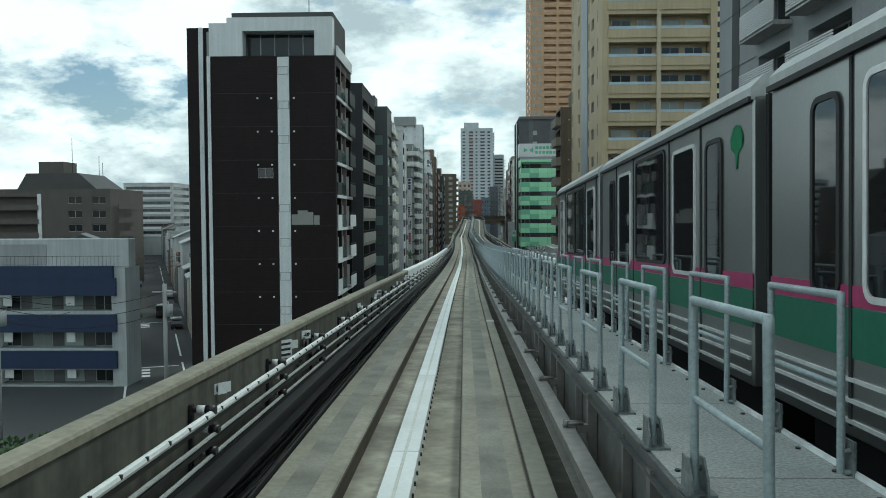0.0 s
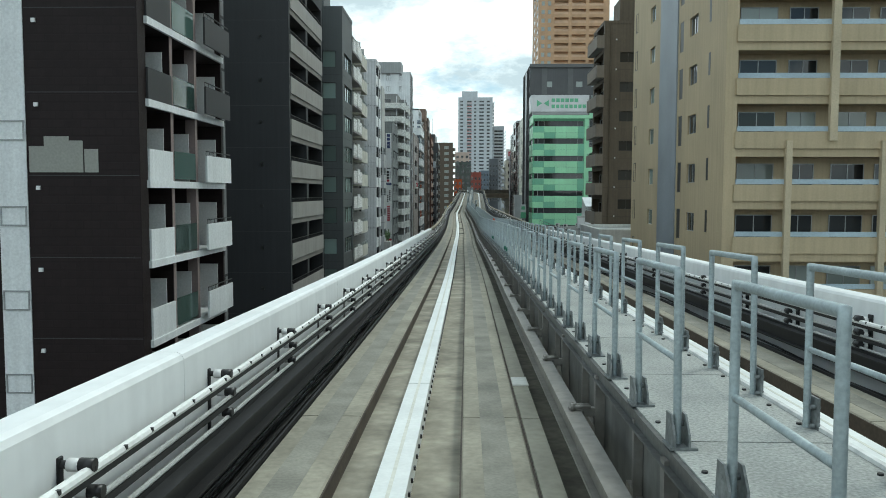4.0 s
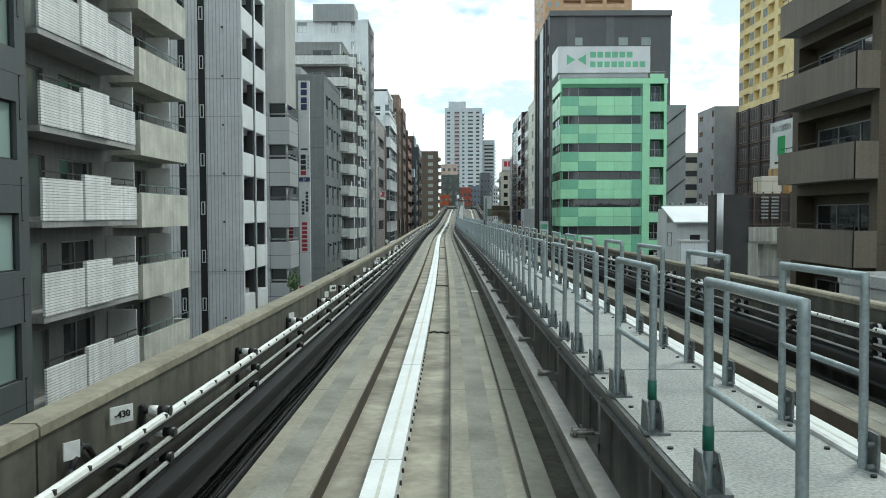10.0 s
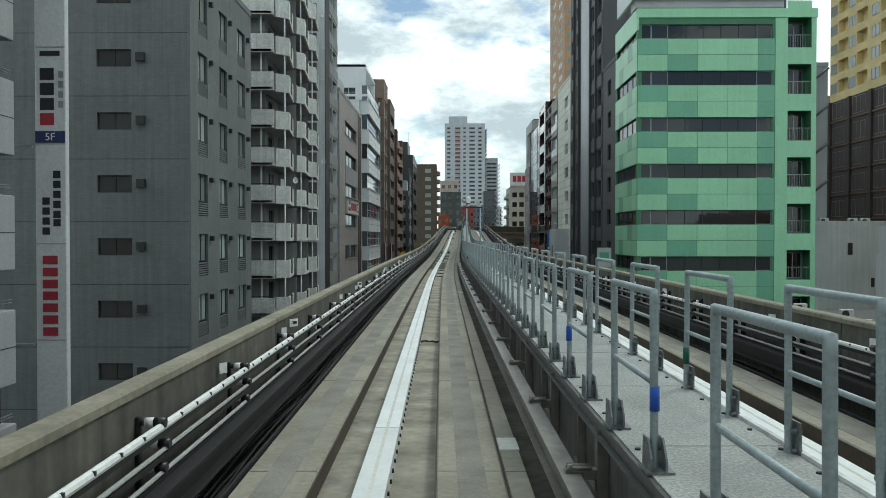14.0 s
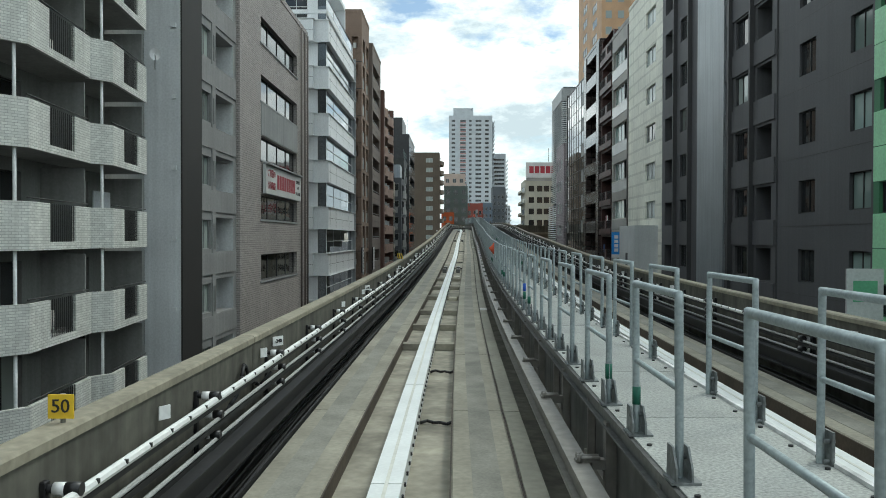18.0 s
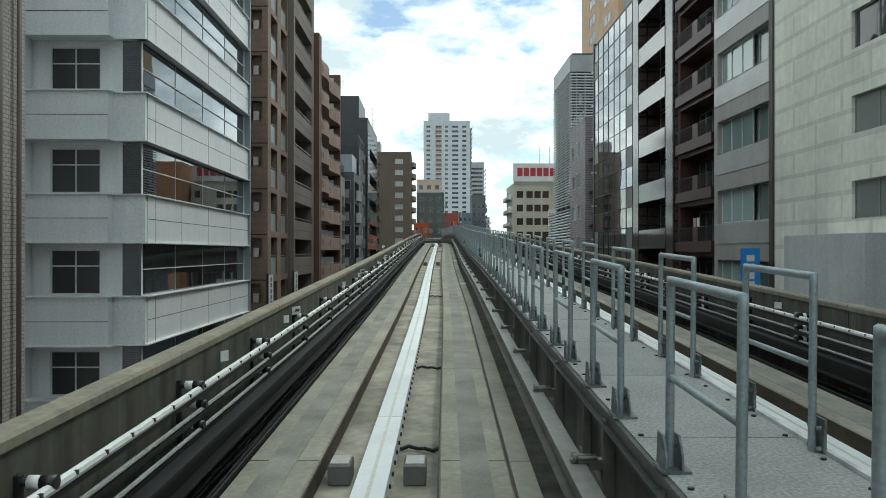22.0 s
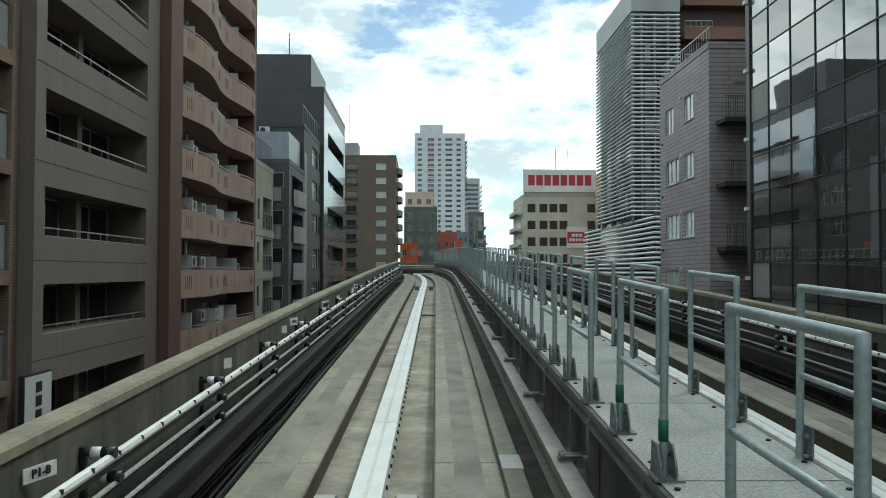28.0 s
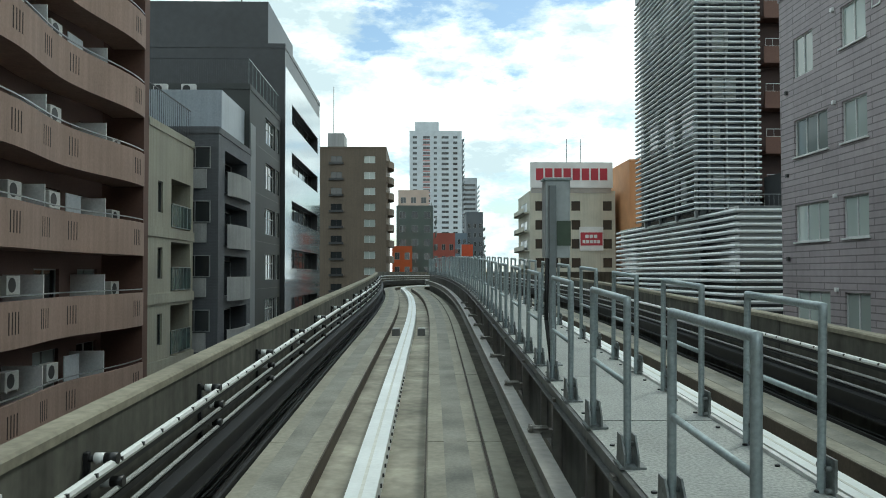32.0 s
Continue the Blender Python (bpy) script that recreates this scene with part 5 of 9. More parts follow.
# white and glass office house
zs = levels(2.1, 4.08, -12, 19)
PWH = mat("white enamel panel", (0.72, 0.74, 0.75), 0.35, stain=(0.4, 0.05), streak=0.04, bump=0.02)
SKYBAND = pane_mat("blue mirror glass band", (0.15, 0.175, 0.20), 0.015, 1.0, 0.004, 0.85)
h = House("white panelled office house with blue mirror glass bands", -11.25, -20, 269.6, 287.6, 19.0, PWH, name="office_building",
          side=[(269.75, 287.4, z, z + 2.1, 0.12) for z in zs], front=[(-14.9, -12.9, z + 0.05, z + 1.85, 0.15) for z in zs], back=True)
for z in zs:
    for k, (a, b) in enumerate(((269.75, 274.0), (274.0, 278.4), (278.4, 282.8), (282.8, 287.4))):
        for q0, q1 in ((0.0, 1.05), (1.05, 2.1)):
            h.sbox("glass_pane", a + 0.025, b - 0.025, z + q0 + 0.02, z + q1 - 0.02, 0.05, 0.10, SKYBAND)
    for y in (274.0, 278.4, 282.8):
        h.sbox("mullion", y - 0.025, y + 0.025, z, z + 2.1, 0.03, 0.11, ALU)
    h.sbox("transom", 269.8, 287.4, z + 1.03, z + 1.07, 0.0, 0.11, WFRAME)
    h.fbx("corner_glass", -12.0, -11.27, z, z + 2.1, -0.03, 0.0, SKYBAND, "dark glass turning the corner")
    h.fw(-14.9, -12.9, z + 0.05, z + 1.85, 2, cross=True, fm=WFRAME, d=0.06)
    h.sbox("spandrel", 269.7, 287.5, z - 1.93, z - 0.05, -0.22, 0.0, PWH, "white enamel spandrel panel")
    h.fbx("spandrel", -12.3, -11.03, z - 1.93, z - 0.05, -0.22, -0.03, PWH)
    h.fbx("spandrel", -15.6, -12.3, z - 1.93, z - 0.05, -0.75, 0.0, PWH)
    for zz in (z - 0.05, z - 1.98):
        h.sbox("sill_blade", 269.3, 287.6, zz, zz + 0.05, -0.34, 0.1, WHITEW, "thin projecting white sill")
        h.fbx("sill_blade", -12.2, -11.0, zz, zz + 0.05, -0.34, 0.0, WHITEW)
        h.fbx("sill_blade", -15.7, -12.2, zz, zz + 0.05, -0.87, 0.0, WHITEW)
    for y in (270.6, 274.0, 278.5, 283.0):
        h.sbox("panel_joint", y, y + 0.025, z - 1.93, z - 0.05, -0.226, -0.22, DARKB)
    h.sbox("panel_joint", 269.7, 287.5, z - 1.0, z - 0.975, -0.226, -0.22, DARKB)
    h.fbx("panel_joint", -15.6, -12.3, z - 1.0, z - 0.975, -0.756, -0.75, DARKB)
h.sbox("end_mullion", 287.45, 287.6, -12, 19, -0.36, 0.2, mat("steel mullion", (0.30, 0.32, 0.33), 0.4, metal=0.4), "grey steel end mullion")
e2 = House("white stair wing beside the glass office house", -15.6, -24, 260.3, 269.5, 14.5, PWH, name="office_building")
for z in zs:
    e2.fbx("panel_joint", -23.9, -15.7, z - 1.0, z - 0.97, -0.006, 0, ALU)
bm = bmesh.new()
for a, b, c, d in ((0.3, 4.8, 0.3, 0.7), (0.3, 4.8, 14, 14.4)):
    box(bm, -b, -a, c, d, 32, 36.5)
box(bm, -4.8, -0.3, 0.3, 14.4, 36.2, 36.6)
part("roof_pergola", bm, PWH, h.e, "open white roof frame")

# brown brick house, dark balconies, curved balconies
zs = levels(0.8 - 2.72, 3.14, -12, 22)
BRK = tile_mat("brown brick tile", (0.245, 0.172, 0.13), 0.24, 0.08, 0.65, 0.65, vary=0.10, streak=0.08)
h = House("brown brick apartment house with pierced window bays", -10.8, -14.2, 292.4, 300.2, 25.5, BRK,
          side=[(a, b, z, z + 2.72, 0.9) for z in zs for a, b in ((293.5, 295.9), (297.3, 299.8))],
          front=[(-11.95, -11.2, z + 1.3, z + 2.65, 0.5) for z in zs], back=True)
for z in zs:
    for a, b in ((293.5, 295.9), (297.3, 299.8)):
        h.sbox("frosted_panel", a + 0.02, b - 0.02, z + 0.02, z + 1.25, 0.12, 0.17, pane_mat("frosted grey panel", (0.17, 0.19, 0.19), 0.35), "frosted grey balcony panel")
        h.srail(a, b, z + 1.25, z + 1.42, 0.14, ALU, step=1.2)
        h.sw(a + 0.1, b - 0.1, z + 0.1, z + 2.1, 2, d=0.84, gm=GLASS)
    h.fbx("vent_box", -11.8, -11.45, z + 1.35, z + 1.95, 0.1, 0.4, ACM)
    h.fbx("clay_band", -14.2, -10.8, z - 0.3, z - 0.22, -0.02, 0, DARKB)
part("drain_pipe", rod((-2.2, -0.15, 0), (-2.2, -0.15, 36), 0.09, 8), mat("clay pipe", (0.26, 0.19, 0.15), 0.6), h.e, "clay-coloured drain pipe")
for z in zs:
    part("pipe_elbow", rod((-1.75, -0.15, z + 0.4 - GZ), (-2.2, -0.15, z + 0.4 - GZ), 0.06, 6), mat("clay pipe", (0.26, 0.19, 0.15), 0.6), h.e)
h2 = House("dark stone base wing behind the brown brick house", -14.2, -24, 288.0, 299, 24, tile_mat("dark brick", (0.13, 0.085, 0.062), 0.24, 0.08, 0.7, 0.65))
SIGNB = mat("sign white", (0.62, 0.63, 0.63), 0.4, bump=0)
for y, x in ((291.9, -10.68), (299.5, -10.22)):
    e = thing("upright_sign", x, y, -4.6, "white sign board with black upright writing on the wall", "sign", "upright signs")
    part("board", cube(-0.06, 0.06, 0, 1.6, 0, 2.8), SIGNB, e)
    part("frame", cube(-0.10, 0.05, -0.06, 1.66, -0.06, 2.86), DFRAME, e)
    for k in range(6):
        part("writing_bar", cube(0.06, 0.072, 0.62, 0.98, 2.3 - 0.4 * k, 2.6 - 0.4 * k), INK, e)

zs = levels(5.2, 2.95, -12, 21)
BR14 = mat("brown grey panel", (0.175, 0.143, 0.122), 0.65, stain=(0.3, 0.1), streak=0.1, bump=0.05)
h = House("brown grey apartment house with long dark loggias", -10.35, -24, 300.25, 311.2, 23.5, BR14,
          side=[(300.9, 309.7, z, z + 1.5, 1.5) for z in zs], back=True)
for z in zs:
    h.srail(300.9, 309.7, z, z + 0.28, 0.08, ALU, step=1.1)
    h.sw(301.3, 305.0, z - 0.2, z + 1.4, 2, d=1.42)
    h.sw(305.8, 309.3, z - 0.2, z + 1.4, 2, d=1.42)
    h.sbox("loggia_pier", 305.2, 305.6, z, z + 1.5, 0.9, 1.5, BR14)
    h.sbox("panel_joint", 300.3, 309.8, z - 0.75, z - 0.72, -0.006, 0, DARKB)
zs = levels(5.75, 2.80, -12, 19)
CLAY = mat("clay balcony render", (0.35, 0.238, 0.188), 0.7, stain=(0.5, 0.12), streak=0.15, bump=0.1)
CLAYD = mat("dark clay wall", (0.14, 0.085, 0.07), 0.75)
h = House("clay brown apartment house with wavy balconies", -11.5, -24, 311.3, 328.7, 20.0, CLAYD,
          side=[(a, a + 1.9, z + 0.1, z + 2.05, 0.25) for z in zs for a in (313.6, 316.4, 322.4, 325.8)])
h.sbox("end_pier", 311.3, 313.0, -13, 20.0, -1.6, 0, mat("clay pier", (0.13, 0.068, 0.05), 0.7), "plain clay end pier")
h.sbox("far_pier", 328.1, 328.7, -13, 19.8, -1.65, 0, mat("clay pier", (0.13, 0.068, 0.05), 0.7))


def wave(y):
    t = (y - 313.0) / 15.1
    return 1.5 + 0.24 * math.sin(t * 2 * math.pi * 1.5 - 0.9)


def run_along(house, z0, z1, d0, d1, n=40):
    """A strip that follows the wave, from depth d0 to d1 behind its outer line."""
    bm = bmesh.new()
    ys = [313.0 + 15.1 * i / n for i in range(n + 1)]
    o = [[bm.verts.new((wave(y) - d, y - 311.3, zz - GZ)) for d, zz in ((d0, z0), (d0, z1), (d1, z1), (d1, z0))] for y in ys]
    for p, q in zip(o, o[1:]):
        for j in range(4):
            bm.faces.new((p[j], q[j], q[(j + 1) % 4], p[(j + 1) % 4]))
    bm.faces.new(o[0])
    bm.faces.new(o[-1][::-1])
    return bm


SLOTM = mat("slot lining", (0.035, 0.02, 0.015), 0.8)
for i, z in enumerate(zs):
    bal = part("wavy_balcony", run_along(h, z - 0.02, z + 1.12, 0.0, 0.13), CLAY, h.e, "clay rendered wavy balcony front")
    part("floor_slab", run_along(h, z - 0.2, z - 0.02, 0.0, 1.3), CLAY, bal)
    part("rail", run_along(h, z + 1.24, z + 1.28, 0.04, 0.08), ALU, bal, "thin steel top rail")
    for c in (314.2, 317.4, 319.9, 322.1, 326.9):
        bm = bmesh.new()
        for k in range(4):
            y = c + 0.2 * k
            box(bm, wave(y) - 0.017, wave(y) + 0.003, y - 311.33, y - 311.27, z + 0.2 - GZ, z + 0.82 - GZ)
        part("slots", bm, SLOTM, bal, "four narrow upright slots")
    for a in (313.6, 316.4, 322.4, 325.8):
        h.sw(a, a + 1.9, z + 0.1, z + 2.05, 2, gm=CURT if (a > 325) != (i % 3 == 0) else GLASS)
    for y in (315.9, 320.4, 325.2):
        h.sbox("partition", y, y + 0.06, z, z + 1.85, -1.25, 0, mat("white partition", (0.62, 0.62, 0.61), 0.6), "white balcony partition board")
    h.sbox("drain_pipe", 318.7, 318.8, z, z + 2.6, -0.15, -0.05, INSUL)
    for y, up in ((314.9, 1.15), (317.6, 1.2), (319.3, 1.2), (321.9, 1.15), (327.2, 0.95)):
        if (i + int(y)) % 5:
            ac_unit(Matrix.Translation((-10.75, y, z + up)) @ Matrix.Rotation(radians(90), 4, "Z"))
    if i % 2:
        h.sbox("laundry", 323.2, 324.4, z + 0.95, z + 1.85, -0.7, -0.66, mat("pale washing", (0.5, 0.52, 0.54), 0.9), "washing on a rail")

# narrow sand-coloured house
SAND = mat("sand render", (0.36, 0.34, 0.27), 0.75, streak=0.12)
zs = levels(1.2, 2.95, -12, 7)
h = House("narrow sand-coloured house with glass balconies", -10.2, -20, 329.4, 336.5, 8.4, SAND,
          side=[(332.9, 336.0, z, z + 2.3, 1.2) for z in zs] + [(331.0, 331.7, z + 0.6, z + 2.0, 0.2) for z in zs], back=True)
for z in zs:
    h.sbox("balcony_glass", 332.9, 336.0, z + 0.05, z + 1.1, -0.05, 0.0, pane_mat("green balcony glass", (0.05, 0.085, 0.075), 0.1))
    h.srail(332.9, 336.0, z + 0.05, z + 1.15, -0.06, ALU, step=0.6)
    h.sbox("slab_edge", 329.5, 336.5, z - 0.5, z - 0.05, -0.08, 0.3, SAND)
    h.sw(333.1, 335.7, z, z + 2.0, 2, d=1.15)
    h.sw(331.0, 331.7, z + 0.6, z + 2.0, 1, d=0.1, fm=DFRAME)
    ac_unit(Matrix.Translation((-10.9, 333.4, z + 1.0)) @ Matrix.Rotation(radians(90), 4, "Z"))
h.rail(h.F, 4, 9.7, 21.4, 23.3, 0.1, RAILM, step=0.3)
h.rail(h.S, 0.2, 6.9, 21.4, 23.3, 0.1, RAILM, step=0.3)

# slate house with round-fronted balconies
G17 = tile_mat("slate blue tile", (0.10, 0.105, 0.115), 0.25, 0.08, 0.6, 0.8, vary=0.06)
zs = levels(3.55, 2.85, -12, 9)
h = House("slate grey house with round-fronted concrete balconies", -9.2, -22, 337.6, 345.6, 9.4, G17,
          side=[(339.0, 344.6, z, z + 2.3, 1.0) for z in zs], back=True)
for z in zs:
    bm = bmesh.new()
    for zz0, zz1 in ((z - 0.15, z + 1.15),):
        ring_o = [(0.15 + 0.40 * math.sin(math.pi * i / 10) ** 0.6, 339.0 + 5.6 * i / 10) for i in range(11)]
        lo = [bm.verts.new((a, b - 337.6, zz0 - GZ)) for a, b in ring_o]
        hi = [bm.verts.new((a, b - 337.6, zz1 - GZ)) for a, b in ring_o]
        for i in range(10):
            bm.faces.new((lo[i], lo[i + 1], hi[i + 1], hi[i]))
        inn = [bm.verts.new((a - 0.12, b - 337.6, zz1 - GZ)) for a, b in ring_o]
        for i in range(10):
            bm.faces.new((hi[i], hi[i + 1], inn[i + 1], inn[i]))
        bm.faces.new(lo[::-1])
    part("round_balcony", bm, SLABM, h.e, "rounded concrete balcony front")
    h.sw(339.3, 344.3, z, z + 2.1, 3, d=0.9)
    h.fbx("pierced_block", -11.0, -9.8, z + 0.1, z + 1.1, -0.1, 0, SLABM)
    h.fw(-11.2, -9.6, z + 1.15, z + 2.3, 2, d=-0.05)
h.fbx("roof_box", -16, -9.6, 9.4, 12.2, 2.2, 8, mat("pale blue metal", (0.34, 0.38, 0.42), 0.4, streak=0.1), "pale blue grey rooftop box")
for x in (-15, -13.4, -11.8):
    ac_unit(Matrix.Translation((x, 341.2, 12.2)))
# dark house with lattice windows
zs = levels(1.6, 3.15, -12, 12)
h = House("dark green grey office house with lattice windows", -9.3, -22, 345.7, 356.8, 13.6, mat("olive black wall", (0.034, 0.037, 0.035), 0.6), name="office_building",
          side=[(350.9, 354.6, z, z + 1.8, 0.15) for z in zs] + [(355.2, 356.4, z, z + 1.8, 0.15) for z in zs])
for z in zs:
    h.sw(350.9, 354.6, z, z + 1.8, 4, fm=WFRAME, cross=True)
    h.sw(355.2, 356.4, z, z + 1.8, 2, fm=WFRAME)
    h.sbox("wall_joint", 347.4, 356.7, z - 0.6, z - 0.57, -0.006, 0, DFRAME)
h.sbox("pale_pier", 345.8, 347.3, -13, 11.5, -0.06, 0, mat("pale grey pier", (0.22, 0.23, 0.235), 0.6, streak=0.15), "pale grey metal pier")
h.rail(h.F, 3, 12.6, 26.9, 28.6, 0.2, DARKB)
h.rail(h.S, 0.2, 10.8, 26.9, 28.6, 0.1, TEAL, step=1.2)
# black house with a polished face
BLK = mat("black stone cladding", (0.030, 0.031, 0.033), 0.4, stain=(0.2, 0.35), grain=(2, 0.2))
POL = mat("polished dark stone", (0.34, 0.36, 0.39), 0.07, metal=0.75, spec=1.0, bump=0, stain=(0.2, 0.1))
zs = levels(2.4, 3.9, -12, 16)
h = House("large black stone office house with a mirror-polished side", -9.0, -30, 357.0, 378.5, 19.4, BLK, name="office_building",
          side=[(360.2, 376.6, z, z + 1.6, 0.9) for z in zs], back=True)
h.fbx("roof_screen", -20.5, -10.3, 19.4, 23.0, 0.0, 12, BLK, "tall black roof screen")
h.fbx("roof_screen", -30, -22.6, 19.4, 23.0, 0.0, 12, BLK)
h.fbx("screen_beam", -22.6, -20.5, 21.9, 23.0, 0.0, 0.6, BLK, "beam over an open gap in the roof screen")
for z in zs:
    h.sw(360.2, 376.6, z, z + 1.6, 6, d=0.6, fm=DFRAME)
    h.sbox("polished_panel", 357.02, 378.5, z + 1.6, z + 3.9, -0.05, 0, POL, "mirror-polished stone band")
    h.sbox("polished_panel", 357.02, 360.2, z, z + 1.596, -0.05, 0, POL)
    h.sbox("polished_panel", 376.6, 378.5, z, z + 1.596, -0.05, 0, POL)
h.rail(h.F, 8, 19.5, 24.5, 26.8, -6.0, TEAL, step=1.5)
part("mast", rod((-4, 3, 36.0), (-4, 3, 39.0), 0.05, 6), DFRAME, h.e)

# ---- right-hand street front ----
# grey and white house at the start
RG = mat("cool grey panel", (0.25, 0.26, 0.265), 0.6, streak=0.08)
zs = levels(2.3, 3.0, -12, 27)
h = House("grey and white apartment tower with slatted balconies", 15.6, 28, 38.0, 56.4, 30, RG,
          side=[(a, b, z, z + 2.1, 0.9) for z in zs for a, b in ((40, 44), (46, 50))] + [(53.0, 54.0, z, z + 1.6, 0.2) for z in zs], back=True)
for z in zs:
    h.sw(53.0, 54.0, z, z + 1.6, 1, fm=WFRAME)
    for a, b in ((40, 44), (46, 50)):
        bm = bmesh.new()
        for k in range(12):
            fbox(bm, h.S, a - 38.3, b - 37.7, z - 0.1 + 0.11 * k - GZ, z - 0.03 + 0.11 * k - GZ, -0.9, -0.85)
        part("slatted_balcony", bm, mat("white slat", (0.6, 0.6, 0.6), 0.5), h.e, "balcony front of white slats")
        h.sbox("balcony_slab", a - 0.3, b + 0.3, z - 0.2, z, -0.9, 0, SLABM)
        h.sw(a + 0.3, b - 0.3, z, z + 2.0, 2, d=0.8)
h.sbox("dark_band", 52.9, 54.1, -13, 29.8, -0.03, 0.0, DARKB)
for z in levels(1.5, 3.0, -12, 29):
    h.sbox("panel_joint", 50.2, 56.4, z, z + 0.03, -0.04, -0.03, DARKB)

# beige tower block
BEI = mat("sand beige render", (0.48, 0.39, 0.25), 0.75, stain=(0.25, 0.1), streak=0.10, grain=(10, 0.06))
BEIL = mat("pale beige trim", (0.52, 0.44, 0.30), 0.7)
zs = levels(3.6, 3.08, -12, 34)
zw = levels(1.64, 3.26, -12, 34)
h = House("tall beige apartment block with pale blue balcony rails", 15.8, 28.4, 98.6, 124.4, 36.5, BEI,
          front=[(16.5, 27.7, z + 0.1, z + 2.55, 1.4) for z in zs],
          side=[(a, b, z, z + 1.25, 0.2) for z in zw for a, b in ((116.25, 117.9), (104.45, 106.4))] + [(107.9, 108.85, z - 0.65, z + 1.45, 0.08) for z in zw], back=True)
for z in zw:
    h.sw(116.25, 117.9, z, z + 1.25, 1, fm=WFRAME, gm=TEAL)
    h.sw(104.45, 106.4, z, z + 1.25, 2, fm=ALU, gm=GLASS)
    h.sbox("dark_recess", 107.9, 108.85, z - 0.65, z + 1.45, 0.03, 0.07, DFRAME)
    h.sbox("dark_slot", 101.6, 102.0, z + 0.1, z + 1.5, -0.012, 0, DFRAME, "narrow dark slot window")
    h.sw(122.8, 123.5, z + 0.3, z + 1.95, 1, d=-0.01, fm=DFRAME)
h.sbox("grey_strip", 109.25, 114.2, -13, 36.4, -0.10, 0, mat("blue grey strip", (0.26, 0.29, 0.32), 0.5), "blue grey vertical strip of cladding")
BLUER = mat("pale blue rail panel", (0.42, 0.52, 0.58), 0.4, bump=0)
for i, z in enumerate(zs):
    h.fbx("balcony_front", 16.4, 27.8, z - 0.05, z + 0.92, -0.12, 0.05, BEI, "beige balcony parapet")
    h.fbx("blue_rail", 16.5, 27.7, z + 0.95, z + 1.24, -0.06, -0.02, BLUER, "pale blue rail above the parapet")
    for a, b in ((17.0, 19.2), (19.9, 21.6), (22.6, 24.6), (25.2, 27.2)):
        h.fw(a, b, z + 0.1, z + 2.2, 2, d=1.3, gm=CURT if (i + int(a)) % 3 == 0 else GLASS)
    h.fbx("balcony_ceiling", 16.5, 27.7, z + 2.56, z + 2.6, 0.02, 1.3, BEIL)
for x in (22.0,):
    h.fbx("fin", x - 0.22, x + 0.22, 4.0, 36.4, -0.32, 0.02, BEIL, "pale upright fin between balconies")
for x in (19.5, 25.0):
    h.fbx("fin", x - 0.18, x + 0.18, -13, 4.0, -0.32, 0.02, BEIL)
h.fbx("end_pier", 27.7, 28.4, -13, 36.4, -0.25, 0, BEI)
h.roofbox("roof_house", 104, 116, 3, 9, 4, BEI)

# brown apartment block
BRN = tile_mat("umber tile", (0.108, 0.086, 0.060), 0.2, 0.1, 0.7, 0.85, vary=0.05, streak=0.2)
zs = levels(0.95, 3.36, -12, 18)
h = House("umber brown apartment block with corner balconies", 16.6, 27.0, 144.4, 152.0, 20.2, BRN,
          front=[(a, b, z - 1.88, z - 0.73, 0.2) for z in zs for a, b in ((18.4, 20.3), (21.3, 22.6))] + [(24.7, 26.3, z - 2.0, z - 0.4, 1.0) for z in zs],
          side=[(145.0, 151.4, z + 0.1, z + 2.6, 0.8) for z in zs], back=True)
for z in zs:
    h.fw(18.4, 20.3, z - 1.88, z - 0.73, 2, fm=DFRAME)
    h.fw(21.3, 22.6, z - 1.88, z - 0.73, 2, fm=DFRAME)
    h.fbx("stair_lining", 24.75, 26.25, z - 1.98, z - 0.42, 0.9, 0.98, DARKB, "dark back of the stair opening")
    h.rail(h.F, h.fx(26.3), h.fx(24.7), z - 2.0 - GZ, z - 1.0 - GZ, 0.1, RAILM, step=0.15)
    h.fbx("floor_band", 16.7, 27.0, z - 2.75, z - 2.71, -0.008, 0, mat("umber joint", (0.07, 0.055, 0.04), 0.8))
    b1 = h.sbox("balcony", 144.4, 151.5, z - 0.25, z + 1.15, -0.85, -0.73, mat("taupe parapet", (0.17, 0.145, 0.115), 0.75, streak=0.15), "taupe balcony parapet")
    h.sbox("slab", 144.4, 151.5, z - 0.25, z - 0.05, -0.75, 0, SLABM, parent=b1)
    h.fbx("balcony_end", 15.75, 16.6, z - 0.25, z + 1.15, -0.02, 0.1, mat("taupe parapet", (0.17, 0.145, 0.115), 0.75, streak=0.15))
    h.srail(144.5, 151.4, z + 1.15, z + 1.4, -0.78, RAILM, step=0.9)
    h.sw(145.3, 151.0, z + 0.1, z + 2.2, 3, d=0.75)
    h.fbx("vent_hood", 20.72, 21.06, z - 0.85, z - 0.68, -0.15, 0, INSUL)
    for x in (17.9, 23.3):
        h.fbx("vent_cap", x, x + 0.13, z + 0.6, z + 0.74, -0.12, 0, INSUL)
for x in (17.3, 22.9):
    h.fbx("drain_pipe", x, x + 0.1, -13, 20, -0.12, -0.02, BRN)
h.roofbox("roof_house", 146, 150, 2, 7, 3.2, BRN)

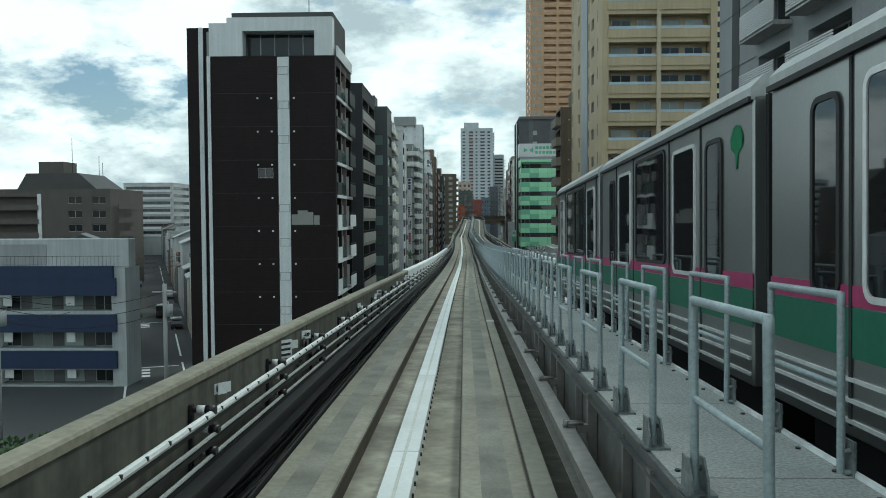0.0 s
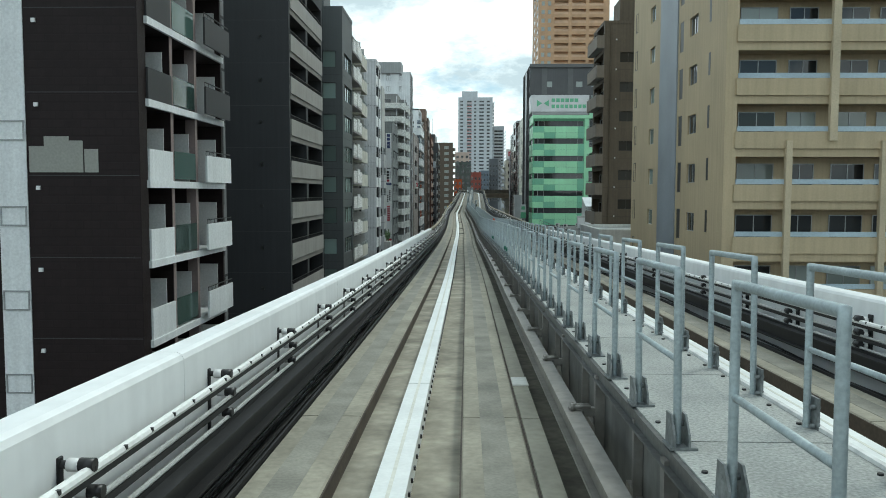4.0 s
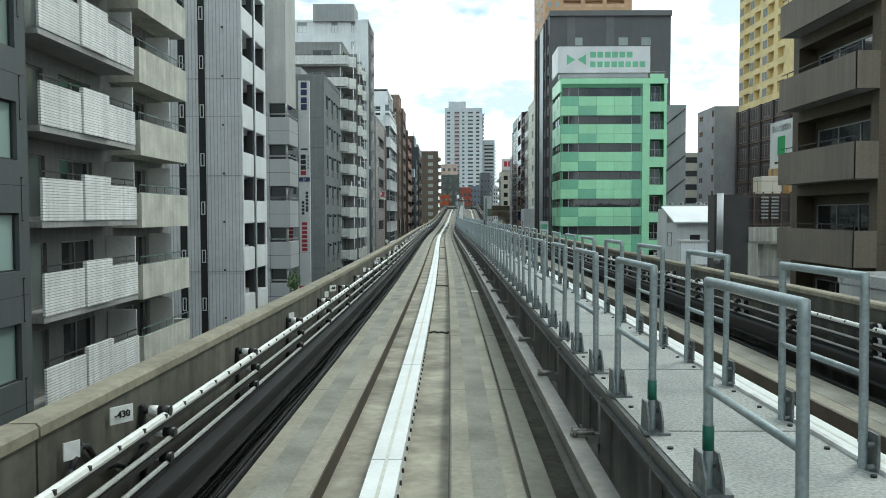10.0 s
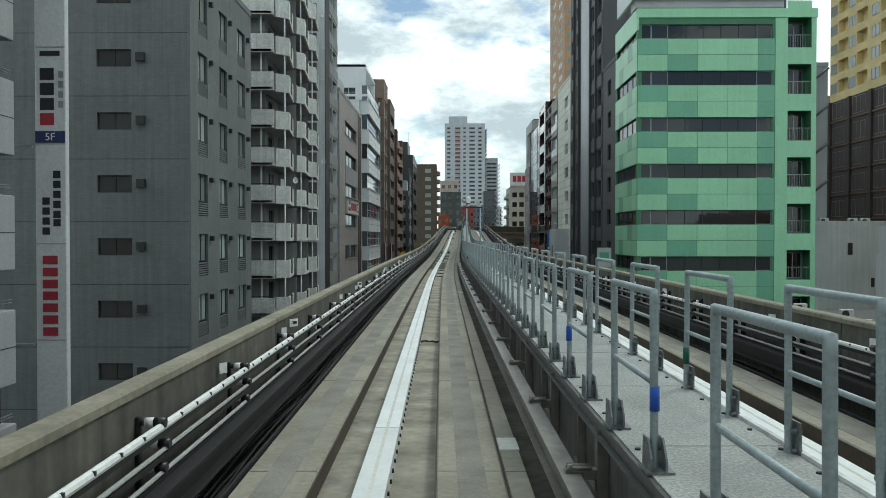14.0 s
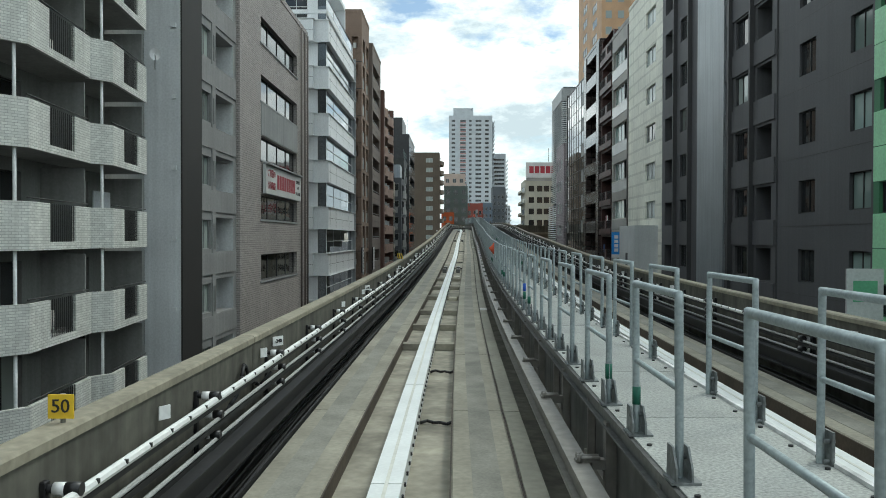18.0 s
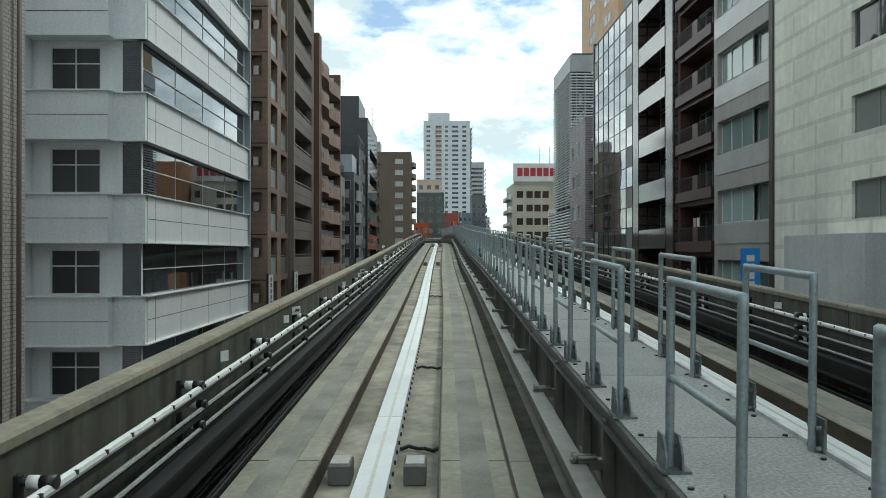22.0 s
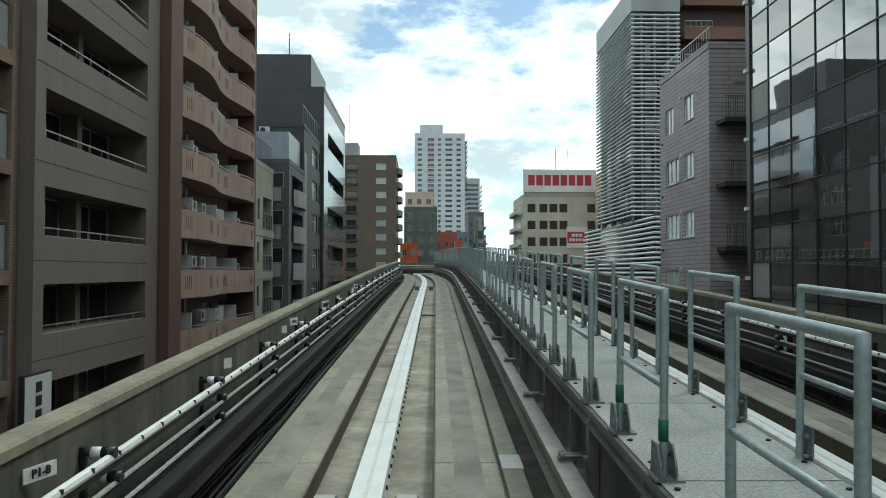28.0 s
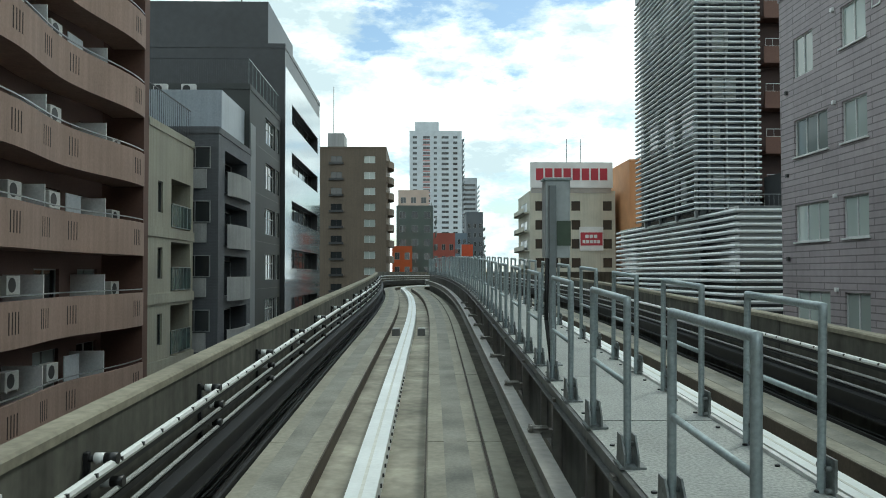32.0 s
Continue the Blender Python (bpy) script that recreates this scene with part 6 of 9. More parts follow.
# low roofs beside the brown block
LOWW = mat("low white wall", (0.5, 0.51, 0.5), 0.6, streak=0.12)
h = House("low white flat-roofed annex beside the line", 13.6, 21.0, 128.0, 141.0, -2.9, LOWW, name="annex")
h.fbx("slot_window", 17.2, 19.0, -4.6, -4.0, -0.03, 0.1, DFRAME)
h = House("white hut with a pitched grey metal roof", 22.2, 28.3, 190.8, 198.3, -1.5, LOWW, name="hut", roof=False,
          front=[(23.4, 24.4, -4.2, -2.6, 0.15), (25.4, 26.6, -4.2, -2.6, 0.15)])
h.fw(23.4, 24.4, -4.2, -2.6, 1, fm=DFRAME)
h.fw(25.4, 26.6, -4.2, -2.6, 2, fm=DFRAME)
h.sw(192.8, 194.3, -3.8, -2.4, 1, d=-0.02, fm=DFRAME)
bm = bmesh.new()
v = [bm.verts.new(p) for p in ((-0.5, -0.6, 11.5), (6.8, -0.6, 11.5), (6.8, 4.0, 13.0), (-0.5, 4.0, 13.0), (-0.5, -0.6, 11.65), (6.8, -0.6, 11.65), (6.8, 4.0, 13.15), (-0.5, 4.0, 13.15))]
for q in ((0, 3, 2, 1), (4, 5, 6, 7), (0, 1, 5, 4), (1, 2, 6, 5), (2, 3, 7, 6), (3, 0, 4, 7)):
    bm.faces.new([v[i] for i in q])
part("roof", bm, mat("pale metal roof", (0.55, 0.57, 0.58), 0.4, metal=0.2), h.e, "pale grey metal roof")
part("gable", cube(0.05, 6.0, 3.9, 7.4, 11.4, 12.9), LOWW, h.e)
e = thing("switch_cabinet", 19.45, 176.9, -5.6, "white electrical cabinet with double doors on a flat roof", "cabinet")
part("body", cube(-1.05, 1.05, -0.5, 0.5, 1.0, 2.85, 0.03), LOWW, e)
for x in (-1.0, 0.02):
    part("door", cube(x, x + 0.98, -0.53, -0.5, 1.1, 2.7, 0.01), WHITEW, e)
part("hood", cube(-1.15, 1.15, -0.6, 0.6, 2.85, 2.95), LOWW, e)
part("stand", cube(-0.9, 0.9, -0.4, 0.4, 0, 1.0), LGREY, e)
h = House("flat roof deck with dark clutter below the line", 15.5, 31.0, 158.0, 212.0, -5.6, mat("roof deck grey", (0.09, 0.09, 0.09), 0.8), name="low_building", roof=False)
for i, (x, y) in enumerate(((18, 200), (20, 204), (22, 199), (24, 205), (19, 208), (26, 202), (28, 207), (17, 195), (23, 209), (18.2, 186.5))):
    ac_unit(Matrix.Translation((x, y, -5.6)))
bm = bmesh.new()
for z in (8.0, 8.5):
    tube(bm, (0.3, 1, z), (0.3, 53, z), 0.04, 6)
for k in range(14):
    tube(bm, (0.3, 1 + 4 * k, 7.4), (0.3, 1 + 4 * k, 8.5), 0.03, 5)
part("roof_rail", bm, DFRAME, h.e)
# old stained building with a louvred loft
OLD = mat("stained old concrete", (0.36, 0.35, 0.31), 0.85, stain=(0.5, 0.35), streak=0.35)
DKW = mat("dark weathered wall", (0.05, 0.048, 0.045), 0.8, stain=(0.5, 0.3))
RUST = mat("rust brown", (0.10, 0.07, 0.055), 0.7)
h = House("old stained concrete building with dark louvred loft", 24.2, 42.0, 178.0, 180.6, -1.65, OLD, name="old_building", roof=False,
          front=[(25.0, 27.6, -9, -3.0, 0.8), (29.2, 33.5, -9, -3.0, 0.8), (35, 40, -9, -3.0, 0.8)], back=True)
part("dark_side_wall", cube(-2.7, 0.0, 0.0, 1.6, 0, 13.9), DKW, h.e, "dark weathered stair wall")
h.fbx("louvred_loft", 23.9, 42.0, -1.65, 1.0, 0.5, 2.5, mat("rusty louvre", (0.055, 0.045, 0.04), 0.7, stain=(0.6, 0.4)), "dark rusty louvred loft")
for k in range(25):
    h.fbx("loft_post", 24.0 + 0.72 * k, 24.1 + 0.72 * k, -1.65, 1.1, 0.3, 0.4, RUST)
for k in range(3):
    h.fbx("loft_beam", 23.9, 42.0, -1.5 + 1.1 * k, -1.4 + 1.1 * k, 0.26, 0.32, RUST)
for x, n in ((25.3, 7), (26.1, 7), (31.0, 6)):
    for k in range(n):
        h.fbx("pale_louvre", x, x + 0.55, -1.0 + 0.27 * k, -0.87 + 0.27 * k, 0.2, 0.3, SLABM)
h.rail(h.F, 0.2, 18, 14.1, 15.0, 0.3, RUST, step=1.2)
part("flue_pipe", rod((-2.4, -0.5, 9.5), (-2.4, -0.5, 14.0), 0.26, 12), mat("silver flue", (0.5, 0.5, 0.5), 0.4, metal=0.6), h.e, "silver flue pipe")
part("flue_bend", rod((-2.4, -0.5, 9.5), (-2.8, -0.9, 8.6), 0.26, 12), mat("silver flue", (0.5, 0.5, 0.5), 0.4, metal=0.6), h.e)
part("beam_band", cube(0.0, 18.2, -0.15, 0.0, 10.2, 11.3), OLD, h.e, "stained pale concrete beam")
OCH = mat("ochre render", (0.55, 0.38, 0.19), 0.75, streak=0.1)
h = House("ochre rendered house behind the old building", 38.6, 52.0, 216.0, 227.5, 1.9, OCH, roof=False)
part("upper_storey", cube(6.0, 13.0, 1.0, 10.0, 14.9, 18.6), OCH, h.e)
part("water_tank", cube(2.0, 4.6, 2.0, 5.0, 14.9, 17.2, 0.1), mat("cream tank", (0.5, 0.48, 0.42), 0.5), h.e, "cream water tank")
part("water_tank", cube(8.5, 11.0, 0.2, 0.9, 15.9, 18.0, 0.1), mat("cream tank", (0.5, 0.48, 0.42), 0.5), h.e, "cream water tank")
for y, z in ((219, 0.3), (223, -0.5), (225.5, 0.2)):
    h.sw(y, y + 0.7, z, z + 0.9, 1, d=-0.03, fm=DFRAME)
e = thing("billboard", 43.9, 216.2, 1.9, "white two-sided rooftop billboard with round green marks", "billboard")
part("side_panel", cube(-0.15, 0.0, 0.0, 7.2, 3.5, 9.6), SIGNB, e)
part("front_panel", cube(0.0, 5.3, -0.15, 0.0, 3.5, 9.6), SIGNB, e)
GRN = mat("leaf green print", (0.03, 0.30, 0.10), 0.5, bump=0)
part("round_mark", cube(1.6, 3.4, -0.17, -0.15, 5.1, 7.6, 0.005), GRN, e, "round green mark")
part("round_mark", cube(-0.17, -0.15, 2.3, 4.7, 5.1, 7.6, 0.005), GRN, e, "round green mark")
letters(e, "安心と信頼の", 0.78, upright((2.65, -0.165, 8.6), "back"), INK)
letters(e, "安心と信頼の", 1.0, upright((-0.165, 3.6, 8.6), "west"), INK)
part("writing_bar", cube(0.9, 4.4, -0.165, -0.15, 4.05, 4.35), INK, e)
part("writing_bar", cube(-0.165, -0.15, 1.4, 5.6, 4.05, 4.35), INK, e)
for x, y in ((0.2, 0.1), (2.6, 0.1), (5.0, 0.1), (0.0, 3.6), (0.0, 6.8)):
    part("strut", cube(x, x + 0.2, y, y + 0.2, 0, 9.4), ALU, e)
h = House("long low white wall house with flat roof", 30.0, 38.1, 226.4, 250.0, 0.35, LOWW, name="low_building")
h.fbx("slot_window", 34.6, 35.0, -2.2, -1.2, -0.03, 0.1, DFRAME)
h.fbx("slot_window", 36.6, 36.9, -5.0, -4.2, -0.03, 0.1, DFRAME)
for x in (31.5, 33.0, 35.5, 36.6):
    ac_unit(Matrix.Translation((x, 227.5, 0.35)))
PLG = mat("plain grey render", (0.30, 0.305, 0.31), 0.75, streak=0.1)
h = House("plain grey office block with a column of small windows", 59.5, 82.0, 294.7, 307.0, 23.0, PLG, name="office_building")
for z in levels(3, 3.6, -6, 22):
    h.sw(295.2, 296.6, z, z + 1.6, 1, d=-0.03)
    h.sw(303.0, 305.5, z, z + 1.2, 2, d=-0.03)
h = House("cream banded office house in the gap", 54.0, 66.0, 318.0, 335, 14.5, mat("cream band", (0.45, 0.44, 0.38), 0.7), name="office_building")
for z in levels(2, 3.4, -8, 13):
    h.fw(54.4, 65.6, z, z + 1.5, 4, d=-0.03)
    h.sw(319, 334, z, z + 1.5, 5, d=-0.03)
# yellow tower on a dark base
YEL = mat("yellow tower render", (0.64, 0.52, 0.26), 0.7)
h = House("yellow residential tower on a dark brown base", 64.0, 94.0, 266.0, 292.5, 74, YEL, name="tower_block",
          side=[(a, a + 3.2, z, z + 2.0, 1.0) for z in levels(23, 3.2, 22, 70) for a in (268.5, 273.5, 280.5, 286.5)], back=True)
DBR = mat("dark brown stone", (0.045, 0.034, 0.03), 0.6)
h.fbx("base_cladding", 63.9, 94.1, -13, 21, -0.5, 0.0, DBR, "dark brown lower storeys")
h.sbox("base_cladding", 265.6, 292.6, -13, 21.5, -0.5, 0.0, DBR)
for i, z in enumerate(levels(23, 3.2, 22, 70)):
    h.fbx("pale_band", 65.0, 94.0, z + 1.9, z + 2.15, -0.1, 0, mat("pale tower band", (0.6, 0.58, 0.5), 0.6))
    h.fw(66.0, 76.0, z, z + 1.8, 4, d=-0.05, gm=CURT)
    h.fw(78.0, 82.0, z, z + 1.8, 2, d=-0.05)
    h.fw(84.0, 93.0, z, z + 1.8, 4, d=-0.05, gm=CURT)
    for a in (277.0, 284.0, 290.0):
        h.sw(a, a + 2.2, z, z + 1.7, 2, d=-0.05, gm=CURT)
for x in (64.2, 67.2, 71.6, 73.2, 77.6, 79.2, 83.6, 85.2, 89.8, 93.6):
    h.fbx("base_column", x, x + 0.5, -13, 21, -0.85, -0.5, DBR, "dark brown stone column")
for y in (265.7, 271.4, 277.8, 284.3, 290.8):
    h.sbox("base_column", y, y + 0.7, -13, 21.5, -0.85, -0.5, DBR)
for z in levels(2.0, 4.0, -4, 20):
    h.fbx("base_rail", 64, 94, z, z + 0.25, -0.7, -0.5, mat("bronze rail", (0.16, 0.10, 0.06), 0.4, metal=0.6))
    h.sbox("base_rail", 265.6, 292.5, z, z + 0.25, -0.7, -0.5, mat("bronze rail", (0.16, 0.10, 0.06), 0.4, metal=0.6))
    for a in (68, 74, 80, 86):
        h.fw(a, a + 3.4, z + 0.6, z + 3.2, 3, d=-0.52, fm=ALU)
    for a in (267, 273.5, 280, 286.5):
        h.sw(a, a + 4.0, z + 0.6, z + 3.2, 3, d=-0.52, fm=ALU)

# green office house
GL1 = mat("light green panel", (0.36, 0.70, 0.43), 0.35, stain=(0.4, 0.06), streak=0.05, bump=0.02, vary=0.06)
GL2 = mat("mid green panel", (0.19, 0.46, 0.30), 0.35, stain=(0.4, 0.06), streak=0.05, bump=0.02, vary=0.06)
GJ = mat("green joint", (0.06, 0.2, 0.10), 0.5)
zs = levels(0.3, 3.62, -12, 15)
h = House("green panelled office house with dark window bands", 15.0, 28.9, 220.0, 228.2, 17.0, GJ, name="office_building",
          front=[(15.3, 25.5, z, z + 1.1, 0.2) for z in zs] + [(26.7, 28.5, z - 0.7, z + 1.6, 1.2) for z in zs],
          side=[(220.4, 227.8, z, z + 1.1, 0.2) for z in zs], back=True, roof=False)
for z in zs:
    for a, b, n in ((15.3, 16.1, 1), (16.1, 17.4, 1), (17.4, 24.3, 5), (24.3, 25.5, 1)):
        h.fw(a, b, z, z + 1.1, n, fm=DFRAME if n > 1 else LGREY, gm=GLASS)
    h.sw(220.4, 227.8, z, z + 1.1, 4, fm=DFRAME)
    h.rail(h.F, 28.9 - 28.5, 28.9 - 26.7, z - 0.7 - GZ, z + 0.3 - GZ, 0.1, ALU, step=0.2)
    h.fw(26.9, 28.3, z - 0.6, z + 1.4, 2, d=1.1)
for z in [zs[0] - 3.62] + list(zs):
    for j in range(2):
        for k in range(5):
            a, w = 15.03 + 2.34 * k, 2.31 if k < 4 else 1.28
            if z + 1.13 + 1.25 * j + 1.2 > 17.0:
                continue
            h.fbx("facade_panel", a, a + w, z + 1.13 + 1.25 * j, z + 1.13 + 1.25 * j + 1.22, -0.03, 0.0, GL2 if (k in (0, 4) and j == 1) or (k in (1, 4) and j == 0) else GL1)
    for k in range(5):
        for j in range(2):
            if z + 3.6 < 17.1:
                h.sbox("facade_panel", 220.05 + 1.63 * k, 220.05 + 1.63 * k + 1.6, z + 1.13 + 1.25 * j, z + 2.35 + 1.25 * j, -0.03, 0, GL2 if (k + 2 * j) % 5 == 3 else GL1)
h.fbx("corner_column", 28.52, 28.9, -12, 17.0, -0.03, 0, GL1)
h.fbx("inner_column", 26.72 - 1.0, 26.68, -12, 17.0, -0.03, 0, GL1)
for z in zs:
    h.fbx("facade_panel", 26.68, 28.52, z + 1.62, z + 2.9, -0.03, 0, GL1)
h.fbx("cornice", 14.95, 29.0, 16.4, 17.1, -0.08, 0.1, GL1)
h.sbox("cornice", 219.9, 228.2, 15.4, 17.1, -0.05, 0.1, GL1)
h.rail(h.F, 0.2, 3.5, 30.0, 31.0, 0.2, ALU, step=0.3)
e = thing("roof_sign", 14.6, 219.8, 17.2, "large white rooftop signboard with green writing blocks", "sign")
part("front_board", cube(0, 12.0, 0, 0.2, 0.6, 4.0), SIGNB, e)
part("side_board", cube(0, 0.2, 0.2, 6, 0.6, 4.0), SIGNB, e)
GP = mat("mint green print", (0.16, 0.46, 0.27), 0.5, bump=0)
for x, s_ in ((1.9, 1), (2.9, -1)):
    bm = bmesh.new()
    pts = [(x - 0.75, 1.6), (x - 0.75, 3.0), (x + 0.35, 2.3)] if s_ > 0 else [(x + 0.75, 1.6), (x + 0.75, 3.0), (x - 0.35, 2.3)]
    a = [bm.verts.new((p, -0.015, q)) for p, q in pts]
    b = [bm.verts.new((p, 0.0, q)) for p, q in pts]
    bm.faces.new(a)
    for i in range(3):
        bm.faces.new((a[i], a[(i + 1) % 3], b[(i + 1) % 3], b[i]))
    part("mark", bm, GP, e, "green triangle mark")
for k in range(6):
    part("letter_block", cube(4.2 + 0.95 * k, 4.95 + 0.95 * k, -0.015, 0, 2.55, 3.3), GP, e)
for k in range(8):
    part("letter_block", cube(4.2 + 0.92 * k, 4.9 + 0.92 * k, -0.015, 0, 1.3, 2.05), GP, e)
part("back_frame", cube(0.3, 11.8, 0.3, 2, 0, 0.6), ALU, e)
e = thing("small_sign", 13.0, 226.0, -4.6, "white upright sign with green writing blocks", "sign")
part("board", cube(0, 1.2, -0.05, 0.05, 0, 3.0), SIGNB, e)
part("writing_bar", cube(0.2, 1.0, -0.062, -0.05, 1.9, 2.6), GP, e)
part("green_foot", cube(0.02, 1.18, -0.06, -0.05, 0.05, 1.3), GP, e)
part("post", cube(0.5, 0.7, -0.05, 0.05, -8.4, 0), ALU, e)

# dark grey tower beside and behind it
D4 = mat("charcoal render", (0.088, 0.088, 0.092), 0.65, stain=(0.3, 0.12), streak=0.1)
zs = levels(0.55, 3.15, -12, 28)
h = House("charcoal grey apartment tower with a silver strip", 15.9, 34.5, 239.2, 261.0, 30.2, D4, name="tower_block",
          side=[(a, b, z, z + 1.55, 0.3) for z in zs for a, b in ((242.6, 245.0), (254.4, 256.2))] + [(239.8, 241.8, z - 0.2, z + 1.5, 1.2) for z in zs] + [(257.6, 260.2, z - 0.2, z + 1.5, 1.2) for z in zs],
          front=[(a, b, z, z + 1.3, 0.2) for z in levels(22.2, 3.15, 16, 28) for a, b in ((19.5, 21.0), (26.5, 28.0), (30.0, 31.5))], back=True)
h.sbox("silver_strip", 246.6, 251.7, -13, 30, -0.15, 0, mat("silver grey cladding", (0.30, 0.325, 0.34), 0.4, metal=0.3, streak=0.15), "silver grey vertical cladding")
for z in zs:
    for a, b in ((242.6, 245.0), (254.4, 256.2)):
        h.sw(a, b, z, z + 1.55, 3 if a < 250 else 2, fm=DFRAME, gm=CURT if int(z * 3) % 4 == 0 else GLASS)
    h.sw(239.9, 241.7, z - 0.2, z + 1.4, 2, d=1.1)
    h.sw(257.7, 260.1, z - 0.2, z + 1.4, 2, d=1.1)
    h.sbox("spandrel", 239.3, 246.5, z - 1.5, z - 0.25, -0.08, 0, D4)
for y in (242.1, 245.4, 253.4, 257.0):
    h.sbox("fin", y, y + 0.22, -13, 30, -0.28, 0, mat("charcoal fin", (0.05, 0.05, 0.052), 0.5), "slim charcoal fin")
for z in levels(22.2, 3.15, 16, 28):
    for a, b in ((19.5, 21.0), (26.5, 28.0), (30.0, 31.5)):
        h.fw(a, b, z, z + 1.3, 2, gm=CURT)
for x in (18.6, 24.6):
    h.fbx("light_pier", x, x + 1.2, 16, 30, -0.05, 0, mat("grey pier", (0.12, 0.12, 0.122), 0.6))
h.fbx("roof_rim", 15.8, 34.6, 29.8, 30.6, -0.4, 0.3, mat("grey pier", (0.12, 0.12, 0.122), 0.6))
h = House("grey stair house with an outside steel stair", 29.5, 34.0, 229.0, 238.0, 14.5, PLG)
for z in levels(1.0, 3.3, -10, 13):
    bm = bmesh.new()
    tube(bm, (0.2, -0.8, z - GZ), (2.2, -0.8, z + 1.65 - GZ), 0.12, 5)
    tube(bm, (2.2, -0.8, z + 1.65 - GZ), (4.2, -0.8, z + 3.3 - GZ), 0.12, 5)
    part("stair_flight", bm, DFRAME, h.e, "dark steel stair flight")
h = House("charcoal wing with small windows behind the green house", 15.95, 29.0, 228.6, 239.1, 16.0, D4, side=[(a, a + 1.7, z, z + 1.5, 0.15) for z in levels(0.55, 3.15, -12, 14) for a in (230.2, 235.0)])
for z in levels(0.55, 3.15, -12, 14):
    for a in (230.2, 235.0):
        h.sw(a, a + 1.7, z, z + 1.5, 2, fm=DFRAME, gm=TEAL if a < 232 else GLASS)
    h.sbox("panel_joint", 228.7, 239.0, z - 0.6, z - 0.57, -0.006, 0, DFRAME)
# pale house
PAL = tile_mat("pale cream panel", (0.74, 0.74, 0.65), 4.0, 1.0, 0.7, 0.82, vary=0.02, streak=0.08)
zs = levels(1.0, 3.12, -12, 19)
h = House("narrow pale cream office house with a low grey annex", 15.9, 26, 261.1, 273.0, 20.0, PAL, name="office_building",
          side=[(263.2, 266.4, z, z + 1.4, 0.15) for z in zs])
for z in zs:
    h.sw(263.2, 266.4, z, z + 1.4, 2, gm=CURT if int(z * 10) % 3 else GLASS, fm=ALU)
h.sbox("annex", 262.2, 268.0, -13, 0.4, -1.8, 0, mat("annex grey", (0.52, 0.54, 0.54), 0.6, streak=0.08), "low grey annex")
h.sbox("annex_window", 264.8, 265.4, -3.2, -1.8, -1.84, -1.8, DFRAME)
part("roof_rail", rod((0.3, 0, 33.4), (0.3, 11.9, 33.4), 0.04, 6), ALU, h.e)
# grey house with window bands
zs = levels(5.0, 3.7, -12, 19)
h = House("grey stone office house with broad window bands", 15.9, 26, 273.1, 280.7, 19.3, mat("warm grey stone", (0.33, 0.315, 0.29), 0.6, stain=(0.4, 0.14), streak=0.12), name="office_building",
          side=[(273.5, 280.2, z, z + 1.75, 0.5) for z in zs], back=True)
for z in zs:
    h.sw(273.5, 275.6, z, z + 1.75, 2, d=0.4, gm=TEAL)
    h.sw(276.0, 280.2, z, z + 1.75, 3, d=0.25, gm=TEAL, fm=WFRAME)
    h.sbox("wet_band", 273.2, 280.6, z - 1.1, z - 0.1, -0.03, 0, mat("polished grey", (0.38, 0.38, 0.37), 0.25, spec=0.8), "glossy grey stone band")
h.sbox("corner_pipe", 273.1, 273.5, -13, 19, -0.06, 0, mat("dark bronze", (0.05, 0.04, 0.035), 0.5))
e = thing("blue_sign", 14.55, 273.3, -2.1, "bright blue upright sign with pale writing", "sign")
part("board", cube(-0.1, 0.75, -0.12, 0.0, 0, 2.05, 0.01), mat("bright blue print", (0.02, 0.22, 0.62), 0.4, bump=0), e)
for k in range(4):
    part("writing_bar", cube(0.14, 0.50, -0.126, -0.12, 1.45 - 0.4 * k, 1.75 - 0.4 * k), SIGNB, e)
part("white_foot", cube(-0.1, 0.75, -0.12, 0.0, -0.3, -0.002), SIGNB, e)
part("post", cube(0.28, 0.38, -0.1, -0.02, -10.9, -0.3), ALU, e)
# bronze balcony house in two halves
BRZ = tile_mat("red brown tile wall", (0.085, 0.042, 0.037), 0.30, 0.10, 0.45, 0.55, vary=0.12, streak=0.15)
zs = levels(3.05, 3.02, -12, 20)
h = House("red brown apartment house with barred balconies", 16.1, 26, 280.8, 287.8, 19.5, BRZ,
          side=[(281.3, 287.3, z + 0.1, z + 2.5, 1.2) for z in zs], back=True)
for z in zs:
    b1 = h.sbox("balcony", 281.1, 287.5, z - 0.25, z + 0.35, -0.25, 0.05, BRZ, "red brown balcony front")
    h.srail(281.2, 283.2, z + 0.35, z + 1.2, -0.2, RAILM)
    h.sbox("front_panel", 283.3, 284.2, z + 0.35, z + 1.2, -0.25, -0.1, BRZ, parent=b1)
    h.srail(284.2, 287.4, z + 0.35, z + 1.2, -0.2, RAILM)
    h.sw(281.6, 284.0, z + 0.1, z + 2.2, 2, d=1.1, gm=CURT if z > 5 else GLASS)
    h.sw(284.6, 287.0, z + 0.1, z + 2.2, 2, d=1.1)
for y, z, m in ((283.6, zs[3], INSUL), (284.2, zs[3], mat("pink washing", (0.5, 0.28, 0.3), 0.9)), (285.4, zs[2], mat("blue washing", (0.08, 0.16, 0.36), 0.9))):
    h.sbox("laundry", y, y + 0.45, z + 0.9, z + 1.75, -0.05, -0.02, m, "laundry hanging on the balcony")
zs = levels(4.7, 3.35, -12, 20)
POLB = tile_mat("polished brown stone", (0.062, 0.048, 0.045), 1.3, 0.67, 0.12, 0.45, spec=0.9, vary=0.15, streak=0.05, offset=0)
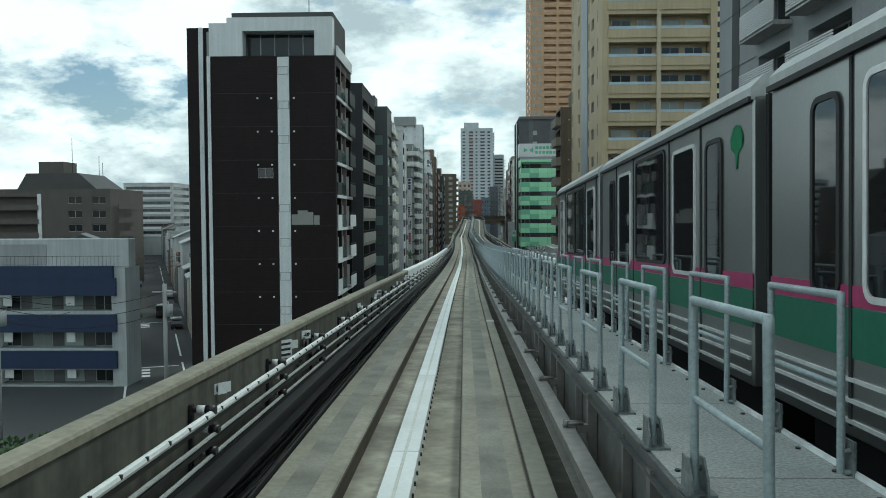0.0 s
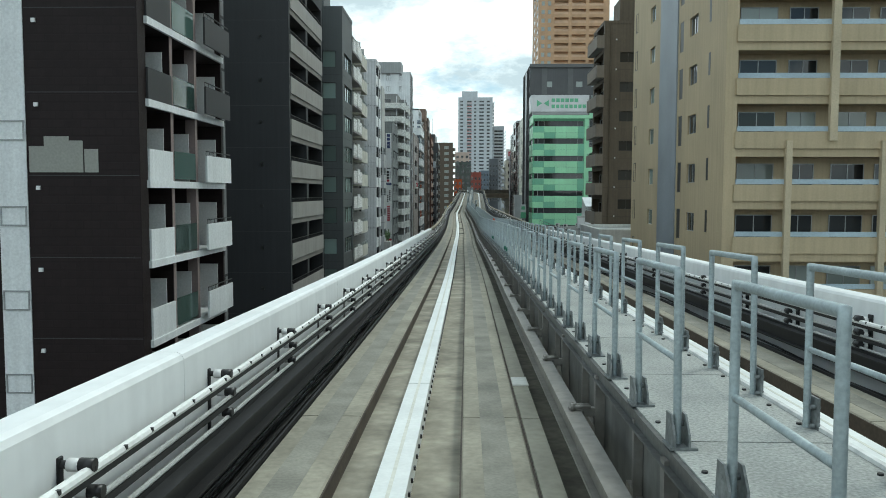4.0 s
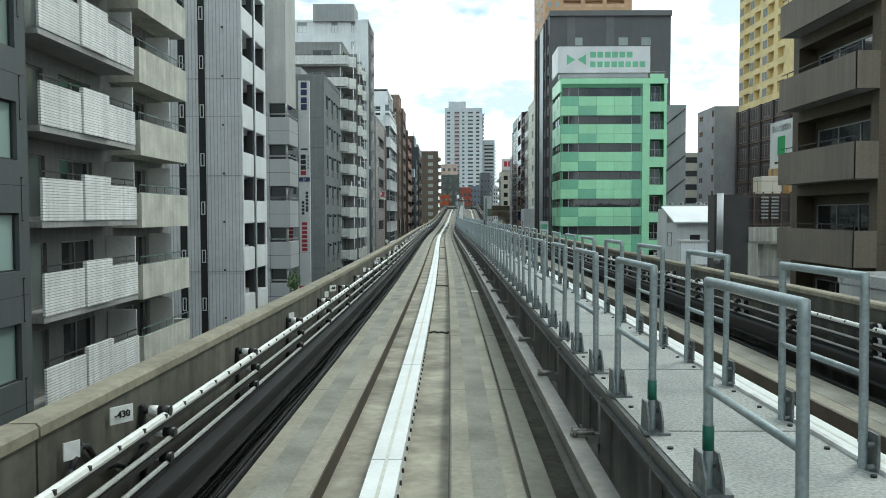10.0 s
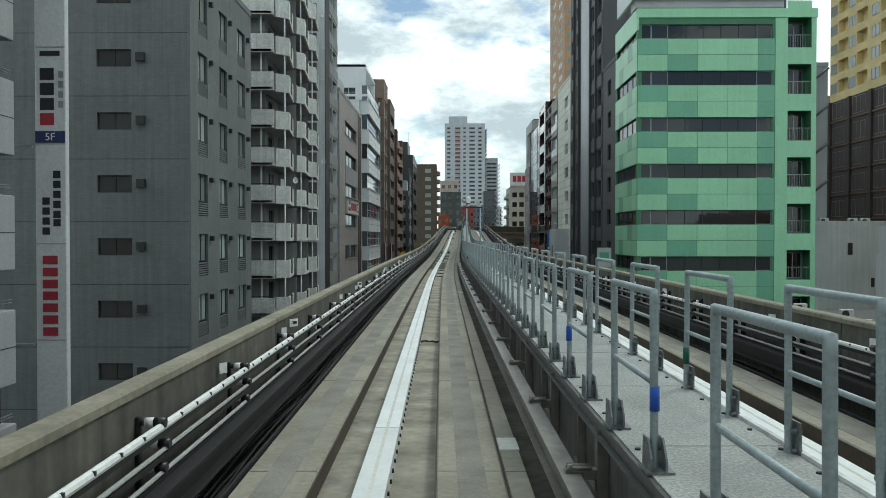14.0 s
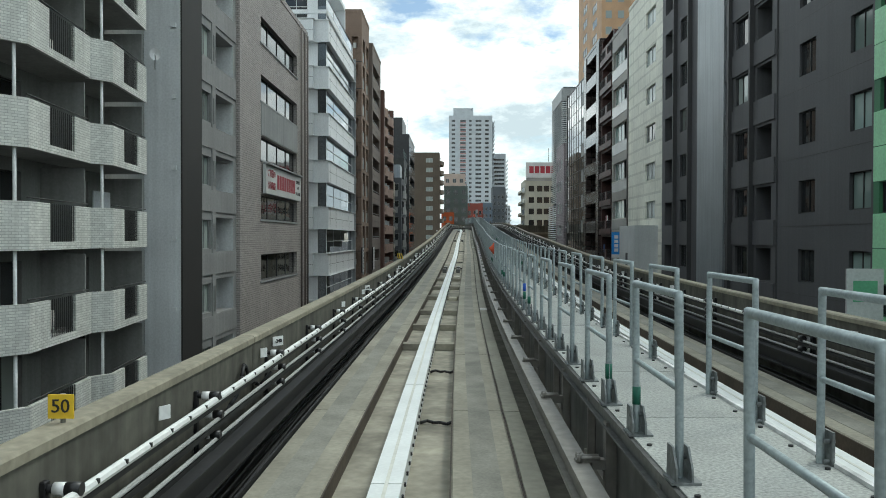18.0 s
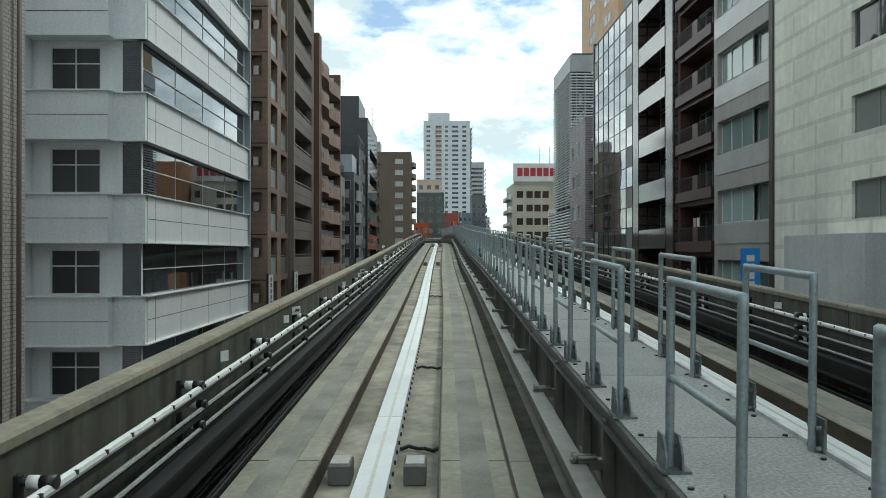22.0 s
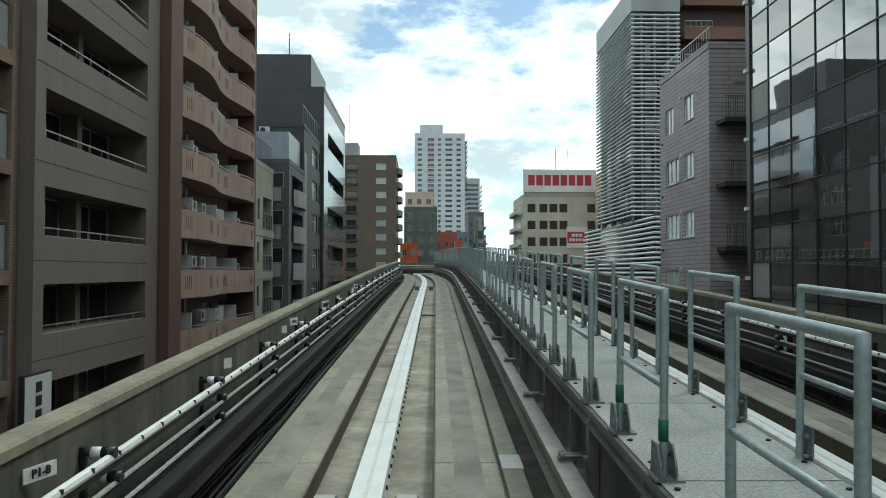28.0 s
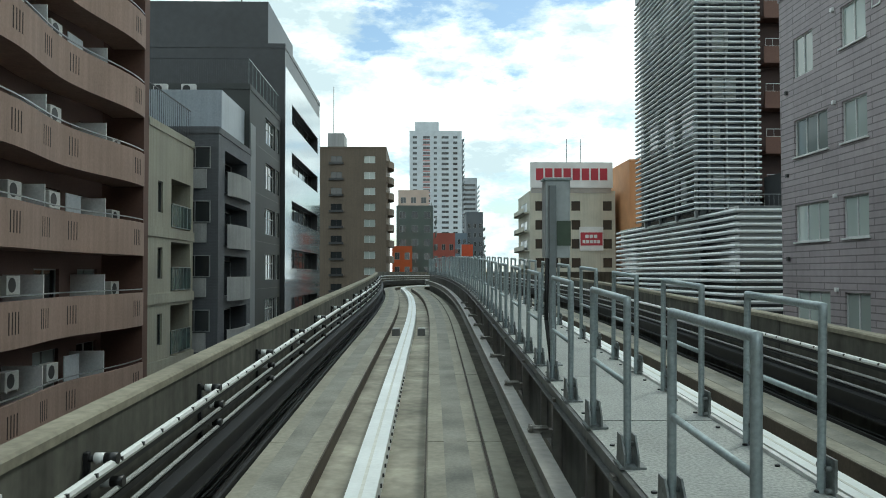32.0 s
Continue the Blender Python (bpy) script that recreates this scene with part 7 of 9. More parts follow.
h = House("dark polished stone apartment house with deep loggias", 15.9, 26, 287.9, 298.1, 21.0, POLB,
          side=[(289.8, 296.4, z, z + 2.0, 1.6) for z in zs], back=True)
for z in zs:
    h.sbox("loggia_front", 289.8, 296.4, z - 1.35, z - 0.02, -0.06, 0, mat("mirror stone", (0.16, 0.15, 0.148), 0.1, metal=0.4, spec=1.0, bump=0), "mirror-bright stone loggia front")
    h.sw(290.0, 296.2, z, z + 1.9, 3, d=1.5)
for y in (288.0, 296.5):
    h.sbox("pier", y, y + 1.5, -13, 21, -0.08, 0.0, POLB)
# glass curtain-wall house
CW = pane_mat("bronze mirror glass", (0.34, 0.34, 0.345), 0.02, 1.0, 0.008, 0.85)
h = House("bronze glass office house with a curtain wall", 16.2, 28, 298.2, 313.0, 19.2, mat("dark glass wall core", (0.04, 0.04, 0.04), 0.5), name="office_building")
k = 0
for i in range(19):
    for j in range(7):
        y, z = 298.3 + 2.08 * j, -11.0 + 1.58 * i
        if z + 1.5 > 19.2:
            continue
        stone = (j == 0 and i % 2 == 1 and i > 6) or (j == 6 and i % 5 == 2)
        h.sbox("stone_panel" if stone else "glass_pane", y + 0.03, y + 2.05, z + 0.03, z + 1.55, -0.32, -0.26, mat("grey stone panel", (0.26, 0.26, 0.25), 0.5) if stone else CW)
bm = bmesh.new()
for j in range(8):
    fbox(bm, h.S, 0.08 + 2.08 * j, 0.12 + 2.08 * j, 0, 32, -0.36, -0.25)
for i in range(20):
    fbox(bm, h.S, 0.05, 14.7, 2.0 + 1.58 * i - 0.02, 2.0 + 1.58 * i + 0.02, -0.36, -0.25)
part("mullions", bm, DFRAME, h.e, "dark curtain wall mullions")
h.sbox("end_pier", 312.6, 313.0, -13, 19.4, -0.4, 0, DFRAME)
for z in levels(4, 3.16, -10, 18):
    h.sbox("vent_hood", 312.7, 312.95, z, z + 0.16, -0.55, -0.4, INSUL)
# purple-grey house
PUR = tile_mat("mauve grey boarding", (0.34, 0.295, 0.305), 2.2, 0.24, 0.6, 0.5, vary=0.09, streak=0.08)
zs = levels(2.4, 3.36, -12, 11)
h = House("mauve grey boarded house with white sash windows", 16.25, 26, 319.0, 327.9, 13.2, PUR,
          side=[(a, b, z + 0.82, z + 2.28, 0.12) for z in zs for a, b in ((321.5, 323.1), (324.1, 326.7)) if z < 8 or a < 322] + [(325.1, 326.7, z + 0.6, z + 2.2, 0.12) for z in zs if z > 8])
for z in zs:
    h.sw(321.5, 323.1, z + 0.82, z + 2.28, 2, d=0.08, fm=WFRAME, gm=CURT)
    h.sbox("sill", 321.4, 323.2, z + 0.76, z + 0.82, -0.07, 0.0, WFRAME)
    if z < 8:
        h.sw(324.1, 326.7, z + 0.82, z + 2.28, 3, d=0.08, fm=WFRAME, gm=CURT)
        h.sbox("sill", 324.0, 326.8, z + 0.76, z + 0.82, -0.07, 0.0, WFRAME)
    else:
        h.sw(325.1, 326.7, z + 0.6, z + 2.2, 2, d=0.08, fm=WFRAME, gm=CURT)
        h.sw(320.6, 321.1, z + 1.6, z + 2.2, 1, d=-0.02, fm=WFRAME, gm=CURT)
    h.sbox("vent_cap", 323.5, 323.64, z + 2.3, z + 2.44, -0.1, 0, INSUL)
    h.sbox("vent_cap", 327.2, 327.34, z + 0.1, z + 0.24, -0.1, 0, DFRAME)
    h.fbx("balcony_slab", 16.6, 21.5, z - 0.1, z + 0.12, -1.3, 0, DARKB, "dark balcony slab")
    h.rail(h.F, h.fx(21.5), h.fx(16.6), z + 0.12 - GZ, z + 1.25 - GZ, -1.25, RAILM, step=0.12)
    h.fw(17.6, 20.2, z + 0.2, z + 2.3, 2, d=-0.02)
h.rail(h.S, 0.2, 8.7, 26.2, 27.4, 0.1, WFRAME, step=0.4, name="roof_railing")
h = House("red brown stair house behind the mauve house", 24.8, 33, 350.0, 358.0, 27, mat("maroon wall", (0.06, 0.03, 0.026), 0.6))
for z in levels(1, 3.1, -10, 26):
    h.fbx("stair_band", 24.8, 33, z, z + 0.95, -1.2, -1.1, mat("stair brown", (0.15, 0.075, 0.055), 0.6), "brown stair parapet")
    h.fbx("stair_slab", 24.8, 33, z - 0.2, z, -1.2, 0.0, mat("stair brown", (0.15, 0.075, 0.055), 0.6))
    h.rail(h.F, 5.6, 8.1, z + 0.95 - GZ, z + 1.5 - GZ, -1.15, WFRAME, step=0.5)
# louvred building: tall part and lower part
LOUV = mat("silver louvre", (0.62, 0.64, 0.64), 0.4, metal=0.2, bump=0)
CORE = pane_mat("dark glass behind louvres", (0.055, 0.06, 0.065), 0.06)
h = House("tall office house wrapped in thin silver louvres", 20.1, 24.1, 348.3, 362.5, 27.0, CORE, name="office_building")
h2 = House("lower office wing wrapped in broad silver louvres", 20.5, 31.0, 342.8, 371.0, 5.7, CORE, name="office_building")
LOUVH = {}


def louvre(house, z, t, reach):
    """One slat that runs round the corner of the house."""
    key = (house.e.name, t)
    if key not in LOUVH:
        bm = bmesh.new()
        W, D = house.W, house.D
        prof = [(0.0, 0.0), (0.05, t * 0.5), (0.0, t), (-0.16, t), (-0.16, 0.0)]
        rings = []
        for x, y, dx, dy in ((W, -reach, 0, -1), (-reach, -reach, -0.7071, -0.7071), (-reach, D, -1, 0)):
            rings.append([bm.verts.new((x + dx * q * (1.414 if dx * dy else 1.0), y + dy * q * (1.414 if dx * dy else 1.0), zz)) for q, zz in prof])
        for a, b in zip(rings, rings[1:]):
            for j in range(5):
                bm.faces.new((a[j], a[(j + 1) % 5], b[(j + 1) % 5], b[j]))
        bm.faces.new(rings[0][::-1])
        bm.faces.new(rings[-1])
        LOUVH[key] = part("louvre", bm, LOUV, house.e)
        LOUVH[key].matrix_basis = Matrix.Translation((0, 0, z - GZ))
    else:
        again(LOUVH[key], house.e, Matrix.Translation((0, 0, z - GZ)))


z = 6.2
while z < 24.6:
    louvre(h, z, 0.15, 0.45)
    z += 0.385
for k in range(21):
    louvre(h2, 5.62 - 0.42 * k, 0.22, 0.45)
part("roof_screen", cube(-0.42, 4.0, -0.42, 14.1, 37.7, 40.0), mat("grey mesh screen", (0.30, 0.31, 0.31), 0.5, metal=0.3, grain=(30, 0.3)), h.e, "grey mesh roof screen")
for y in (348.6, 352.6, 356.6, 360.6):
    h.sbox("upright", y, y + 0.14, 5.7, 24.6, -0.26, -0.02, ALU)
for x in (20.6, 21.8, 23.0, 23.9):
    h.fbx("upright", x, x + 0.12, 5.7, 24.6, -0.26, -0.02, ALU)
for i, z in enumerate(levels(6.9, 3.3, 6, 22)):
    h.fbx("lit_blind", 21.0, 21.0 + (1.1, 0.5, 1.6)[i % 3], z, z + 1.7, -0.012, 0.0, mat("pale blind", (0.42, 0.44, 0.43), 0.7), "pale blind behind the louvres")
    h.sbox("lit_blind", 351.0 + 3 * (i % 3), 352.2 + 3 * (i % 3), z, z + 1.7, -0.012, 0.0, mat("pale blind", (0.42, 0.44, 0.43), 0.7))
h2.rail(h2.F, 1.0, 10.2, 18.7, 19.8, 0.4, ALU, step=0.3)
h2.fbx("terrace_wall", 24.4, 31.0, 5.7, 8.4, 3.0, 5.4, DARKB)
# orange tower far behind
ORG = mat("salmon tower render", (0.50, 0.32, 0.19), 0.7)
zs = levels(30, 3.15, 24, 128)
h = House("very tall salmon orange residential tower", 28.8, 55.0, 358.0, 387.2, 130, ORG, name="tower_block",
          front=[(a, a + 5.2, z, z + 1.9, 1.2) for z in zs for a in (34.5, 41.0, 47.5)], back=True)
for z in zs:
    for a in (29.6, 32.0):
        h.fw(a, a + 1.2, z, z + 1.5, 1, d=-0.04, gm=CURT)
    for a in (34.5, 41.0, 47.5):
        h.fbx("balcony_front", a, a + 5.2, z - 0.1, z + 0.75, -0.05, 0, mat("salmon panel", (0.56, 0.38, 0.25), 0.7))
    h.sw(363, 368, z, z + 1.6, 2, d=-0.04)
    h.sw(375, 380, z, z + 1.6, 2, d=-0.04)
# red-sign house
CRM = mat("cream render", (0.44, 0.43, 0.36), 0.75, streak=0.1)
zs = levels(3.0, 3.35, -12, 14)
h = House("cream office house with a big red-lettered roof sign", 20.8, 36.0, 436.0, 452.0, 16.2, CRM, name="office_building",
          front=[(a, a + 1.6, z, z + 1.7, 0.3) for z in zs for a in (21.8, 24.2, 26.2, 28.2, 33.8)])
for z in zs:
    for a in (21.8, 24.2, 26.2, 28.2, 33.8):
        h.fw(a, a + 1.6, z, z + 1.7, 1, fm=DFRAME)
    h.sbox("balcony", 437, 451, z - 0.4, z + 0.6, -1.0, -0.9, CRM)
    h.sbox("balcony_slab", 437, 451, z - 0.4, z - 0.2, -1.0, 0, CRM)
    h.sw(439, 448, z, z + 1.7, 5, d=-0.05)
e = thing("roof_sign", 20.9, 435.6, 16.2, "white roof signboard with big red letter blocks", "sign")
part("board", cube(0, 14.6, 0, 0.3, 0.9, 5.4), SIGNB, e)
for k in range(8):
    part("letter_block", cube(1.0 + 1.62 * k, 2.3 + 1.62 * k, -0.03, 0, 2.2, 4.3), RED, e)
part("support", cube(0.2, 14.4, 0.3, 1.5, 0, 0.9), ALU, e)
for x in (7.0, 9.5):
    part("aerial", rod((x, 3, 5), (x, 3, 10), 0.06, 6), DFRAME, e)
e = thing("wall_sign", 29.6, 435.9, 6.0, "small red and white wall sign with pale letter blocks", "sign")
part("board", cube(0, 4.2, -0.1, 0.1, 0, 4.2), SIGNB, e)
part("red_field", cube(0.15, 4.05, -0.13, -0.1, 0.9, 3.2), RED, e)
for k in range(3):
    part("letter_block", cube(1.0 + 0.75 * k, 1.6 + 0.75 * k, -0.145, -0.13, 2.2, 2.8), SIGNB, e)
for k in range(5):
    part("letter_block", cube(0.5 + 0.65 * k, 1.0 + 0.65 * k, -0.145, -0.13, 1.3, 1.85), SIGNB, e)
h = House("orange brick house beyond the sign house", 37.0, 46, 430, 450, 21, mat("orange render", (0.45, 0.22, 0.10), 0.7))
# tan block, small houses and the white tower at the end of the street
TANM = tile_mat("tan brown tile", (0.128, 0.102, 0.076), 0.3, 0.1, 0.7, 0.85, vary=0.04)
zs = levels(1.8, 2.88, -12, 22)
h = House("tan brown apartment block with white window frames", -4.6, -16.8, 440.0, 458.0, 24.6, TANM,
          front=[(a, a + 2.0, z, z + 1.3, 0.2) for z in zs for a in (-8.6, -14.6)])
for z in zs:
    h.fw(-8.6, -6.6, z, z + 1.3, 2, fm=WFRAME, gm=CURT)
    h.fw(-14.6, -12.6, z, z + 1.3, 2, fm=DFRAME)
    h.fbx("window_box", -14.9, -12.3, z - 0.25, z + 0.15, -0.4, 0, RAILM)
    bm = bmesh.new()
    for i in range(8):
        a0, a1 = math.pi * i / 8, math.pi * (i + 1) / 8
        q = [(1.3 * math.sin(a0), 4 - 4 * math.cos(a0) + 0.5), (1.3 * math.sin(a1), 4 - 4 * math.cos(a1) + 0.5)]
        v = [bm.verts.new((x, y, zz - GZ)) for zz in (z - 0.7, z + 0.5) for x, y in q]
        bm.faces.new((v[0], v[1], v[3], v[2]))
    part("round_balcony", bm, TANM, h.e, "rounded tan balcony front")
h.roofbox("roof_house", 444, 450, 8, 11, 3.5, LGREY)
part("mast", rod((-10, 5, 38), (-10, 5, 50), 0.08, 6), ALU, h.e)
for lb, xf, xb, y0, y1, top, c, n in (
        ("green grey apartment house beyond the bend", 4.4, -3.6, 470, 490, 16.5, (0.10, 0.13, 0.12), 3),
        ("bright orange red house beyond the bend", -0.2, -4.4, 466, 470, 7.5, (0.52, 0.11, 0.03), 2),
        ("cream stepped house beyond the bend", 3.8, -4.0, 500, 520, 23, (0.48, 0.38, 0.32), 3),
        ("brick red house at the end of the street", 10.5, 4.6, 500, 515, 12, (0.28, 0.07, 0.05), 3),
        ("blue grey glass house at the end of the street", 16.0, 11.0, 540, 560, 14, (0.12, 0.16, 0.20), 3),
        ("dark narrow office house far along the street", 22.5, 17.0, 560, 575, 22, (0.09, 0.10, 0.11), 3),
        ("grey office house far along the street", 28, 23, 640, 660, 26, (0.2, 0.21, 0.22), 3),
        ("pale house far along the street", 36, 31, 720, 740, 20, (0.4, 0.42, 0.43), 3)):
    h = House(lb, xf, xb, y0, y1, top, mat("far wall " + lb[:14], c, 0.7))
    zs = levels(2, 3.0, -6, top - 2)
    w = (xf - xb) / n
    for z in zs:
        for k in range(n):
            h.fw(xb + w * k + 0.25 * w, xb + w * k + 0.75 * w, z, z + 1.5, 2, d=-0.04)
        h.sbox("balcony_band", y0 + 1, y1 - 1, z - 0.6, z + 0.4, -0.8, -0.7, SLABM)
TWM = mat("tower white render", (0.52, 0.55, 0.57), 0.7)
zs = levels(6, 3.0, -4, 80)
h = House("tall white residential tower at the end of the street", 25.4, -4.0, 745.0, 770.0, 82, TWM, name="tower_block", group="far towers")
for i, z in enumerate(zs):
    for k, (a, b) in enumerate(((-2.2, 0.2), (3.6, 7.4), (9.6, 11.4), (14.0, 18.0), (20.5, 23.0))):
        o = h.fw(a, b, z, z + 1.4, 2, d=-0.05, gm=GLASS)
    h.sbox("balcony", 746, 769, z - 0.3, z + 0.9, -1.6, -1.4, TWM)
    h.sbox("balcony_slab", 746, 769, z - 0.3, z, -1.6, 0, TWM)
    h.fbx("red_panel", 3.4, 7.6, z - 0.9, z - 0.2, -0.1, 0, mat("pink tower panel", (0.45, 0.22, 0.20), 0.7))
h.fbx("roof_block", -1, 12.5, 82, 87.5, 1, 8, TWM)
h = House("second grey tower behind the white tower", 38, 28, 800, 820, 62, mat("far tower grey", (0.35, 0.37, 0.39), 0.7), name="tower_block", group="far towers")
for z in levels(6, 3.0, -4, 60):
    h.sbox("balcony", 801, 819, z - 0.3, z + 0.9, -1.6, -1.4, TWM)
    h.fw(29, 37, z, z + 1.5, 4, d=-0.05)

# ---- passing train on the other track ----
STEEL = mat("brushed train steel", (0.36, 0.368, 0.36), 0.30, metal=0.9, grain=(40, 0.05), stain=(0.8, 0.08), bump=0.03)
ROOFW = mat("train roof grey", (0.42, 0.43, 0.42), 0.5, stain=(0.6, 0.12))
PINK = mat("crimson stripe", (0.33, 0.03, 0.12), 0.4, bump=0)
TGREEN = mat("deep green stripe", (0.015, 0.13, 0.075), 0.4, bump=0)
RIM = mat("bright window rim", (0.70, 0.71, 0.70), 0.35, metal=0.3, bump=0)
TGLASS = pane_mat("train window glass", (0.012, 0.013, 0.014), 0.03, 0.7, 0.01)
LEAFG = mat("leaf mark green", (0.04, 0.38, 0.16), 0.5, bump=0)
RUBBER = mat("dark rubber", (0.02, 0.02, 0.02), 0.7)
train = thing("train", TC, 0, 0, "silver train with pink and green stripes standing on the other track", "train")
TW, TB, TT = 1.36, 0.92, 3.78


def rounded(bm, u0, u1, v0, v1, r, x0, x1, inset=0.0, solid=True):
    """A round-cornered plate in the train's side, or a rim of the given width."""
    def outline(k):
        pts = []
        for cx, cy, a0 in ((u1 - r, v0 + r, -90), (u1 - r, v1 - r, 0), (u0 + r, v1 - r, 90), (u0 + r, v0 + r, 180)):
            for j in range(5):
                a = radians(a0 + 22.5 * j)
                pts.append((cx + (r - k) * math.cos(a), cy + (r - k) * math.sin(a)))
        return pts
    out = outline(0)
    a = [bm.verts.new((x0, u, v)) for u, v in out]
    b = [bm.verts.new((x1, u, v)) for u, v in out]
    n = len(a)
    for i in range(n):
        bm.faces.new((a[i], a[(i + 1) % n], b[(i + 1) % n], b[i]))
    if solid:
        bm.faces.new(a)
        bm.faces.new(b[::-1])
        return bm
    c = [bm.verts.new((x0, u, v)) for u, v in outline(inset)]
    d = [bm.verts.new((x1, u, v)) for u, v in outline(inset)]
    for i in range(n):
        j = (i + 1) % n
        bm.faces.new((a[i], c[i], c[j], a[j]))
        bm.faces.new((c[i], d[i], d[j], c[j]))
    return bm


def rail_car(s0, L, wins, doors, marks):
    m = frame_at(s0 + L / 2, TC) @ Matrix.Translation((0, -L / 2, 0))
    m = Matrix.Translation((-TC, 0, 0)) @ m
    car = part("car_body", cube(-TW, TW, 0, L, TB, TT - 0.05, 0.02), STEEL, train, "brushed silver car body")
    car.matrix_basis = m
    prof = [(-TW - 0.02, TT - 0.10), (-TW - 0.02, TT + 0.02), (-TW + 0.10, TT + 0.14), (-TW + 0.35, TT + 0.22), (TW - 0.35, TT + 0.22), (TW - 0.1, TT + 0.14), (TW + 0.02, TT + 0.02), (TW + 0.02, TT - 0.10)]
    bm = bmesh.new()
    a = [bm.verts.new((x, 0.0, z)) for x, z in prof]
    b = [bm.verts.new((x, L, z)) for x, z in prof]
    for i in range(8):
        bm.faces.new((a[i], b[i], b[(i + 1) % 8], a[(i + 1) % 8]))
    bm.faces.new(a)
    bm.faces.new(b[::-1])
    part("roof", bm, ROOFW, car, "pale grey rounded roof")
    part("gutter", cube(-TW - 0.05, -TW - 0.02, 0, L, TT - 0.12, TT - 0.07), DARKST, car)
    part("pink_stripe", cube(-TW - 0.006, -TW, 0, L, 1.86, 2.01), PINK, car, "crimson pink stripe")
    part("green_stripe", cube(-TW - 0.006, -TW, 0, L, 1.49, 1.85), TGREEN, car, "deep green stripe")
    for k in range(3):
        part("skirt_rib", cube(-TW - 0.02, -TW, 0.05, L - 0.05, 1.02 + 0.15 * k, 1.05 + 0.15 * k), RIM, car)
    for u0, u1, v0, v1, rim in wins:
        p = part("window_pane", rounded(bmesh.new(), u0, u1, v0, v1, 0.1, -TW - 0.012, -TW + 0.01), TGLASS, car)
        part("window_rim", rounded(bmesh.new(), u0 - 0.05, u1 + 0.05, v0 - 0.05, v1 + 0.05, 0.13, -TW - 0.022, -TW, 0.05, False), RIM if rim else DARKST, p)
        if u1 - u0 > 2:
            part("window_bar", cube(-TW - 0.03, -TW - 0.012, (u0 + u1) / 2 - 0.04, (u0 + u1) / 2 + 0.04, v0, v1), DARKST, p)
    for u in doors:
        part("door_joint", cube(-TW - 0.012, -TW, u - 0.02, u + 0.02, 1.0, 3.68), RUBBER, car)
    for u in marks:
        bm = bmesh.new()
        f = [bm.verts.new((-TW - 0.008, u + x, z)) for x, z in ((-0.02, 3.05), (0.02, 3.05), (0.04, 3.2), (0.17, 3.27), (0.19, 3.37), (0.1, 3.48), (0.0, 3.5), (-0.1, 3.48), (-0.19, 3.37), (-0.17, 3.27), (-0.04, 3.2))]
        bm.faces.new(f[::-1])
        bmesh.ops.solidify(bm, geom=list(bm.faces), thickness=0.006)
        part("leaf_mark", bm, LEAFG, car, "green fan-leaf mark")
    bm = bmesh.new()
    for y in (1.2, L - 1.2):
        tube(bm, (-1.02, y, 0.5), (-0.72, y, 0.5), 0.48, 20)
        tube(bm, (0.72, y, 0.5), (1.02, y, 0.5), 0.48, 20)
    part("tyre", bm, RUBBER, car)
    part("underframe", cube(-1.1, 1.1, 0.3, L - 0.3, 0.35, TB), DARKST, car)


rail_car(24.55, 7.3, [(0.55, 1.55, 1.95, 3.45, True), (2.0, 5.0, 2.05, 3.55, False), (5.75, 6.55, 1.95, 3.45, True)], (0.30, 1.80, 5.4, 6.9), ())
for s0 in (15.7, 6.85, -2.0, -10.85):
    rail_car(s0, 8.4, [(0.95, 1.45, 1.95, 3.4, False), (1.95, 2.9, 1.95, 3.45, True), (3.4, 5.2, 2.05, 3.55, False), (5.7, 6.65, 1.95, 3.45, True), (7.1, 7.5, 1.95, 3.4, False)], (1.7, 3.15, 5.45, 6.9), (0.45,))
for s0 in (24.1, 15.25, 6.4, -2.45):
    bm = bmesh.new()
    for k in range(5):
        box(bm, -TW + 0.12 + 0.04 * (k % 2), TW - 0.12 - 0.04 * (k % 2), -0.02 + 0.1 * k, 0.09 + 0.1 * k, TB, TT - 0.05)
    b = part("gangway_bellows", bm, RUBBER, train, "dark folded gangway bellows")
    b.matrix_basis = Matrix.Translation((-TC, 0, 0)) @ frame_at(s0, TC)
bm = bmesh.new()
v = [bm.verts.new(p) for p in ((-TW, 0, TB), (TW, 0, TB), (TW - 0.15, 0.25, 2.0), (-TW + 0.15, 0.25, 2.0), (-TW + 0.2, 0.05, TT), (TW - 0.2, 0.05, TT))]
bm.faces.new((v[0], v[1], v[2], v[3]))
bm.faces.new((v[3], v[2], v[5], v[4]))
b = part("nose", bm, STEEL, train)
b.matrix_basis = Matrix.Translation((-TC, 0, 0)) @ frame_at(31.85, TC)

# ---- plates, signs and boxes along the guideway ----
PLW = mat("white plate", (0.78, 0.79, 0.78), 0.4, bump=0)
for k in range(530, 240, -10):
    s = 550 - k
    if 42 < s < 108 and s not in (70, 80, 50):
        continue
    e = thing("distance_plate", 0, 0, 0, "small white distance plate with black figures on the parapet", "plate", "distance plates")
    e.matrix_basis = frame_at(s - 0.4, -1.57 if not 42 < s < 108 else -1.61, 0.98 if not 42 < s < 108 else 0.85) @ Matrix.Rotation(radians(-32 if not 42 < s < 108 else 0), 4, "Z")
    if not 42 < s < 108:
        part("board", cube(-0.006, 0.006, -0.09, 0.09, -0.06, 0.06), PLW, e)
    letters(e, "-" + str(k), 0.068 if not 42 < s < 108 else 0.2, upright((0.01, 0, 0), "east"), INK)
k = 0
s = 5.6
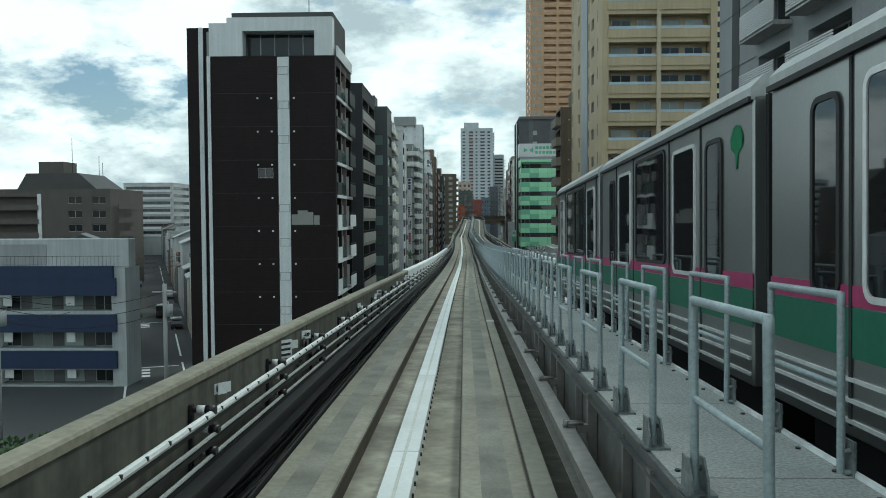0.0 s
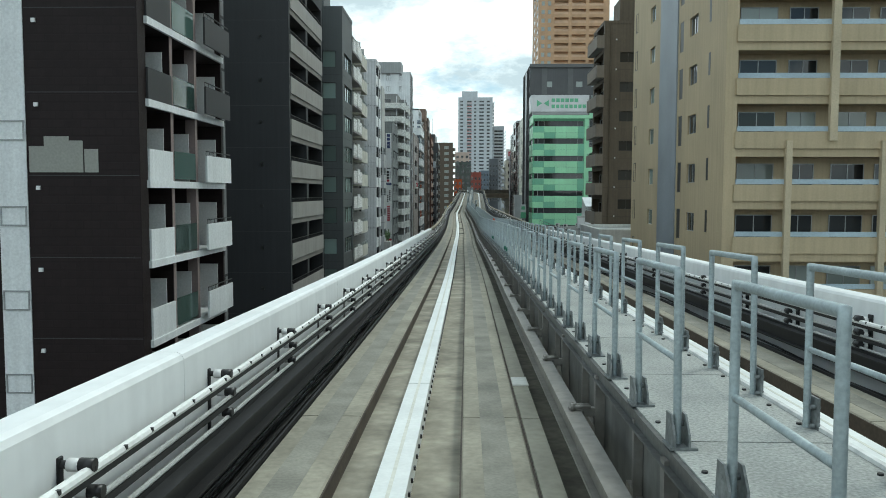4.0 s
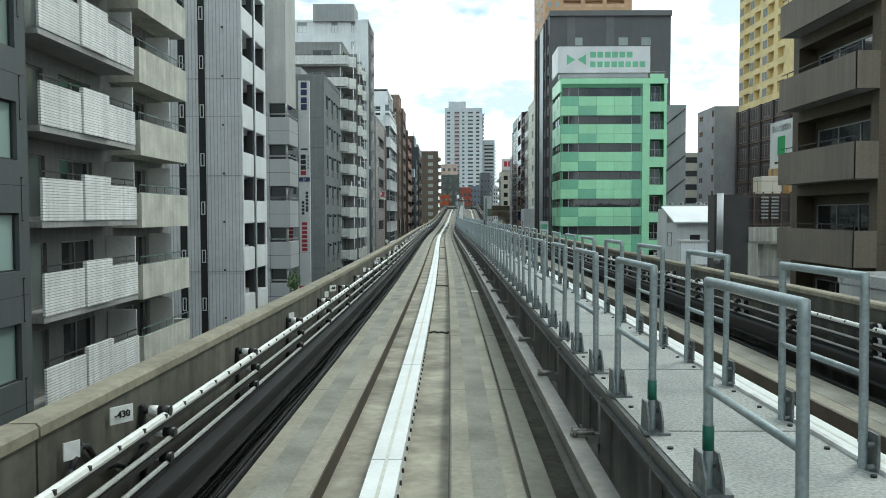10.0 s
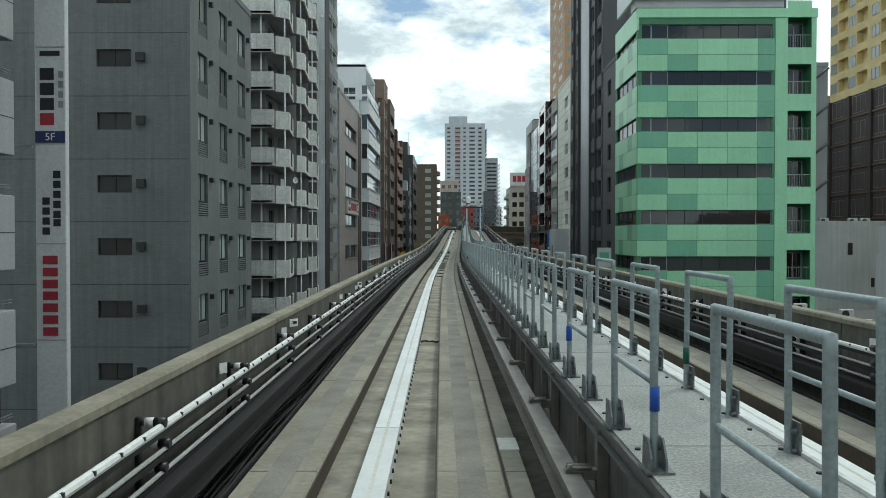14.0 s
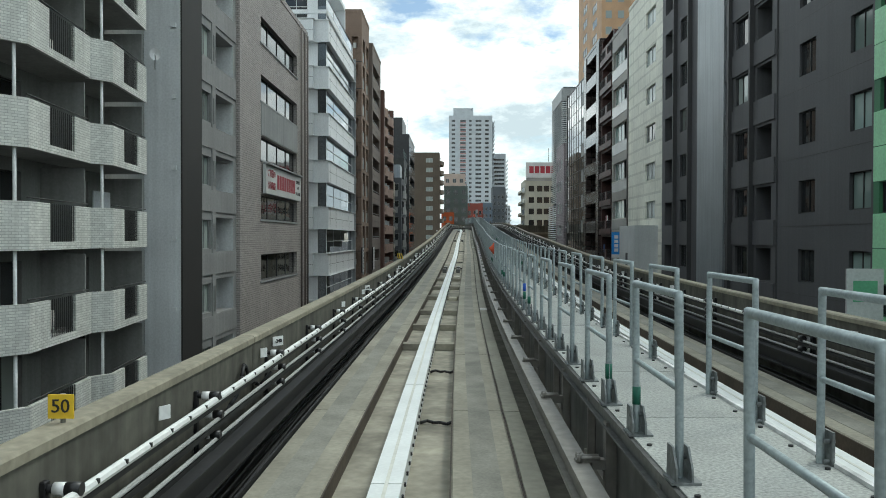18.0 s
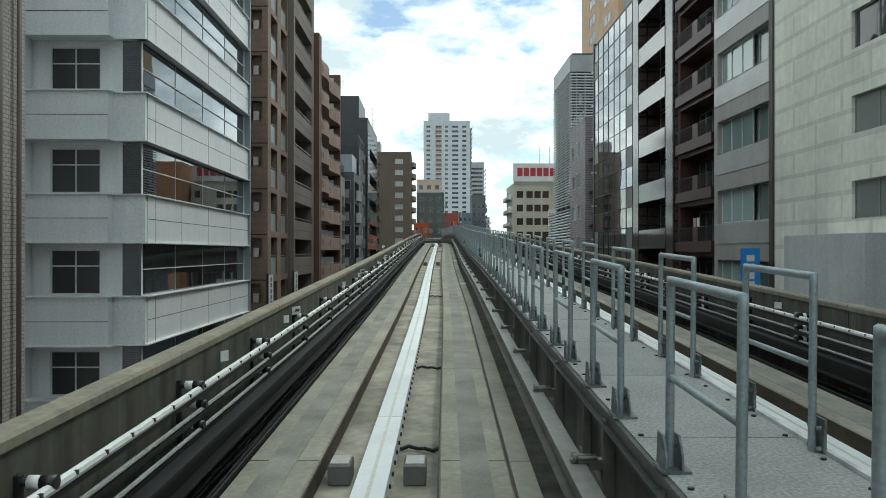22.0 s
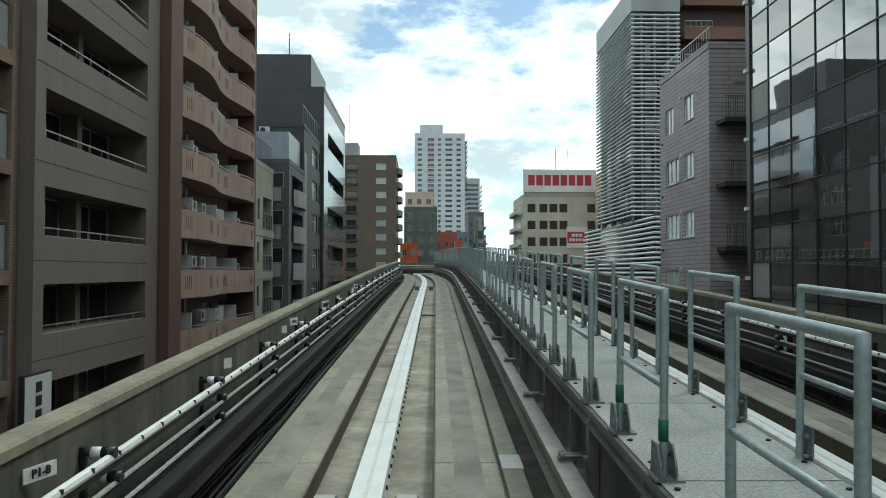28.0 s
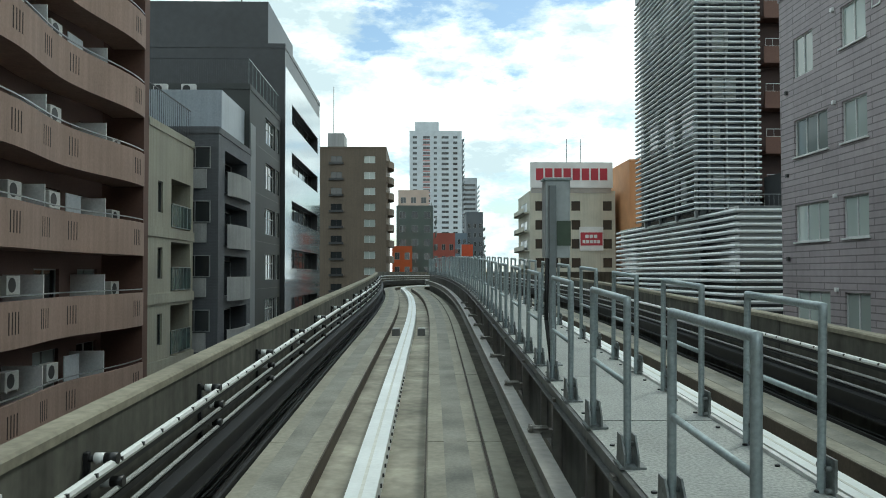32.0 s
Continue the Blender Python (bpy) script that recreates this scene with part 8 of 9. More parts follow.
while s < 300:
    if not 41.4 < s < 108.6:
        e = part("small_plate", cube(-0.005, 0.005, -0.055, 0.055, -0.055, 0.055), PLW, None)
        e.matrix_basis = frame_at(s, -1.585, 0.93) @ Matrix.Rotation(radians(-30), 4, "Z")
        tagged(e, "small white square plate on the parapet", "plate", "small square plates")
        e = part("small_plate", cube(-0.005, 0.005, -0.07, 0.07, -0.055, 0.055), PLW, None)
        e.matrix_basis = frame_at(s + 2.0, TC + 1.585, 0.93) @ Matrix.Rotation(radians(30), 4, "Z")
        tagged(e, "small white square plate on the parapet", "plate", "small square plates")
    s += (3.3, 6.7)[k % 2]
    k += 1
YELLOW = mat("yellow sign paint", (0.75, 0.50, 0.03), 0.45, bump=0)


def line_sign(s, label, w, hgt, up, face, name="track_sign", off=-1.72):
    e = thing(name, 0, 0, 0, label, "sign", "signs along the guideway")
    e.matrix_basis = frame_at(s, off, 1.17)
    part("post", rod((0, 0.02, -0.01), (0, 0.02, up + hgt), 0.018, 6), ALU, e)
    part("board", cube(-w / 2, w / 2, -0.012, 0.0, up, up + hgt), face, e)
    return e


e = line_sign(204.2, "yellow square speed sign with black figures on the parapet", 0.16, 0.15, 0.03, YELLOW)
letters(e, "50", 0.12, upright((0, -0.014, 0.105), "back"), INK)
e = line_sign(231.7, "yellow and black striped square sign on the parapet", 0.22, 0.22, 0.03, YELLOW)
for k in range(3):
    bm = bmesh.new()
    v = [bm.verts.new((x, -0.016, z)) for x, z in ((-0.11 + 0.07 * k, 0.03), (-0.07 + 0.07 * k, 0.03), (-0.03 + 0.07 * k, 0.25), (-0.07 + 0.07 * k, 0.25))]
    bm.faces.new(v)
    part("black_stripe", bm, INK, e)
for s, txt in ((270.2, "1"), (145.7, "2")):
    e = thing("round_sign", 0, 0, 0, "round black and white sign with a figure on a post", "sign", "signs along the guideway")
    e.matrix_basis = frame_at(s, -1.72, 1.17)
    part("post", rod((0, 0.02, -0.01), (0, 0.02, 0.2), 0.018, 6), ALU, e)
    part("ring", rod((0, 0, 0.2), (0, -0.012, 0.2), 0.09, 18), INK, e)
    part("disc", rod((0, -0.012, 0.2), (0, -0.016, 0.2), 0.068, 18), PLW, e)
    letters(e, txt, 0.12, upright((0, -0.018, 0.2), "back"), INK)
e = thing("station_sign", 0, 0, 0, "white wall sign with dark writing and a red foot", "sign")
e.matrix_basis = frame_at(293.2, -1.55, 0.92) @ Matrix.Rotation(radians(-15), 4, "Z")
part("board", cube(-0.008, 0.0, -0.17, 0.17, -0.1, 0.12), PLW, e)
part("red_foot", cube(-0.008, 0.004, -0.17, 0.17, -0.14, -0.1), REDT, e)
letters(e, "日暮里", 0.10, upright((0.004, 0, 0.03), "east"), INK)
e = thing("span_plate", 0, 0, 0, "small white plate with black letters on the parapet", "plate")
e.matrix_basis = frame_at(281.4, -1.58, 0.95) @ Matrix.Rotation(radians(-20), 4, "Z")
part("board", cube(-0.008, 0.0, -0.12, 0.12, -0.045, 0.045), PLW, e)
letters(e, "P1-8", 0.075, upright((0.004, 0, 0), "east"), INK)
e = thing("flag_sign", 0, 0, 0, "small orange red flag sign on a handrail post", "sign")
e.matrix_basis = frame_at(326.0, 1.97, 1.0)
part("post", rod((0, 0, 0), (0, 0, 1.5), 0.025, 6), GALV, e)
part("flag", cube(0.0, 0.45, -0.01, 0.01, 1.05, 1.5), REDT, e)

for s, w, hgt, txt in ((15.6, 0.13, 0.10, "E.C"), (18.4, 0.12, 0.24, "")):
    e = thing("wall_notice", 0, 0, 0, "white notice with dark writing fixed to the parapet", "notice", "wall notices")
    e.matrix_basis = frame_at(s, -1.60, 0.93) @ Matrix.Rotation(radians(-30), 4, "Z")
    part("board", cube(-0.006, 0.0, -w, w, -hgt / 2, hgt / 2), PLW, e)
    if txt:
        letters(e, txt, 0.085, upright((0.004, 0, 0), "east"), INK)
    else:
        for k in range(3):
            part("writing_bar", cube(0.0, 0.004, -0.09, 0.09, 0.05 - 0.07 * k, 0.08 - 0.07 * k), INK, e)
# loops of hose on the parapet
for s in (12.0, 19.5, 24.0, 77.0, 119.0, 136.0, 138.5, 208.0, 231.0, 262.5, 291.0, 298.5):
    bm = bmesh.new()
    pts = [Vector((0.02 + 0.03 * math.sin(a * 2), 0.75 * (a / 3.0 - 0.5) * 2, 0.52 + 0.36 * math.sin(a) ** 2 + 0.05 * math.sin(5 * a))) for a in [0.3 * i for i in range(11)]]
    for p, q in zip(pts, pts[1:]):
        tube(bm, p, q, 0.022, 6)
    tube(bm, pts[-1], pts[-1] + Vector((0.12, 0.1, 0.15)), 0.018, 6)
    e = part("cable_loop", bm, CABLE, None)
    e.matrix_basis = frame_at(s, -1.61)
    tagged(e, "black cable looped over the parapet wall", "cable", "cable loops")
# sensor boxes and ties in the channel
BXG = mat("grey sensor box", (0.13, 0.13, 0.125), 0.6)
for s in (243.1, 245.0, 283.8, 318.5):
    for off in (-0.27, 0.46):
        e = thing("sensor_box", 0, 0, 0, "grey metal sensor box beside the centre strip", "box", "sensor boxes")
        e.matrix_basis = frame_at(s, off, -0.2)
        part("body", cube(-0.11, 0.11, -0.17, 0.17, 0.0, 0.20, 0.012), BXG, e)
        part("lid", cube(-0.09, 0.09, -0.14, 0.14, 0.20, 0.215), mat("pale box lid", (0.40, 0.40, 0.38), 0.5), e)
for s in (229.0, 239.1):
    e = thing("transponder_box", 0, 0, 0, "beige flat transponder box in the channel", "box", "transponder boxes")
    e.matrix_basis = frame_at(s, 0.47, -0.2)
    part("body", cube(-0.16, 0.16, -0.35, 0.35, 0.0, 0.12, 0.015), mat("beige box", (0.50, 0.46, 0.36), 0.6), e)
    part("lid", cube(-0.13, 0.13, -0.3, 0.3, 0.12, 0.135), mat("beige lid", (0.56, 0.53, 0.43), 0.6), e)
for s in (31.5, 62.0, 139.0, 166.0, 190.0, 224.0, 268.0, 285.0):
    e = part("cover_plate", cube(-0.11, 0.11, -0.25, 0.25, 0, 0.025, 0.004), mat("pale cover plate", (0.62, 0.62, 0.58), 0.5), None)
    e.matrix_basis = frame_at(s, 1.49, -0.006)
    tagged(e, "pale cover plate set on the edge slab", "plate", "cover plates")
k = 0
while k < 11:
    e = part("cross_cable", bmesh.new(), CABLE, None)
    s = (131.5, 143, 161, 176, 206, 210, 214, 246, 251, 264.5, 303)[k]
    bm = bmesh.new()
    for i in range(5):
        tube(bm, (0.26 + 0.09 * i, 0.06 * math.sin(i * 1.3), -0.17 + 0.02 * (i % 2)), (0.35 + 0.09 * i, 0.06 * math.sin(i * 1.3 + 1.3), -0.17 + 0.02 * ((i + 1) % 2)), 0.022, 6)
    bm.to_mesh(e.data)
    bm.free()
    e.matrix_basis = frame_at(s, 0)
    tagged(e, "black cable crossing the channel floor", "cable", "cross cables")
    k += 1

for s in (217.0, 220.5, 224.2, 229.1, 233.4, 237.7):
    e = thing("channel_tie", 0, 0, 0, "concrete cross tie in the channel beside the strip", "tie", "channel ties")
    e.matrix_basis = frame_at(s, 0, -0.2)
    part("block", cube(-0.48, -0.06, -0.14, 0.14, 0, 0.15, 0.01), FLOORC, e)
    part("block", cube(0.25, 0.69, -0.14, 0.14, 0, 0.15, 0.01), FLOORC, e)

# poles on the walkway
def dome(r, h, n=16):
    """A round-topped radio cover standing on z = 0."""
    prof = [(r * 0.94, 0.0), (r, 0.03), (r, h * 0.62), (r * 0.93, h * 0.78), (r * 0.76, h * 0.9), (r * 0.45, h * 0.975), (0.02, h)]
    bm = bmesh.new()
    rings = [[bm.verts.new((q * math.cos(2 * math.pi * i / n), q * math.sin(2 * math.pi * i / n), z)) for i in range(n)] for q, z in prof]
    for a, b in zip(rings, rings[1:]):
        for i in range(n):
            bm.faces.new((a[i], a[(i + 1) % n], b[(i + 1) % n], b[i])).smooth = True
    bm.faces.new(rings[0][::-1])
    bm.faces.new(rings[-1])
    return bm


e = thing("radio_mast", 0, 0, 0, "grey two-legged mast with a white radio dome on the walkway", "mast")
e.matrix_basis = frame_at(198.8, 0, 1.0)
for off, top in ((1.97, 2.98), (2.68, 2.90)):
    part("pole", rod((off, 0, 0.0), (off, 0, top), 0.043, 12), GALV, e)
    bm = cube(off - 0.08, off + 0.08, -0.1, 0.1, 0, 0.015)
    for dx in (-0.05, 0.05):
        box(bm, off + dx - 0.006, off + dx + 0.006, -0.09, 0.07, 0.015, 0.17)
    part("foot", bm, PLATE, e)
part("cross_arm", cube(1.90, 2.76, -0.06, 0.06, 2.76, 2.82), DARKST, e, "dark steel cross arm")
d = part("radio_dome", dome(0.128, 0.37), PLW, e, "white round-topped radio dome")
d.matrix_basis = Matrix.Translation((2.06, 0, 3.0))
part("dome_plate", cube(1.93, 2.19, -0.12, 0.12, 2.98, 3.0), DARKST, e)
part("equipment_box", cube(2.48, 2.64, -0.06, 0.06, 2.84, 3.14, 0.01), mat("grey cabinet paint", (0.42, 0.45, 0.46), 0.5, stain=(1, 0.06)), e, "pale grey equipment box")
part("aerial", rod((2.66, 0, 2.9), (2.66, 0, 3.1), 0.012, 6), DARKST, e)


def tube_path(*pts):
    bm = bmesh.new()
    for p, q in zip(pts, pts[1:]):
        tube(bm, p, q, 0.022, 8)
    return bm


for s in (144.4, 304.4):
    e = thing("signal_post", 0, 0, 0, "grey post carrying a slim grey equipment cabinet beside the walkway", "cabinet", "signal posts")
    e.matrix_basis = frame_at(s, 2.12, 1.0)
    part("pole", cube(-0.04, 0.04, -0.04, 0.04, 0.0, 2.02, 0.006), mat("post paint", (0.20, 0.22, 0.23), 0.5, stain=(1, 0.1)), e)
    part("cable", tube_path((-0.06, 0, 1.2), (-0.07, 0, 0.5), (-0.02, -0.06, 0.02)), CABLE, e, "black cable running down the post")
    part("base_plate", cube(-0.1, 0.1, -0.1, 0.1, 0.0, 0.015), PLATE, e)
    part("cabinet", cube(-0.075, 0.21, 0.045, 0.30, 1.2, 2.08, 0.01), mat("grey cabinet paint", (0.42, 0.45, 0.46), 0.5, stain=(1, 0.06)), e, "slim grey steel cabinet")
    part("label_plate", cube(0.055, 0.215, 0.035, 0.043, 1.34, 1.62), mat("dull green plate", (0.07, 0.10, 0.07), 0.5), e, "dull green label plate")
    part("cap", cube(-0.09, 0.225, 0.03, 0.315, 2.08, 2.11, 0.005), GALV, e)

# ---- the town seen at the start ----
SD = Vector((-0.371, 0.928, 0))
SN = Vector((0.928, 0.371, 0))
ST0 = Vector((-24.5, 72.0, GZ))
road = thing("side_street", 0, 0, 0, "grey asphalt side street with white painted lines", "road", kind="structure")
bm = bmesh.new()
v = [bm.verts.new(ST0 + SD * a + SN * b + Vector((0, 0, 0.02))) for a, b in ((-40, -3.6), (-40, 3.6), (420, 3.6), (420, -3.6))]
bm.faces.new(v)
part("asphalt", bm, mat("side street asphalt", (0.06, 0.06, 0.06), 0.9, stain=(0.1, 0.2)), road)
LINEP = mat("road paint", (0.75, 0.75, 0.73), 0.6)
for b in (-2.7, 2.6):
    for a in range(-20, 200, 22):
        bm = bmesh.new()
        bm.faces.new([bm.verts.new(ST0 + SD * (a + x) + SN * (b + y) + Vector((0, 0, 0.026))) for x, y in ((0, -0.1), (0, 0.1), (18, 0.1), (18, -0.1))])
        part("edge_line", bm, LINEP, road)
for a in (18, 55):
    bm = bmesh.new()
    bm.faces.new([bm.verts.new(ST0 + SD * (a + x) + SN * (0.2 + y) + Vector((0, 0, 0.026))) for x, y in ((0, -2.2), (0, 2.0), (0.3, 2.0), (0.3, -2.2))])
    part("stop_line", bm, LINEP, road)
    for k in range(3):
        bm = bmesh.new()
        bm.faces.new([bm.verts.new(ST0 + SD * (a - 5 + 1.6 * k + x) + SN * (-1.2 + y) + Vector((0, 0, 0.026))) for x, y in ((0, -0.6), (0, 0.6), (0.9, 0.6), (0.9, -0.6))])
        part("road_writing_bar", bm, LINEP, road)

# white apartment block with blue balconies
BLUEB = mat("deep blue balcony paint", (0.012, 0.028, 0.075), 0.5, stain=(0.5, 0.12), streak=0.1)
WOLD = mat("aged white render", (0.42, 0.44, 0.44), 0.75, streak=0.15)
h = House("white apartment block with deep blue balconies", -30.2, -58.0, 79.4, 82.6, -2.2, WOLD, roof=False,
          front=[(-57.0, -31.5, z, z + 1.45, 1.3) for z in (-6.1, -9.5, -12.9)], back=True)
for z in (-4.7, -8.0, -11.3):
    b1 = h.fbx("balcony", -58.0, -31.0, z, z + 1.6, -0.35, 0.02, BLUEB, "deep blue balcony front")
    for k in range(9):
        h.fw(-33.6 - 2.9 * k, -31.8 - 2.9 * k, z - 1.45, z + 0.0, 2, d=1.2, gm=CURT if k % 3 else GLASS)
        if k % 2:
            h.fbx("laundry", -33.0 - 2.9 * k, -32.2 - 2.9 * k, z - 1.0, z - 0.1, 0.4, 0.45, PLW)
    h.fbx("partition", -42.0, -41.8, z - 1.4, z, 0.0, 1.2, WFRAME)
# dark sheets over the white back wall carry the recesses' shade as colour
for z in (-6.1, -9.5, -12.9):
    h.fbx("recess_wall", -57.0, -31.5, z, z + 1.45, 1.26, 1.3, RECSHADE)
h.fbx("blue_band", -58.0, -31.2, -3.2, -2.0, -0.4, 0.0, BLUEB, "deep blue roof band")
h.rail(h.F, 0.3, 27.5, 10.8, 11.9, -0.2, RAILM, step=0.35)
part("stair_house", cube(-13.5, -0.3, 1.6, 3.1, 10.8, 13.4, 0.05), WOLD, h.e, "white rooftop stair house")
part("roof_house", cube(-28.4, -13.8, 2.0, 3.1, 10.8, 12.6, 0.05), WOLD, h.e)
part("garage_door", cube(-12.5, -8.0, 1.5, 1.6, 11.0, 12.9), LGREY, h.e)
# brown stepped block
BRST = mat("grey brown tile wall", (0.10, 0.088, 0.078), 0.7, stain=(0.3, 0.1), streak=0.1)
h = House("grey brown stepped apartment block with sloped top storey", -75.8, -104.0, 178.5, 196.0, 8.2, BRST,
          front=[(a, a + 3.0, z, z + 1.5, 0.3) for z in levels(5.4, 3.0, -12, 8) for a in (-79.8, -85.0)] + [(-103.0, -91.5, z - 0.2, z + 1.5, 1.5) for z in levels(5.4, 3.0, -12, 6)], back=True)
for z in levels(5.4, 3.0, -12, 8):
    h.fw(-79.8, -76.8, z, z + 1.5, 2, d=0.2, fm=WFRAME)
    h.fw(-85.0, -82.0, z, z + 1.5, 2, d=0.2, fm=WFRAME)
    h.fbx("balcony_front", -103.2, -91.3, z - 1.4, z - 0.3, -0.6, -0.4, BRST)
    h.sbox("balcony", 180, 190, z - 1.2, z - 0.1, -1.2, -1.0, BRST)
bm = bmesh.new()
v = [bm.verts.new(p) for p in ((-3.0, 1, 21.2), (-21, 1, 21.2), (-21, 16, 21.2), (-3.0, 16, 21.2), (-7.5, 1.6, 25.0), (-19, 1.6, 25.0), (-19, 14, 25.0), (-7.5, 14, 25.0))]
for q in ((0, 1, 5, 4), (1, 2, 6, 5), (2, 3, 7, 6), (3, 0, 4, 7), (4, 5, 6, 7)):
    bm.faces.new([v[i] for i in q])
part("sloped_storey", bm, mat("dark roof slate", (0.05, 0.047, 0.045), 0.6), h.e, "dark sloped top storey")
part("roof_gable", cube(-17, -11.5, 3, 9, 25.0, 27.6), BRST, h.e)
part("white_pier", cube(-15.8, -15.0, -0.2, 0.0, 6, 20.5), PLW, h.e)
for x, t in ((-11, 33.0), (-5.0, 29.0), (-4.2, 27.5)):
    part("aerial", rod((x, 6, 24.5), (x, 6, t), 0.06, 5), DFRAME, h.e)

TOWNW = [mat("town wall " + n, c, 0.8, stain=(0.3, 0.12), streak=0.12) for n, c in (("white", (0.50, 0.51, 0.50)), ("grey", (0.24, 0.25, 0.25)), ("sand", (0.38, 0.34, 0.26)), ("slate", (0.10, 0.105, 0.11)), ("rust", (0.22, 0.095, 0.05)), ("cream", (0.46, 0.43, 0.35)))]
TOWNR = [mat("town roof " + n, c, 0.8, stain=(0.5, 0.15)) for n, c in (("grey", (0.16, 0.165, 0.17)), ("brown", (0.12, 0.075, 0.055)), ("pale", (0.36, 0.37, 0.37)))]
WORDS = ("white", "grey", "sand-coloured", "slate grey", "rust brown", "cream")


def town_house(x, y, turn, w, d, hgt, wi, ri, gable, win=True):
    word = WORDS[wi] + (" rendered house with a pitched roof" if gable else " flat-roofed town house with small windows")
    e = thing("town_house", x, y, GZ, word, "house", "town houses", "", turn)
    part("wall", cube(-w / 2, w / 2, -d / 2, d / 2, 0, hgt), TOWNW[wi], e)
    bm = bmesh.new()
    if gable:
        q = [(-w / 2 - 0.3, -0.1), (0, w * 0.22), (w / 2 + 0.3, -0.1), (w / 2 + 0.3, -0.3), (0, w * 0.22 - 0.2), (-w / 2 - 0.3, -0.3)]
        a = [bm.verts.new((px_, -d / 2 - 0.3, hgt + pz)) for px_, pz in q]
        b = [bm.verts.new((px_, d / 2 + 0.3, hgt + pz)) for px_, pz in q]
        for i in range(6):
            bm.faces.new((a[i], b[i], b[(i + 1) % 6], a[(i + 1) % 6]))
        bm.faces.new(a[::-1])
        bm.faces.new(b)
        t = [bm.verts.new(p) for p in ((-w / 2, -d / 2 + 0.02, hgt - 0.1), (w / 2, -d / 2 + 0.02, hgt - 0.1), (0, -d / 2 + 0.02, hgt + w * 0.2))]
        bm.faces.new(t)
    else:
        for x0, x1, y0, y1 in ((-w / 2 - 0.05, w / 2 + 0.05, -d / 2 - 0.05, -d / 2 + 0.2), (-w / 2 - 0.05, w / 2 + 0.05, d / 2 - 0.2, d / 2 + 0.05), (-w / 2 - 0.05, -w / 2 + 0.2, -d / 2 + 0.2, d / 2 - 0.2), (w / 2 - 0.2, w / 2 + 0.05, -d / 2 + 0.2, d / 2 - 0.2)):
            box(bm, x0, x1, y0, y1, hgt, hgt + 0.45)
        box(bm, -w * 0.2, w * 0.2, -d * 0.1, d * 0.3, hgt, hgt + 1.6)
    part("roof", bm, TOWNR[ri], e)
    if win:
        F = Face((-w / 2, -d / 2, 0), (1, 0, 0), (0, -1, 0))
        S = Face((w / 2, -d / 2, 0), (0, 1, 0), (1, 0, 0))
        z = 1.0
        while z + 1.8 < hgt:
            n = max(1, int(w / 3.2))
            for i in range(n):
                u = w * (i + 0.5) / n - 0.8
                window(e, F, u, u + 1.6, z, z + 1.3, 2, -0.03, gm=CURT if (i + int(z)) % 3 == 0 else GLASS, fm=WFRAME)
            n = max(1, int(d / 5))
            for i in range(n):
                u = d * (i + 0.5) / n - 0.8
                window(e, S, u, u + 1.6, z, z + 1.3, 2, -0.03, fm=WFRAME)
            z += 3.0
    return e


TURN = math.degrees(math.atan2(0.371, 0.928))
rnd = random.Random(5)
a = 22.0
while a < 300:
    for sd in (-1, 1):
        w, d = rnd.uniform(7, 10), rnd.uniform(7, 10.5)
        p = ST0 + SD * (a + rnd.uniform(0, 3)) + SN * sd * (4.4 + w / 2)
        hgt = rnd.uniform(6.5, 11.5)
        if sd > 0 and p.x > -25.5:
            continue
        if sd < 0 and a < 20:
            continue
        town_house(p.x, p.y, TURN, w, d, hgt, rnd.choice((0, 0, 1, 2, 3, 5, 4)), rnd.randrange(3), rnd.random() < 0.4, a < 110)
    a += 11.0
for k in range(46):
    x, y = rnd.uniform(-190, -60), rnd.uniform(150, 420)
    along = (Vector((x, y, GZ)) - ST0).dot(SD)
    across = (Vector((x, y, GZ)) - ST0).dot(SN)
    if abs(across) < 22 and along > 0 or (-112 < x < -66 and 165 < y < 206):
        continue
    town_house(x, y, rnd.uniform(-10, 30), rnd.uniform(9, 16), rnd.uniform(9, 14), rnd.uniform(7, 13), rnd.choice((0, 1, 2, 5, 0)), rnd.randrange(3), rnd.random() < 0.3, False)
for lb, xf, xb, y0, y1, top, c in (("white flat block far over the town", -118, -138, 330, 350, 16, (0.5, 0.51, 0.5)), ("grey balconied block far over the town", -92, -104, 320, 340, 19.5, (0.22, 0.24, 0.26)),
                                   ("pale far block over the roofs", -150, -175, 360, 380, 13, (0.45, 0.46, 0.46)), ("slate far block over the roofs", -108, -116, 400, 420, 14, (0.3, 0.32, 0.34))):
    h = House(lb, xf, xb, y0, y1, top, mat("far block " + lb[:8], c, 0.75), group="far blocks")
    for z in levels(top - 2.4, 3.0, -6, top):
        h.fw(xb + 1, xf - 1, z, z + 1.2, 6, d=-0.05)
        h.sw(y0 + 1, y1 - 1, z, z + 1.2, 5, d=-0.05)
        h.fbx("balcony_band", xb + 0.5, xf - 0.5, z - 1.0, z - 0.2, -0.9, -0.7, WHITEW)
